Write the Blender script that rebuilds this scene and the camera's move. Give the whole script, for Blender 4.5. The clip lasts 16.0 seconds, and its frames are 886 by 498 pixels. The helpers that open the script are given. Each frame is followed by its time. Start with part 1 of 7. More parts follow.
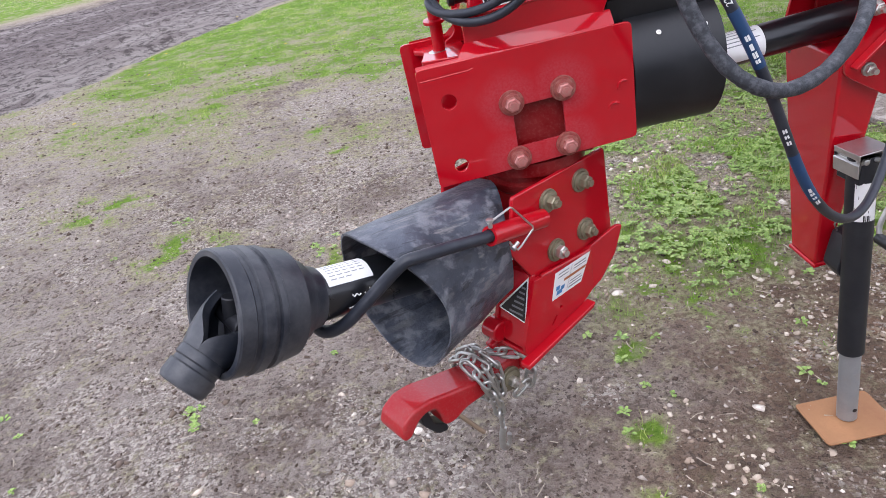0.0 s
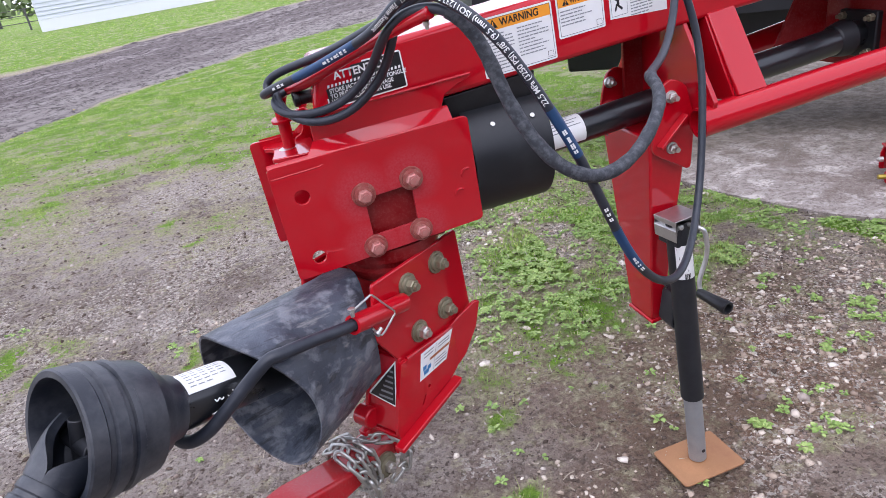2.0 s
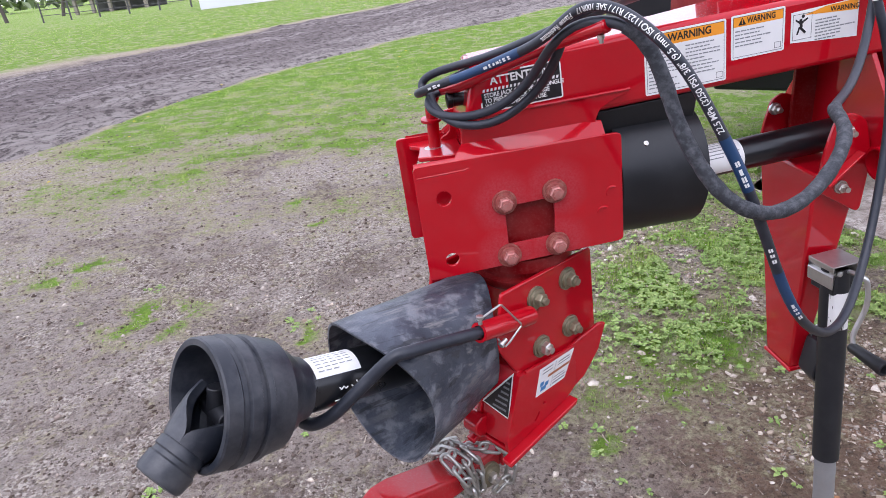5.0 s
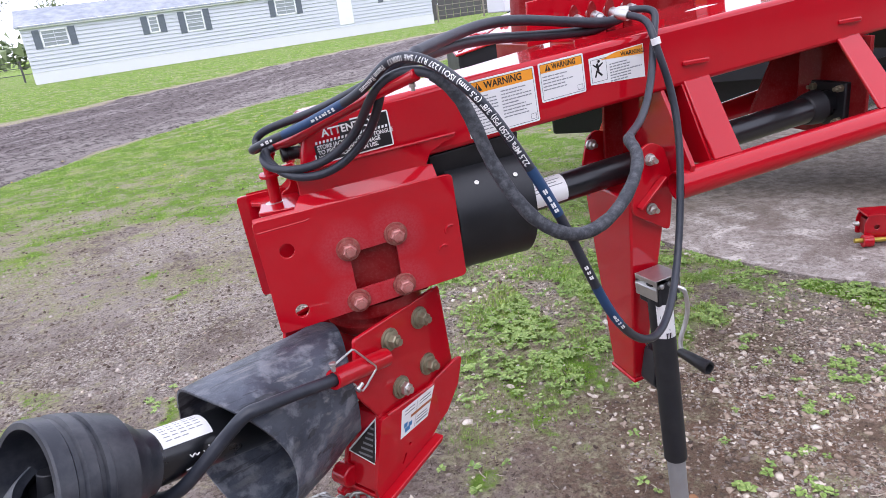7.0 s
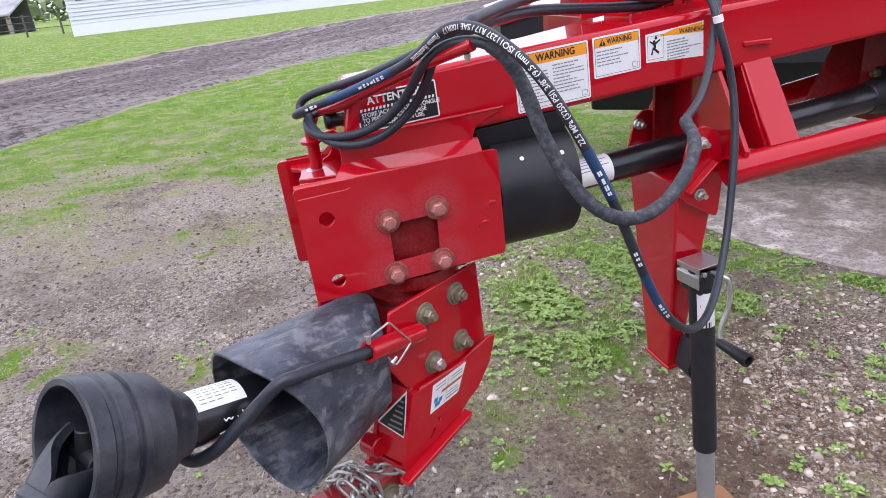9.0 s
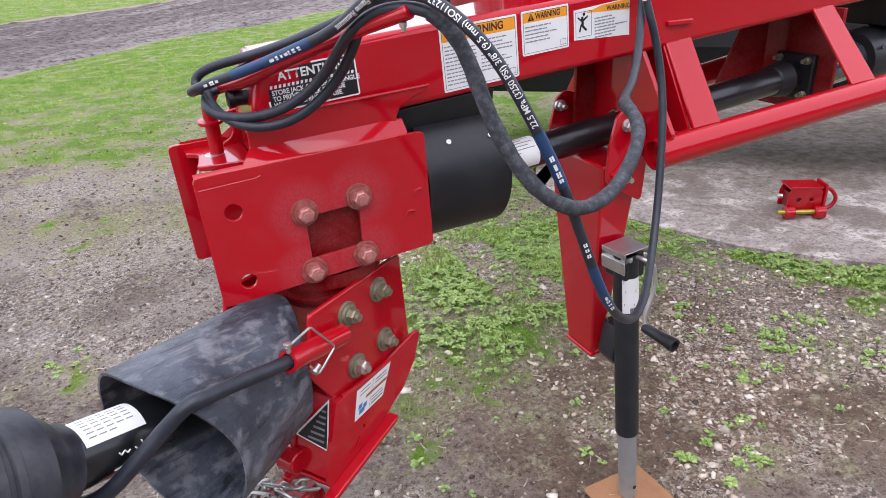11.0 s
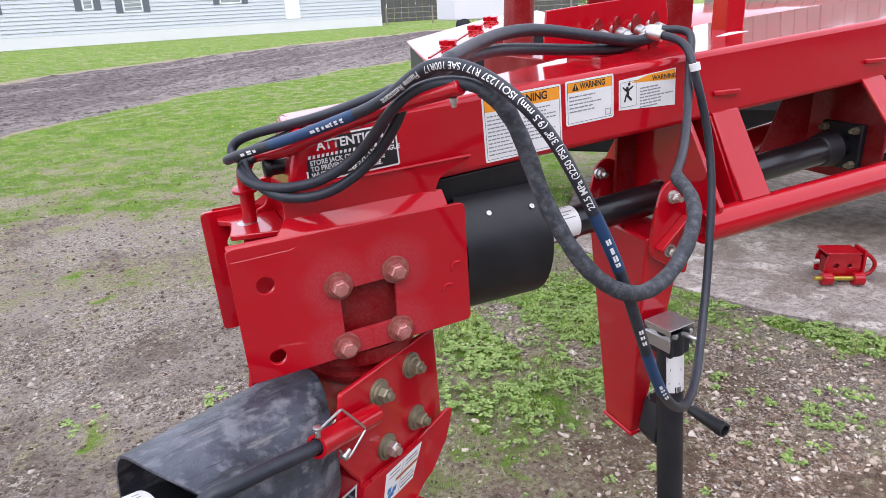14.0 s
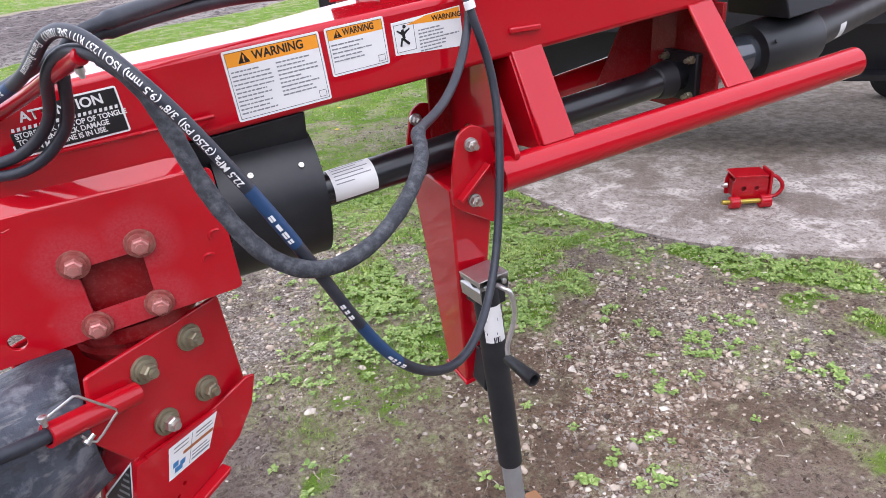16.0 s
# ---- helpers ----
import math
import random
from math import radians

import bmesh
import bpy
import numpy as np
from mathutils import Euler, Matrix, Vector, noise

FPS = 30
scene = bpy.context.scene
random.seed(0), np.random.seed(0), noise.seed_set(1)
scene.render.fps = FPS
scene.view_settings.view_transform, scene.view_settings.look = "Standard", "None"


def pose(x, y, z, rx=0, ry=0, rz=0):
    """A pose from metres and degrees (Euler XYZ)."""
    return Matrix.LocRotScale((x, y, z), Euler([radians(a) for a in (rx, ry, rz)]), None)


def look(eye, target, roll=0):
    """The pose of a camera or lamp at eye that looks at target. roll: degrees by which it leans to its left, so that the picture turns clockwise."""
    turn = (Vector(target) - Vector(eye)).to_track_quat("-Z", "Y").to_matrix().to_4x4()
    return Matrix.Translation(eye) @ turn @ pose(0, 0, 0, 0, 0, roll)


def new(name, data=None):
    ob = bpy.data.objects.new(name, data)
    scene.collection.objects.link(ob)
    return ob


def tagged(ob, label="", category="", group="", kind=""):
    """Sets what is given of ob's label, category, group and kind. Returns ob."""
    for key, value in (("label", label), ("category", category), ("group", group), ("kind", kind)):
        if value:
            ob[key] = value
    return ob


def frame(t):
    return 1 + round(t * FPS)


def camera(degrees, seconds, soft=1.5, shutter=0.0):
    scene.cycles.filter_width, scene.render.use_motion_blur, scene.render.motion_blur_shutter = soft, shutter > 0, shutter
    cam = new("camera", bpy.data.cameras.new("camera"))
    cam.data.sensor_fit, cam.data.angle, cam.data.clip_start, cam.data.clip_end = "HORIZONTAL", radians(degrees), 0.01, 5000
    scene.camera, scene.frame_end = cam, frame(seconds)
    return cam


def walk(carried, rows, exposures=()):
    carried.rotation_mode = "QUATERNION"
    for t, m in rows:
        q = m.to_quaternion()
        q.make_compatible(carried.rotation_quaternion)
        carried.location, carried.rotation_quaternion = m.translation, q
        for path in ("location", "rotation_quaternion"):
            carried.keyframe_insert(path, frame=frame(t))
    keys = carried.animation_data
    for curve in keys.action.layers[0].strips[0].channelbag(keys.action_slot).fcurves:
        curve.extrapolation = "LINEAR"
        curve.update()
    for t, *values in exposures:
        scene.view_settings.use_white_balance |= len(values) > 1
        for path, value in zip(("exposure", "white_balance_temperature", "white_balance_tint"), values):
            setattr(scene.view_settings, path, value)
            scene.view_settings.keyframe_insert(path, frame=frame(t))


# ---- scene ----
cam = camera(67.1, 16.0, soft=0.5)
PATH = [
    (0, (0.1670, 0.2285, 1.4939), (0.1756, 1.9751, 0.5195), -10.53),
    (0.5, (0.1942, 0.2379, 1.5099), (0.4300, 1.9607, 0.5218), -10.16),
    (1, (0.1953, 0.2257, 1.5131), (0.5993, 1.9446, 0.5738), -8.74),
    (1.5, (0.1937, 0.2030, 1.5154), (0.6451, 1.9603, 0.6739), -9.24),
    (2, (0.1816, 0.2036, 1.5262), (0.6222, 1.9676, 0.6929), -9.13),
    (2.5, (0.1690, 0.1940, 1.5151), (0.5568, 1.9921, 0.7300), -9.16),
    (3, (0.1594, 0.2033, 1.5119), (0.4113, 2.0139, 0.7005), -8.62),
    (3.2, (0.1563, 0.2056, 1.5216), (0.3534, 2.0391, 0.7472), -8.24),
    (5.3, (0.1304, 0.2453, 1.5449), (0.2650, 2.0735, 0.7452), -6.16),
    (5.5, (0.1496, 0.2426, 1.5292), (0.3127, 2.0758, 0.7465), -6.30),
    (6, (0.1778, 0.2566, 1.5388), (0.6794, 2.0405, 0.7864), -6.58),
    (6.5, (0.1862, 0.2108, 1.5254), (0.7531, 2.0095, 0.8594), -6.67),
    (7, (0.1838, 0.1901, 1.5277), (0.7037, 1.9965, 0.8447), -7.47),
    (7.5, (0.1828, 0.1855, 1.5227), (0.7155, 1.9891, 0.8421), -7.16),
    (8, (0.1941, 0.1792, 1.5321), (0.7732, 1.9836, 0.8928), -8.38),
    (8.5, (0.1811, 0.1877, 1.5271), (0.6288, 2.0147, 0.8479), -7.82),
    (8.7, (0.1694, 0.2045, 1.5322), (0.5800, 2.0211, 0.8033), -6.06),
    (10.8, (0.1431, 0.3409, 1.5202), (0.8330, 2.0322, 0.7055), -3.14),
    (11, (0.1301, 0.3666, 1.5093), (0.8600, 2.0333, 0.6790), -2.85),
    (11.5, (0.1493, 0.4027, 1.5139), (0.9307, 2.0009, 0.6000), -3.00),
    (12, (0.1495, 0.3997, 1.5121), (1.0484, 1.9746, 0.6685), -1.29),
    (12.5, (0.1242, 0.4021, 1.5240), (0.9178, 2.0948, 0.8134), -1.75),
    (13, (0.1079, 0.4227, 1.5282), (0.8028, 2.1732, 0.8552), -1.30),
    (13.5, (0.1194, 0.4441, 1.5280), (0.8613, 2.1788, 0.8643), -1.88),
    (14, (0.1268, 0.4470, 1.5276), (0.8331, 2.1881, 0.8423), -2.35),
    (14.5, (0.1396, 0.4551, 1.5266), (0.8778, 2.1114, 0.6830), -1.30),
    (15, (0.2213, 0.4478, 1.5354), (1.1633, 2.0142, 0.7238), -2.79),
    (15.5, (0.4155, 0.4016, 1.5345), (1.3279, 1.9534, 0.6631), -3.56),
    (16, (0.5169, 0.3585, 1.5363), (1.2368, 2.0037, 0.6559), -4.72),
]
# steady exposure; the camera's white balance drifts from cool to neutral
walk(cam, [(t, look(eye, target, roll)) for t, eye, target, roll in PATH],
     [(0, 0.74, 6180, 15), (1.6, 0.70, 6020, 17), (3.2, 0.70, 6000, 17), (6, 0.70, 6100, 18), (8.5, 0.70, 6100, 18), (11, 0.70, 6280, 15), (14.8, 0.70, 6250, 15), (16, 0.84, 6200, 15)])

# ---- world, sun and exposure ----
SUN_AZ, SUN_EL = radians(205), radians(58)
world = bpy.data.worlds.new("overcast_sky")
scene.world = world
world.use_nodes = True
wn = world.node_tree
wn.nodes.clear()
w_out = wn.nodes.new("ShaderNodeOutputWorld")
w_bg = wn.nodes.new("ShaderNodeBackground")
w_sky = wn.nodes.new("ShaderNodeTexSky")
w_sky.sky_type = "NISHITA"
w_sky.sun_disc = False
w_sky.sun_elevation, w_sky.sun_rotation = SUN_EL, SUN_AZ
w_sky.dust_density, w_sky.air_density = 1.0, 1.0
w_hs = wn.nodes.new("ShaderNodeHueSaturation")
w_hs.inputs["Saturation"].default_value = 0.6
w_bg.inputs["Strength"].default_value = 0.13
wn.links.new(w_sky.outputs[0], w_hs.inputs["Color"])
w_mix = wn.nodes.new("ShaderNodeMix")  # even cloud cover over the clear sky
w_mix.data_type = "RGBA"
w_mix.inputs[0].default_value = 0.65
w_mix.inputs[7].default_value = (10.2, 10.4, 11.6, 1)
wn.links.new(w_hs.outputs[0], w_mix.inputs[6])
wn.links.new(w_mix.outputs[2], w_bg.inputs["Color"])
wn.links.new(w_bg.outputs[0], w_out.inputs["Surface"])

sun_data = bpy.data.lights.new("sun", "SUN")
sun_data.energy, sun_data.angle, sun_data.color = 0.9, radians(55), (1.0, 0.965, 0.965)
sun = new("sun", sun_data)
sun.matrix_world = look((0, 0, 0), (-math.sin(SUN_AZ) * math.cos(SUN_EL), -math.cos(SUN_AZ) * math.cos(SUN_EL), -math.sin(SUN_EL)))


# ---- materials ----
class Mat:
    """A small wrapper round a node material with a Principled shader."""

    def __init__(self, name, color=(0.5, 0.5, 0.5), rough=0.5, metal=0.0, coat=0.0):
        self.m = bpy.data.materials.new(name)
        self.m.use_nodes = True
        self.t = self.m.node_tree
        self.b = self.t.nodes["Principled BSDF"]
        self.b.inputs["Base Color"].default_value = (*color, 1)
        self.b.inputs["Roughness"].default_value = rough
        self.b.inputs["Metallic"].default_value = metal
        self.b.inputs["Coat Weight"].default_value = coat
        self.b.inputs["Coat Roughness"].default_value = 0.12
        self.tc = self.t.nodes.new("ShaderNodeTexCoord")
        self.geo = self.t.nodes.new("ShaderNodeNewGeometry")

    def node(self, kind, **inputs):
        n = self.t.nodes.new(kind)
        for k, v in inputs.items():
            n.inputs[k.replace("_", " ")].default_value = v
        return n

    def link(self, a, b):
        self.t.links.new(a, b)

    def noise(self, scale, detail=4.0, rough=0.55, vec=None):
        n = self.node("ShaderNodeTexNoise", Scale=scale, Detail=detail, Roughness=rough)
        self.link(vec or self.geo.outputs["Position"], n.inputs["Vector"])
        return n.outputs["Fac"]

    def ramp(self, fac, stops):
        n = self.t.nodes.new("ShaderNodeValToRGB")
        while len(n.color_ramp.elements) < len(stops):
            n.color_ramp.elements.new(0.5)
        for e, (p, c) in zip(n.color_ramp.elements, stops):
            e.position = p
            e.color = (*c, 1) if isinstance(c, tuple) else (c, c, c, 1)
        self.link(fac, n.inputs["Fac"])
        return n.outputs["Color"]

    def mix(self, fac, a, b, kind="MIX"):
        n = self.t.nodes.new("ShaderNodeMix")
        n.data_type, n.blend_type = "RGBA", kind
        for sock, v in ((n.inputs[0], fac), (n.inputs[6], a), (n.inputs[7], b)):
            if isinstance(v, tuple):
                sock.default_value = (*v, 1)
            elif isinstance(v, (int, float)):
                sock.default_value = v
            else:
                self.link(v, sock)
        return n.outputs[2]

    def math(self, op, a, b=0.5, clamp=False):
        n = self.t.nodes.new("ShaderNodeMath")
        n.operation, n.use_clamp = op, clamp
        for sock, v in ((n.inputs[0], a), (n.inputs[1], b)):
            if isinstance(v, (int, float)):
                sock.default_value = v
            else:
                self.link(v, sock)
        return n.outputs[0]

    def attr(self, name):
        n = self.t.nodes.new("ShaderNodeAttribute")
        n.attribute_name = name
        return n.outputs["Fac"]

    def base(self, c):
        self.link(c, self.b.inputs["Base Color"])

    def rough(self, c):
        self.link(c, self.b.inputs["Roughness"])

    def bump(self, height, strength=0.3, dist=0.002):
        n = self.node("ShaderNodeBump", Strength=strength, Distance=dist)
        self.link(height, n.inputs["Height"])
        self.link(n.outputs["Normal"], self.b.inputs["Normal"])


def red_paint(name, dust=0.05, base=(0.47, 0.0022, 0.0105), gloss=1.0):
    """Glossy implement red under a clear coat, with a light film of dust."""
    k = Mat(name, base, 0.36, coat=gloss)
    k.b.inputs["Specular IOR Level"].default_value = 0.05
    k.b.inputs["Coat Roughness"].default_value = 0.06
    k.b.inputs["Coat IOR"].default_value = 1.5
    big, fine = k.noise(9, 5), k.noise(160, 3)
    d = k.math("MULTIPLY", k.ramp(big, [(0.42, 0.0), (0.75, 1.0)]), dust)
    d2 = k.math("MULTIPLY", k.ramp(fine, [(0.5, 0.0), (0.8, 1.0)]), dust * 0.6)
    dd = k.math("ADD", d, d2, True)
    shade = k.mix(k.noise(2.5, 2), base, tuple(c * 0.85 for c in base))
    k.base(k.mix(dd, shade, (0.33, 0.10, 0.09)))
    k.link(k.math("MULTIPLY", k.math("SUBTRACT", 1.0, dd, True), gloss), k.b.inputs["Coat Weight"])
    k.bump(k.math("ADD", k.noise(420, 2), k.math("MULTIPLY", k.noise(14, 2), 2.5)), 0.05, 0.0008)
    return k.m


def dusty_plate(name, centres, radius):
    """Red paint with a dull overspray round the bolts."""
    base = (0.47, 0.0022, 0.0105)
    k = Mat(name, base, 0.36, coat=1.0)
    k.b.inputs["Specular IOR Level"].default_value = 0.05
    k.b.inputs["Coat Roughness"].default_value = 0.06
    k.b.inputs["Coat IOR"].default_value = 1.5
    mask = None
    for c in centres:
        v = k.t.nodes.new("ShaderNodeVectorMath")
        v.operation = "DISTANCE"
        k.link(k.geo.outputs["Position"], v.inputs[0])
        v.inputs[1].default_value = c
        wob = k.math("ADD", v.outputs["Value"], k.math("MULTIPLY", k.noise(30, 3), 0.02))
        m = k.ramp(k.math("DIVIDE", wob, radius), [(0.62, 1.0), (1.0, 0.0)])
        mask = m if mask is None else k.math("MAXIMUM", mask, m)
    grain = k.math("MULTIPLY", k.ramp(k.noise(240, 4), [(0.3, 0.35), (0.7, 1.0)]), mask)
    dirt = k.math("MULTIPLY", k.ramp(k.noise(12, 5), [(0.5, 0.0), (0.8, 1.0)]), 0.06)
    fac = k.math("ADD", k.math("MULTIPLY", grain, 0.5), dirt, True)
    k.base(k.mix(fac, k.mix(k.noise(3, 2), base, (0.42, 0.003, 0.010)), (0.42, 0.10, 0.11)))
    k.link(k.math("SUBTRACT", 1.0, k.math("MULTIPLY", grain, 1.3), True), k.b.inputs["Coat Weight"])
    k.bump(k.math("ADD", k.noise(420, 2), k.math("MULTIPLY", k.noise(14, 2), 2.5)), 0.05, 0.0008)
    return k.m


def plain(name, color, rough=0.5, metal=0.0, vary=0.2, scale=25, coat=0.0, bump=0.0, bscale=200, dirt=None, dirt_amount=0.3):
    """A surface of one colour with grain at two scales and, if given, a dirt film."""
    k = Mat(name, color, rough, metal, coat)
    a, b = k.noise(scale, 5), k.noise(scale * 9, 3)
    c = k.mix(a, tuple(x * (1 - vary) for x in color), tuple(min(1, x * (1 + vary)) for x in color))
    c = k.mix(k.math("MULTIPLY", b, 0.3), c, tuple(x * (1 - 1.5 * vary) if vary < 0.6 else x * 0.2 for x in color))
    if dirt:
        m = k.math("MULTIPLY", k.ramp(k.noise(scale * 0.5, 6, 0.65), [(0.45, 0.0), (0.72, 1.0)]), dirt_amount)
        c = k.mix(m, c, dirt)
    k.base(c)
    k.rough(k.math("ADD", k.math("MULTIPLY", a, 0.2), rough - 0.1, True))
    if bump:
        k.bump(k.noise(bscale, 4), bump, 0.002)
    return k.m


def rubber_sheet():
    """Blue-black rubber with pale scuffs, dry dust blotches and long scratches."""
    k = Mat("scuffed_rubber", (0.03, 0.034, 0.042), 0.5)
    big, mid, fine = k.noise(9, 3, 0.5), k.noise(26, 5, 0.6), k.noise(150, 3)
    turn, mp = k.node("ShaderNodeMapping"), k.node("ShaderNodeMapping")
    turn.inputs["Rotation"].default_value = (0, 0, radians(-24))
    mp.inputs["Scale"].default_value = (5, 42, 42)
    k.link(k.geo.outputs["Position"], turn.inputs["Vector"])
    k.link(turn.outputs["Vector"], mp.inputs["Vector"])
    scr = k.noise(1.0, 4, 0.6, mp.outputs["Vector"])
    c = k.mix(k.ramp(big, [(0.35, 0.0), (0.65, 1.0)]), (0.03, 0.036, 0.05), (0.085, 0.098, 0.125))
    c = k.mix(k.math("MULTIPLY", k.ramp(mid, [(0.49, 0.0), (0.64, 1.0)]), 0.6), c, (0.26, 0.27, 0.29))
    c = k.mix(k.math("MULTIPLY", k.ramp(scr, [(0.56, 0.0), (0.64, 1.0)]), k.ramp(k.noise(6, 3), [(0.45, 0.1), (0.6, 0.75)])), c, (0.24, 0.235, 0.225))
    c = k.mix(k.math("MULTIPLY", k.ramp(scr, [(0.36, 1.0), (0.42, 0.0)]), 0.7), c, (0.012, 0.013, 0.016))
    c = k.mix(k.math("MULTIPLY", fine, 0.25), c, (0.012, 0.014, 0.018))
    k.base(c)
    k.rough(k.ramp(mid, [(0.4, 0.34), (0.7, 0.65)]))
    k.bump(k.math("ADD", big, k.math("MULTIPLY", mid, 0.5)), 0.6, 0.014)
    return k.m


RED = red_paint("implement_red", 0.03, (0.47, 0.0022, 0.0105), 1.0)
RED_HOOD = red_paint("hood_red", 0.05, (0.48, 0.006, 0.010), 1.0)
# darker copy of the red, shade painted in for recessed and rear parts
RED_DARK = red_paint("shaded_red", 0.4, (0.22, 0.004, 0.006), 0.4)
RED_WORN = red_paint("scuffed_red", 0.55, (0.44, 0.010, 0.016), 0.7)
PLATE_RED = dusty_plate("oversprayed_red", [(0.36, 1.515, 1.075), (0.465, 1.515, 1.086), (0.468, 1.515, 0.968), (0.364, 1.515, 0.956)], 0.085)
BOLT_HEAD = plain("painted_bolt_head", (0.55, 0.24, 0.21), 0.32, 0.35, 0.3, 140, dirt=(0.45, 0.10, 0.09), dirt_amount=0.7)
BOLT_RED = plain("painted_bolt", (0.3, 0.06, 0.05), 0.5, 0.0, 0.35, 120, dirt=(0.35, 0.22, 0.16), dirt_amount=0.6)
ZINC_YELLOW = plain("yellow_zinc", (0.29, 0.265, 0.18), 0.5, 0.6, 0.3, 90, dirt=(0.2, 0.17, 0.1), dirt_amount=0.5)
ZINC = plain("bright_zinc", (0.6, 0.6, 0.58), 0.32, 0.9, 0.2, 60)
NUT_STEEL = plain("nut_steel", (0.62, 0.6, 0.55), 0.35, 0.9, 0.2, 150)
CHAIN_STEEL = plain("galvanised_chain", (0.5, 0.5, 0.47), 0.38, 0.85, 0.35, 90, dirt=(0.2, 0.15, 0.1), dirt_amount=0.5)
BLACK_PLASTIC = plain("black_plastic", (0.007, 0.008, 0.010), 0.42, 0, 0.3, 20, bump=0.08, bscale=300, dirt=(0.05, 0.05, 0.05), dirt_amount=0.2)
BLACK_SHAFT = plain("black_tube", (0.007, 0.008, 0.010), 0.3, 0, 0.3, 14, coat=0.3, dirt=(0.04, 0.04, 0.04), dirt_amount=0.15)
CONE_PLASTIC = plain("soft_black_plastic", (0.016, 0.020, 0.029), 0.42, 0, 0.35, 22, bump=0.15, bscale=180, dirt=(0.15, 0.15, 0.15), dirt_amount=0.45)
RUBBER = rubber_sheet()
HOSE = plain("hose_rubber", (0.018, 0.022, 0.032), 0.42, 0, 0.25, 40, bump=0.1, bscale=500, dirt=(0.08, 0.08, 0.085), dirt_amount=0.25)
HOSE_BLUE = plain("hose_blue_band", (0.012, 0.05, 0.13), 0.5, 0, 0.25, 40)
JACK_BLACK = plain("jack_black", (0.012, 0.014, 0.018), 0.45, 0, 0.3, 30, dirt=(0.05, 0.05, 0.05), dirt_amount=0.22)
JACK_GREY = plain("jack_leg_zinc", (0.36, 0.37, 0.37), 0.5, 0.5, 0.25, 40, dirt=(0.25, 0.2, 0.15), dirt_amount=0.4)
RUST = plain("rusty_plate", (0.4, 0.2, 0.09), 0.75, 0.1, 0.35, 18, bump=0.2, bscale=120, dirt=(0.22, 0.1, 0.05), dirt_amount=0.7)
PAPER = plain("label_white", (0.78, 0.78, 0.76), 0.45, 0, 0.04, 30)
ORANGE = plain("label_orange", (0.85, 0.32, 0.02), 0.45, 0, 0.06, 30)
INK = plain("label_black", (0.012, 0.012, 0.013), 0.4, 0, 0.1, 30)
INK_GREY = plain("label_grey", (0.22, 0.23, 0.24), 0.5, 0, 0.1, 30)
DARK_METAL = plain("underframe_black", (0.009, 0.010, 0.013), 0.5, 0, 0.3, 10)


# ---- building helpers ----
WORLD_OF = {}


def thing(name, at, label, category, group="", kind=""):
    ob = new(name)
    ob.empty_display_size = 0.05
    ob.location = at
    WORLD_OF[ob] = Matrix.Translation(at)
    return tagged(ob, label, category, group, kind)


def part(name, bm, material, parent=None, label="", bevel=0.0, smooth=35, seg=2):
    """Links a bmesh in world coordinates as one mesh object, with its origin at its middle."""
    me = bpy.data.meshes.new(name)
    lo = Vector([min(v.co[i] for v in bm.verts) for i in range(3)])
    hi = Vector([max(v.co[i] for v in bm.verts) for i in range(3)])
    c = (lo + hi) / 2
    bmesh.ops.translate(bm, verts=bm.verts[:], vec=-c)
    bm.normal_update()
    bm.to_mesh(me)
    bm.free()
    me.materials.append(material)
    if smooth:
        for p in me.polygons:
            p.use_smooth = True
        me.set_sharp_from_angle(angle=radians(smooth))
    ob = new(name, me)
    ob.location = c
    WORLD_OF[ob] = Matrix.Translation(c)
    if parent is not None:
        ob.parent = parent
        ob.matrix_parent_inverse = WORLD_OF[parent].inverted()
    if bevel:
        b = ob.modifiers.new("edge", "BEVEL")
        b.width, b.segments, b.limit_method, b.angle_limit = bevel, seg, "ANGLE", radians(40)
        b.harden_normals = False
    if label:
        ob["label"] = label
    return ob


def frame_of(direction, hint=(0, 0, 1)):
    """Unit vectors x, y across a direction."""
    d = Vector(direction).normalized()
    h = Vector(hint)
    if abs(d.dot(h.normalized())) > 0.98:
        h = Vector((0, 1, 0))
    x = h.cross(d).normalized()
    return x, d.cross(x).normalized(), d


def lathe(bm, p0, direction, profile, seg=32, close=False):
    """Turns a profile of (distance along, radius) about an axis."""
    x, y, d = frame_of(direction)
    p0 = Vector(p0)
    rings = []
    for s, r in profile:
        rings.append([bm.verts.new(p0 + d * s + (x * math.cos(a) + y * math.sin(a)) * max(r, 1e-4)) for a in (2 * math.pi * i / seg for i in range(seg))])
    pairs = list(zip(rings, rings[1:])) + ([(rings[-1], rings[0])] if close else [])
    for a, b in pairs:
        for i in range(seg):
            bm.faces.new((a[i], a[(i + 1) % seg], b[(i + 1) % seg], b[i]))
    if not close:
        bm.faces.new(rings[0][::-1])
        bm.faces.new(rings[-1])
    return bm


def rod(bm, p0, p1, r0, r1=None, seg=20):
    r1 = r0 if r1 is None else r1
    d = Vector(p1) - Vector(p0)
    return lathe(bm, p0, d, [(0, r0), (d.length, r1)], seg)


def pipe(bm, p0, p1, r, wall, seg=32):
    """A hollow tube."""
    d = Vector(p1) - Vector(p0)
    n = d.length
    return lathe(bm, p0, d, [(0, r), (n, r), (n, r - wall), (0, r - wall)], seg, True)


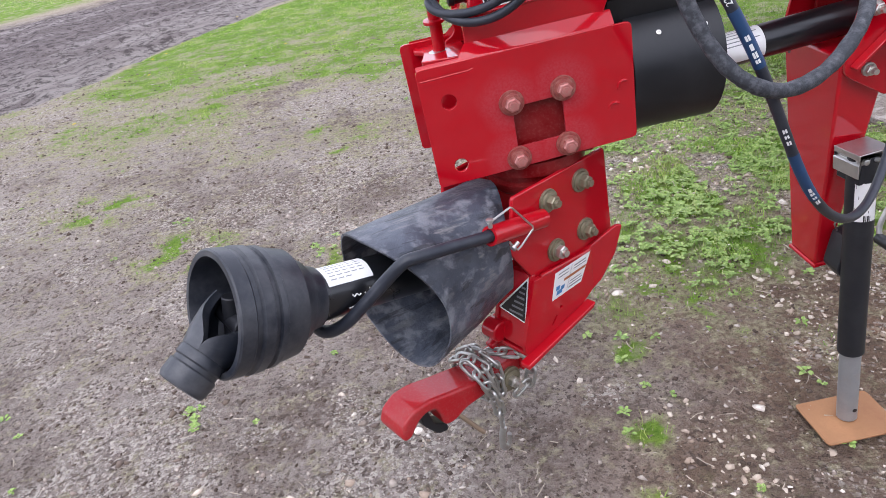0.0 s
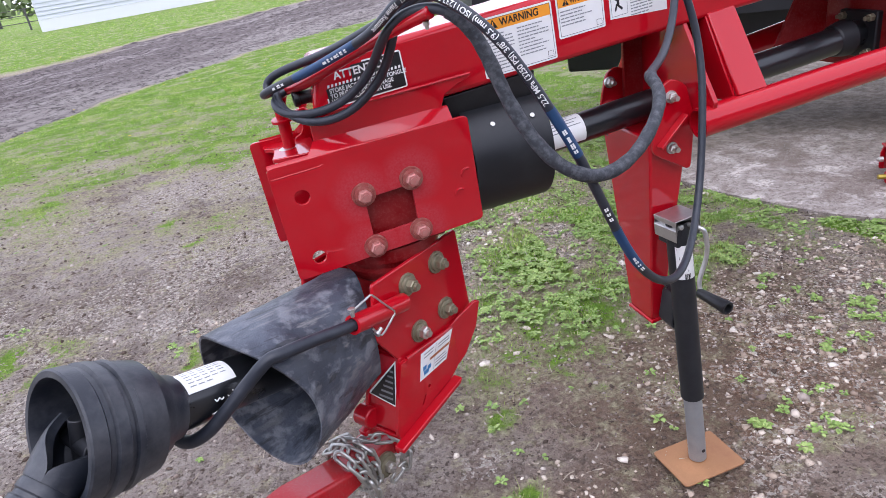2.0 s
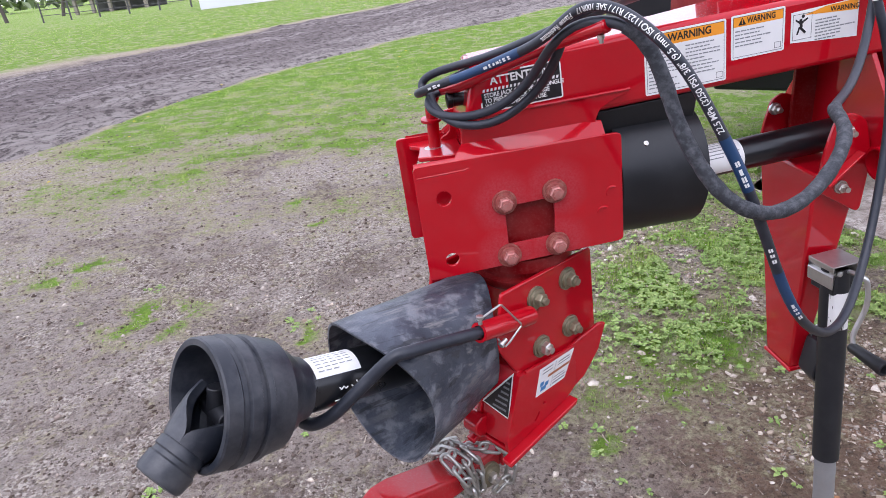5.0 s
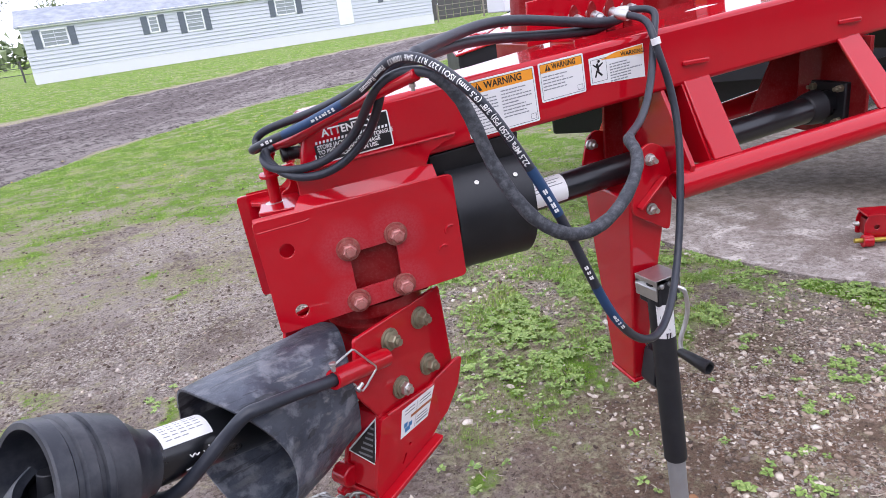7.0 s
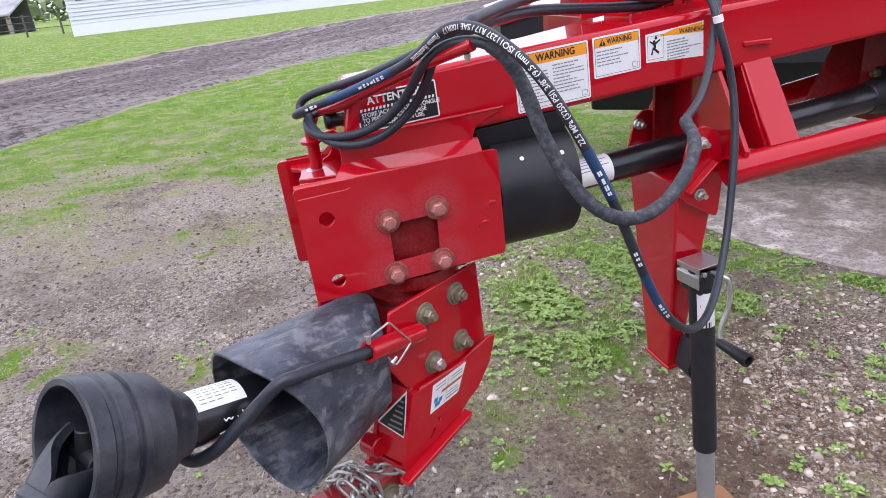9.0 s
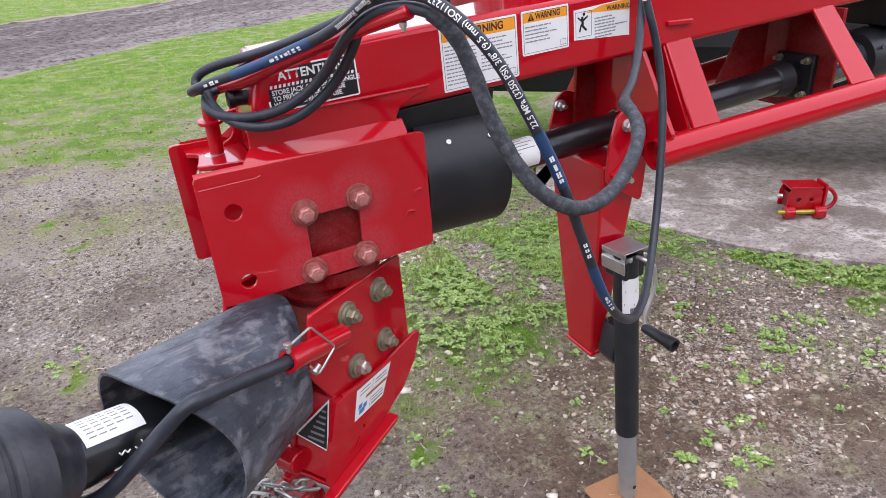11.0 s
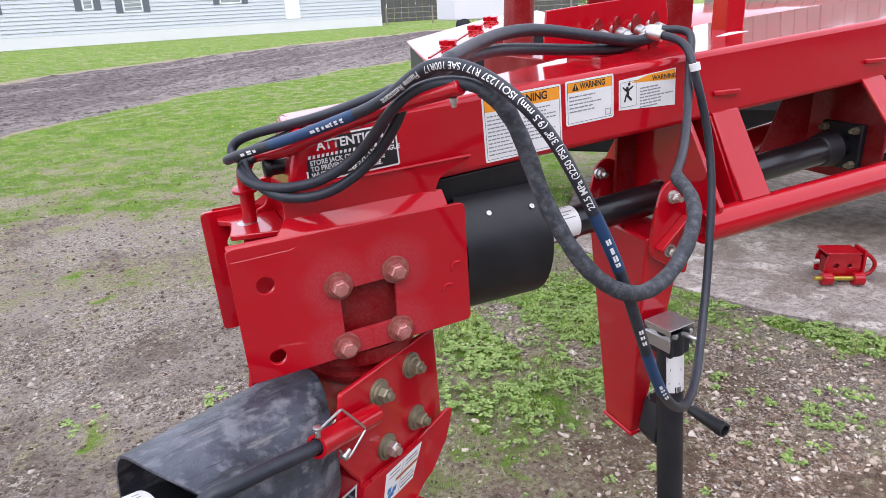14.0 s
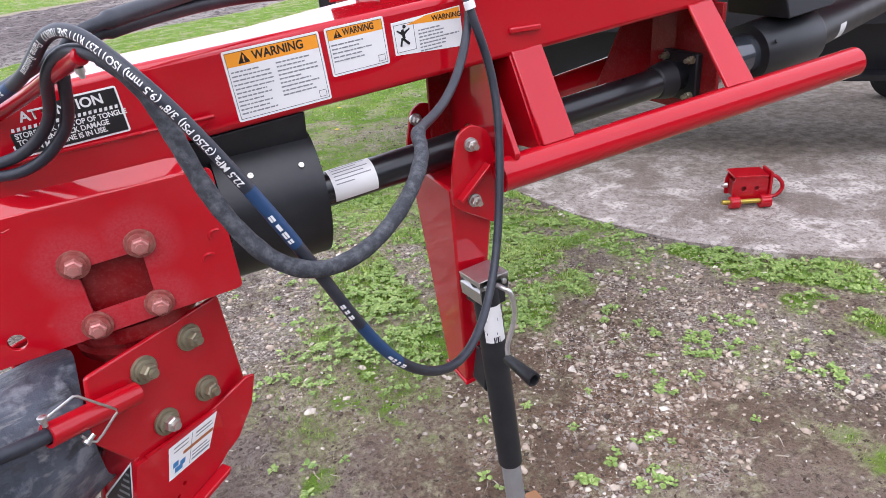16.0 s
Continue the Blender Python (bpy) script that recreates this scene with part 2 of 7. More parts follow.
def box(bm, lo, hi, m=None):
    vs = []
    for z in (lo[2], hi[2]):
        for x, y in ((lo[0], lo[1]), (hi[0], lo[1]), (hi[0], hi[1]), (lo[0], hi[1])):
            p = Vector((x, y, z))
            vs.append(bm.verts.new(m @ p if m else p))
    for f in ((3, 2, 1, 0), (4, 5, 6, 7), (0, 1, 5, 4), (1, 2, 6, 5), (2, 3, 7, 6), (3, 0, 4, 7)):
        bm.faces.new([vs[i] for i in f])
    return bm


def hexa(bm, bottom, top):
    """A solid between two four-cornered faces (counter-clockwise from above)."""
    vs = [bm.verts.new(p) for p in (*bottom, *top)]
    for f in ((3, 2, 1, 0), (4, 5, 6, 7), (0, 1, 5, 4), (1, 2, 6, 5), (2, 3, 7, 6), (3, 0, 4, 7)):
        bm.faces.new([vs[i] for i in f])
    return bm


def slab(bm, outline, origin, u, v, thick, holes=()):
    """A flat plate: outline in (u, v) from origin, thickened along u x v; holes are outlines too."""
    u, v = Vector(u).normalized(), Vector(v).normalized()
    n = u.cross(v).normalized()
    o = Vector(origin)
    start = len(bm.faces)
    edges = []
    for loop in (outline, *holes):
        vs = [bm.verts.new(o + u * a + v * b) for a, b in loop]
        edges += [bm.edges.new((vs[i], vs[(i + 1) % len(vs)])) for i in range(len(vs))]
    if holes:
        res = bmesh.ops.triangle_fill(bm, edges=edges, use_beauty=True, normal=n)
        faces = [g for g in res["geom"] if isinstance(g, bmesh.types.BMFace)]
    else:
        seen, vs = set(), []
        for e in edges:
            for w in e.verts:
                if w not in seen:
                    seen.add(w)
                    vs.append(w)
        faces = [bm.faces.new(vs)]
    for f in faces:
        f.normal_update()
        if f.normal.dot(n) > 0:
            f.normal_flip()
    ext = bmesh.ops.extrude_face_region(bm, geom=faces, use_keep_orig=True)
    new_v = [g for g in ext["geom"] if isinstance(g, bmesh.types.BMVert)]
    bmesh.ops.translate(bm, verts=new_v, vec=n * thick)
    bmesh.ops.recalc_face_normals(bm, faces=bm.faces[:])
    return bm


def ring(cx, cy, r, seg=20):
    return [(cx + r * math.cos(2 * math.pi * i / seg), cy + r * math.sin(2 * math.pi * i / seg)) for i in range(seg)]


def rounded(pts, r, seg=4):
    """An outline with its corners rounded."""
    out = []
    n = len(pts)
    for i in range(n):
        p, a, b = Vector(pts[i]), Vector(pts[i - 1]), Vector(pts[(i + 1) % n])
        rr = min(r, (a - p).length * 0.45, (b - p).length * 0.45)
        s, e = p + (a - p).normalized() * rr, p + (b - p).normalized() * rr
        for k in range(seg + 1):
            t = k / seg
            q = s * (1 - t) ** 2 + p * 2 * t * (1 - t) + e * t * t
            out.append((q.x, q.y))
    return out


def spline(points, steps=10):
    """A smooth line through points (Catmull-Rom)."""
    ps = [Vector(p) for p in points]
    ps = [ps[0] * 2 - ps[1]] + ps + [ps[-1] * 2 - ps[-2]]
    out = []
    for i in range(1, len(ps) - 2):
        a, b, c, d = ps[i - 1:i + 3]
        for k in range(steps):
            t = k / steps
            out.append(0.5 * (2 * b + (c - a) * t + (2 * a - 5 * b + 4 * c - d) * t * t + (3 * b - a - 3 * c + d) * t ** 3))
    out.append(ps[-2])
    return out


def sweep(bm, path, r, seg=14, caps=True):
    """A round bar along a line; r is a number or a function of the fraction along it."""
    path = [Vector(p) for p in path]
    x, y, d = frame_of(path[1] - path[0])
    rings = []
    for i, p in enumerate(path):
        t = (path[min(i + 1, len(path) - 1)] - path[max(i - 1, 0)]).normalized()
        x = (x - t * x.dot(t)).normalized()
        y = t.cross(x)
        rr = r(i / (len(path) - 1)) if callable(r) else r
        rings.append([bm.verts.new(p + (x * math.cos(a) + y * math.sin(a)) * rr) for a in (2 * math.pi * k / seg for k in range(seg))])
    for a, b in zip(rings, rings[1:]):
        for i in range(seg):
            bm.faces.new((a[i], a[(i + 1) % seg], b[(i + 1) % seg], b[i]))
    if caps:
        bm.faces.new(rings[0][::-1])
        bm.faces.new(rings[-1])
    return bm


def hexhead(bm, p, n, af, h, turn=0.3):
    """A hexagon bolt head or nut with a chamfered crown."""
    x, y, d = frame_of(n)
    p = Vector(p)
    r = af / math.sqrt(3)
    rings = []
    for s, k in ((0, 1.0), (h * 0.8, 1.0), (h, 0.84)):
        rings.append([bm.verts.new(p + d * s + (x * math.cos(a) + y * math.sin(a)) * r * k) for a in (turn + math.pi / 3 * i for i in range(6))])
    for a, b in zip(rings, rings[1:]):
        for i in range(6):
            bm.faces.new((a[i], a[(i + 1) % 6], b[(i + 1) % 6], b[i]))
    bm.faces.new(rings[0][::-1])
    bm.faces.new(rings[-1])
    return bm


def bolt(parent, p, n, washer_r, head_af, washer_mat, head_mat, turn=0.3, shank=0.0, steps=2):
    """A bolt: stacked washers as the part, with the head as its own piece."""
    n = Vector(n).normalized()
    p = Vector(p)
    bm = bmesh.new()
    prof = [(-0.002, washer_r), (0.005, washer_r), (0.0055, washer_r * 0.98)]
    top = 0.0055
    if steps > 1:
        prof += [(0.0056, washer_r * 0.8), (0.011, washer_r * 0.78), (0.0115, washer_r * 0.74)]
        top = 0.0115
    lathe(bm, p, n, prof, 28)
    w = part("washer", bm, washer_mat, parent)
    bm = bmesh.new()
    hexhead(bm, p + n * top, n, head_af, head_af * 0.55, turn)
    if shank:
        rod(bm, p + n * top, p + n * (top + head_af * 0.55 + shank), head_af * 0.3, seg=12)
    part("bolt_head", bm, head_mat, w, smooth=25)
    return w


# ---- the mower's tongue ----
mower = thing("hay_mower", (1.1, 1.68, 0.0), "red farm mower with a long box tongue, parked on its jack", "farm machine")


def side_y(x):
    """The near side of the tongue, which runs slightly askew to the front plates."""
    return 1.555 + 0.055 * (x - 0.495)


def top_z(x):
    return 1.349 + 0.0695 * (x - 0.29)


def bot_z(x):
    return 1.206 + 0.0655 * (x - 0.29)


def far_y(x):
    return 1.735 + 0.055 * (x - 0.495) + (0.3 * min(1.0, max(0.0, (x - 0.75) / 0.9)) if x > 0.75 else 0)


def tongue_beam():
    bm = bmesh.new()
    xs = [0.29, 0.5, 0.75, 1.2, 1.65, 2.4, 4.2]
    rings = []
    for i, x in enumerate(xs):
        d = 0.0 if i else 0.03
        rings.append([bm.verts.new(p) for p in ((x, side_y(x), bot_z(x)), (x, far_y(x), bot_z(x)), (x + d, far_y(x), top_z(x)), (x + d, side_y(x), top_z(x)))])
    for a, b in zip(rings, rings[1:]):
        for i in range(4):
            bm.faces.new((a[i], a[(i + 1) % 4], b[(i + 1) % 4], b[i]))
    bm.faces.new(rings[0][::-1])
    bm.faces.new(rings[-1])
    bmesh.ops.recalc_face_normals(bm, faces=bm.faces[:])
    part("tongue_beam", bm, RED, mower, bevel=0.012, seg=3)


tongue_beam()


def front_plate(y0, out, name):
    """A bent side plate: flat below, a ledge, and a lip welded to the tongue. out is -1 towards the road side."""
    left = 0.181 if out < 0 else 0.160
    outline = rounded([(left, 1.170), (left + 0.011, 0.920), (0.613, 0.955), (0.606, 1.190)], 0.012)
    holes = [ring(0.219, 1.104, 0.016)] if out > 0 else [ring(0.238, 1.099, 0.0155), ring(0.243, 0.963, 0.0145),
             rounded([(0.364, 0.978), (0.361, 1.064), (0.464, 1.072), (0.465, 0.986)], 0.004, 2)]
    bm = bmesh.new()
    slab(bm, outline, (0, y0, 0), (1, 0, 0), (0, 0, 1), 0.009, holes)
    p = part(name, bm, PLATE_RED if out < 0 else RED, mower, bevel=0.0025)
    return p


front_plate(1.524, -1, "side_plate")
far = front_plate(1.77, 1, "side_plate")


def ledge(y0, y1, name):
    """The flat ledge at the plate's top bend, and the doubler that rises from it on the tongue's side."""
    bm = bmesh.new()
    k = 1 if y1 > y0 else -1
    rows = []
    for x, full in ((0.184, 0.2), (0.268, 0.2), (0.286, 0.9), (0.3, 1.0), (0.45, 1.0), (0.54, 1.0), (0.575, 1.0)):
        z = 1.167 + 0.052 * (x - 0.184) - (0.006 if x > 0.56 else 0)
        yb, rise = y0 + (y1 - y0) * full + 0.004 * k, 0.030 * full
        rows.append([bm.verts.new((x, a, b)) for a, b in ((y0 - 0.0004 * k, z - 0.014), (y0 - 0.0004 * k, z - 0.003), (y0 + 0.0012 * k, z + 0.002), (y0 + 0.004 * k, z + 0.0055), (yb, z + max(rise, 0.0075)), (yb, z + rise * 0.6 - 0.008), (y0 + 0.008 * k, z - 0.012))])
    n = len(rows[0])
    for a, b in zip(rows, rows[1:]):
        for i in range(n):
            bm.faces.new((a[i], a[(i + 1) % n], b[(i + 1) % n], b[i]))
    bm.faces.new(rows[0][::-1])
    bm.faces.new(rows[-1])
    bmesh.ops.recalc_face_normals(bm, faces=bm.faces[:])
    part(name, bm, RED, mower)
    bm = bmesh.new()
    slab(bm, rounded([(0.287, 1.166), (0.287, 1.247), (0.632, 1.269), (0.634, 1.262), (0.605, 1.252), (0.572, 1.234), (0.562, 1.212), (0.572, 1.19)], 0.004, 2), (0, min(y1, y1 + 0.007 * k) + 0.007 * 1, 0), (1, 0, 0), (0, 0, 1), 0.007)
    part("doubler", bm, RED, mower, bevel=0.002)


ledge(1.5155, 1.543, "ledge")
ledge(1.778, 1.744, "ledge")

# top web between the plates, in front of the tongue, with an eye for the hose rod
bm = bmesh.new()
slab(bm, rounded([(0.20, 1.625), (0.30, 1.600), (0.30, 1.77), (0.19, 1.77), (0.19, 1.735), (0.212, 1.715), (0.206, 1.66)], 0.010), (0, 0, 1.139), (1, 0, 0.05), (0, 1, 0), 0.01)
part("top_web", bm, RED, mower, bevel=0.002)
bm = bmesh.new()
box(bm, (0.30, 1.55, 1.145), (0.312, 1.745, 1.215))
part("front_web", bm, RED, mower, bevel=0.002)
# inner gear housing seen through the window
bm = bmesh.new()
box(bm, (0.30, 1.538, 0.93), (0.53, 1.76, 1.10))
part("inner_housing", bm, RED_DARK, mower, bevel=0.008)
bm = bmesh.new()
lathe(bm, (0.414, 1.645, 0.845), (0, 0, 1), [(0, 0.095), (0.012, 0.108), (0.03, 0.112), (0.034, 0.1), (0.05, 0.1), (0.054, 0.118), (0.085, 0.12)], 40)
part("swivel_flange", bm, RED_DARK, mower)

for i, (x, z) in enumerate(((0.36, 1.075), (0.465, 1.086), (0.468, 0.968), (0.364, 0.956))):
    bolt(mower, (x, 1.515, z), (0, -1, 0), 0.0255, 0.026, BOLT_RED, BOLT_HEAD, 0.2 + i, 0.004)
# two hooked weld beads on the plate
for x, z, r0, a0, a1 in ((0.588, 1.066, 0.012, 62, 205), (0.569, 1.024, 0.012, 48, 178)):
    bm = bmesh.new()
    sweep(bm, [(x + r0 * math.cos(radians(a0 + (a1 - a0) * i / 12)), 1.5145, z + r0 * math.sin(radians(a0 + (a1 - a0) * i / 12))) for i in range(13)], lambda t: 0.0032 - 0.0012 * abs(t - 0.4), 8)
    part("weld_bead", bm, RED, mower)
# a raised edge line where the plate is bent
bm = bmesh.new()
sweep(bm, [(0.188 + 0.105 * i / 12, 1.5155, 1.147 + 0.0006 * i + (0.0025 if i > 11 else 0)) for i in range(13)], 0.0013, 6)
part("weld_bead", bm, RED, mower)

# black guard round the front of the driveline, cut open at the top
bm = bmesh.new()
seg, x0, x1 = 48, 0.612, 0.802
rings = []
for x, rr in ((x0, 0.134), (x1, 0.134), (x1, 0.130), (x0, 0.130)):
    rings.append([bm.verts.new((x, 1.648 + 0.04 * (x - 0.6) + rr * math.cos(radians(-262 + 344 * i / seg)), 1.06 + 0.02 * (x - 0.6) + rr * math.sin(radians(-262 + 344 * i / seg)))) for i in range(seg + 1)])
for k in range(4):
    a, b = rings[k], rings[(k + 1) % 4]
    for i in range(seg):
        bm.faces.new((a[i], a[i + 1], b[i + 1], b[i]))
bm.faces.new([r[0] for r in rings])
bm.faces.new([r[-1] for r in rings])
bmesh.ops.recalc_face_normals(bm, faces=bm.faces[:])
guard = part("driveline_guard", bm, BLACK_PLASTIC, mower, "matt black plastic guard")
bm = bmesh.new()
hexa(bm, ((0.575, 1.59, 1.16), (0.797, 1.60, 1.17), (0.797, 1.73, 1.17), (0.575, 1.72, 1.16)), ((0.575, 1.572, 1.222), (0.797, 1.585, 1.238), (0.797, 1.735, 1.238), (0.575, 1.725, 1.222)))
part("guard_neck", bm, BLACK_PLASTIC, guard, bevel=0.004)
for x in (0.672, 0.766):
    for ang in (139,):
        c, s = math.cos(radians(ang)), math.sin(radians(ang))
        bm = bmesh.new()
        lathe(bm, (x, 1.65 + 0.133 * c, 1.062 + 0.133 * s), (0, c, s), [(0, 0.0055), (0.002, 0.0052), (0.0022, 0.0024), (0.001, 0.002)], 14)
        part("screw", bm, NUT_STEEL, guard)

# driveline tube under the tongue


def drive(x):
    return Vector((x, 1.662 + 0.052 * (x - 0.9), 1.056 + 0.073 * (x - 0.9)))


bm = bmesh.new()
rod(bm, drive(0.7), drive(1.9), 0.037, seg=36)
shaft = part("driveline_tube", bm, BLACK_SHAFT, mower)
bm = bmesh.new()
x, y, d = frame_of(drive(2) - drive(1))
lab = []
for j, s in enumerate((0.838, 0.935)):
    lab.append([bm.verts.new(drive(s) + (x * math.cos(a) + y * math.sin(a)) * 0.0374) for a in (radians(35 + 180 * i / 16) for i in range(17))])
for i in range(16):
    bm.faces.new((lab[0][i], lab[0][i + 1], lab[1][i + 1], lab[1][i]))
slab_label = part("paper_label", bm, PAPER, shaft, "white paper label with grey print")
bm = bmesh.new()
for j in range(7):
    s0, s1 = 0.846, 0.846 + (0.072, 0.08, 0.055, 0.078, 0.066, 0.08, 0.04)[j]
    a0 = radians(75 + j * 13)
    vs = [bm.verts.new(drive(s) + (x * math.cos(a) + y * math.sin(a)) * 0.0378) for s, a in ((s0, a0), (s1, a0), (s1, a0 + 0.06), (s0, a0 + 0.06))]
    bm.faces.new(vs)
bars = part("small_print", bm, INK_GREY, slab_label, smooth=0)
bars["kind"] = "stuff"

# lower near and far frame tubes
tube_n = [Vector((1.16, 1.505, 1.053)), Vector((2.145, 1.4535, 1.1471))]
tube_f = [Vector((1.16, 1.865, 1.053)), Vector((2.175, 1.99, 1.150))]
for a, b in (tube_n, tube_f):
    bm = bmesh.new()
    pipe(bm, a, b, 0.036, 0.005, 36)
    part("frame_tube", bm, RED, mower)

# gussets from the tongue down to the near tube
for gx, bx in ((1.25, 1.262), (1.755, 1.745)):
    bm = bmesh.new()
    w, h = 0.078, 0.012
    t0 = Vector((gx, side_y(gx) - 0.002, bot_z(gx) + 0.012))
    t1 = Vector((gx + w, side_y(gx + w) - 0.002, bot_z(gx + w) + 0.012))
    k = (bx - 1.16) / 0.985
    b0 = tube_n[0].lerp(tube_n[1], k) + Vector((0, -0.006, 0.036))
    b1 = b0 + Vector((w, -0.004, 0.007))
    hexa(bm, (b0, b1, b1 + Vector((0, 0.012, 0)), b0 + Vector((0, 0.012, 0))), (t0, t1, t1 + Vector((0, 0.012, 0)), t0 + Vector((0, 0.012, 0))))
    part("gusset", bm, RED, mower, bevel=0.003)
    if gx < 1.5:
        bm = bmesh.new()
        hexa(bm, (b0 + Vector((-0.004, 0.008, -0.01)), b0 + Vector((0.004, 0.008, -0.01)), b0 + Vector((0.004, 0.16, -0.03)), b0 + Vector((-0.004, 0.16, -0.03))),
         (t0 + Vector((-0.004, 0.008, 0)), t0 + Vector((0.004, 0.008, 0)), t0 + Vector((0.004, 0.19, 0)), t0 + Vector((-0.004, 0.19, 0))))
        part("gusset_web", bm, RED, mower, bevel=0.002)
    bm = bmesh.new()
    box(bm, (gx - 0.004, side_y(gx) - 0.008, bot_z(gx) + 0.048), (gx + 0.07, side_y(gx) + 0.004, bot_z(gx) + 0.06))
    part("tab", bm, RED, mower, bevel=0.003)

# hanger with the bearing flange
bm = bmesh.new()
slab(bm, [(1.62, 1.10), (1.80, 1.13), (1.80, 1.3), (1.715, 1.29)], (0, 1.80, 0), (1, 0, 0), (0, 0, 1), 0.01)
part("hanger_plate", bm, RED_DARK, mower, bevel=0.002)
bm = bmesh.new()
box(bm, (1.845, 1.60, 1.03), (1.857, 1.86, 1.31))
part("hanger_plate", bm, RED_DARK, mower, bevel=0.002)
c = drive(1.835)
bm = bmesh.new()
box(bm, (1.826, c.y - 0.062, c.z - 0.062), (1.846, c.y + 0.062, c.z + 0.062))
lathe(bm, drive(1.79), (-1, 0, -0.07), [(0, 0.05), (0.02, 0.048), (0.05, 0.042), (0.052, 0.037)], 28)
flange = part("bearing_flange", bm, DARK_METAL, mower, bevel=0.004)
for dy, dz in ((-0.046, 0.046), (0.046, 0.046), (-0.046, -0.046), (0.046, -0.046)):
    bm = bmesh.new()
    hexhead(bm, (1.826, c.y + dy, c.z + dz), (-1, 0, 0), 0.019, 0.014)
    rod(bm, (1.82, c.y + dy, c.z + dz), (1.80, c.y + dy, c.z + dz), 0.006, seg=10)
    part("bolt_head", bm, ZINC_YELLOW, flange, smooth=25)

# rear driveline: clear sleeve, black guard and the shaft beyond
bm = bmesh.new()
rod(bm, drive(1.86), drive(2.10), 0.058, seg=36)
part("shaft_collar", bm, plain("grey_gloss_plastic", (0.03, 0.035, 0.042), 0.08, 0, 0.15, 8, coat=1.0), mower)
bm = bmesh.new()
lathe(bm, drive(2.07), drive(2) - drive(1), [(0, 0.066), (0.004, 0.08), (0.03, 0.083), (0.225, 0.086), (0.235, 0.082), (0.24, 0.057)], 44)
rg_ = part("rear_guard", bm, BLACK_PLASTIC, mower)
bm = bmesh.new()
lathe(bm, drive(2.10) + Vector((0, -0.078, 0.038)), (0, -1, 0.45), [(0, 0.006), (0.004, 0.006)], 10)
part("screw", bm, DARK_METAL, rg_)
bm = bmesh.new()
rod(bm, drive(2.3), drive(3.3) + Vector((0, 0.25, -0.02)), 0.056, seg=32)
rs_ = part("rear_shaft", bm, BLACK_PLASTIC, mower)
bm = bmesh.new()
x, y, d = frame_of(drive(3.3) + Vector((0, 0.25, -0.02)) - drive(2.3))
lab = [[bm.verts.new(drive(2.3) + d * s + (x * math.cos(a) + y * math.sin(a)) * 0.0565) for a in (radians(172 + 48 * i / 8) for i in range(9))] for s in (0.15, 0.195)]
for i in range(8):
    bm.faces.new((lab[0][i], lab[0][i + 1], lab[1][i + 1], lab[1][i]))
part("paper_label", bm, PAPER, rs_)

# black bracket from the tongue down to the rear guard
bm = bmesh.new()
hexa(bm, ((2.13, 1.64, 1.235), (2.31, 1.65, 1.25), (2.31, 1.86, 1.25), (2.13, 1.85, 1.235)), ((2.11, 1.66, 1.34), (2.40, 1.68, 1.36), (2.40, 1.86, 1.36), (2.11, 1.85, 1.34)))
part("guard_bracket", bm, DARK_METAL, mower, bevel=0.004)

# jack post: a tapered channel across the tongue with two bolted ears
bm = bmesh.new()
hexa(bm, ((1.106, 1.622, 0.470), (1.148, 1.632, 0.466), (1.148, 1.735, 0.466), (1.106, 1.73, 0.470)),
     ((1.075, 1.572, 1.02), (1.185, 1.572, 1.02), (1.185, 1.80, 1.02), (1.075, 1.80, 1.02)))
post = part("jack_post", bm, RED, mower, bevel=0.006)
bm = bmesh.new()
hexa(bm, ((1.101, 1.614, 0.462), (1.152, 1.626, 0.458), (1.152, 1.741, 0.458), (1.101, 1.737, 0.462)),
     ((1.103, 1.617, 0.472), (1.150, 1.628, 0.468), (1.150, 1.739, 0.468), (1.103, 1.734, 0.472)))
part("foot_lip", bm, RED, post, bevel=0.003)
for h, y, x in ((0.99, 1.775, 1.0775), (0.79, 1.745, 1.0895), (0.60, 1.72, 1.101)):
    bm = bmesh.new()
    rod(bm, (x + 0.006, y, h), (x - 0.001, y, h), 0.0065, seg=14)
    part("bolt_hole", bm, DARK_METAL, post)
for y0, sgn in ((1.556, 1), (1.80, 1)):
    bm = bmesh.new()
    slab(bm, rounded([(1.072, 0.985), (1.18, 0.92), (1.19, 1.05), (1.165, 1.14), (1.125, 1.158), (1.095, 1.142), (1.078, 1.07)], 0.02), (0, y0 + 0.01, 0), (1, 0, 0), (0, 0, 1), 0.01)
    part("ear_plate", bm, RED, mower, bevel=0.002)
for p, n in (((1.122, 1.556, 1.116), (0, -1, 0)), ((1.124, 1.556, 0.991), (0, -1, 0)), ((1.104, 1.80, 1.12), (0, -1, 0))):
    bolt(mower, p, n, 0.015, 0.021, ZINC, NUT_STEEL, 0.1, 0.012, 1)
# rib on the near ear, and the saddle that carries the tubes
bm = bmesh.new()
hexa(bm, ((1.086, 1.532, 0.998), (1.158, 1.532, 1.066), (1.158, 1.556, 1.066), (1.086, 1.556, 0.998)), ((1.082, 1.532, 1.004), (1.154, 1.532, 1.072), (1.154, 1.556, 1.072), (1.082, 1.556, 1.004)))
part("rib", bm, RED, mower, bevel=0.002)
bm = bmesh.new()
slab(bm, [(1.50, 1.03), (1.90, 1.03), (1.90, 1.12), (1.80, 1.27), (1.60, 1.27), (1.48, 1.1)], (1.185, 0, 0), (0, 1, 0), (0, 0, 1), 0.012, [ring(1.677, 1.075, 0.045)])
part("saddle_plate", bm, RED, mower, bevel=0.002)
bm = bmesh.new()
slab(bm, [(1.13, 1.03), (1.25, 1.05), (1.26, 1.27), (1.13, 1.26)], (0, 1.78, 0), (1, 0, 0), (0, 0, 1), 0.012)
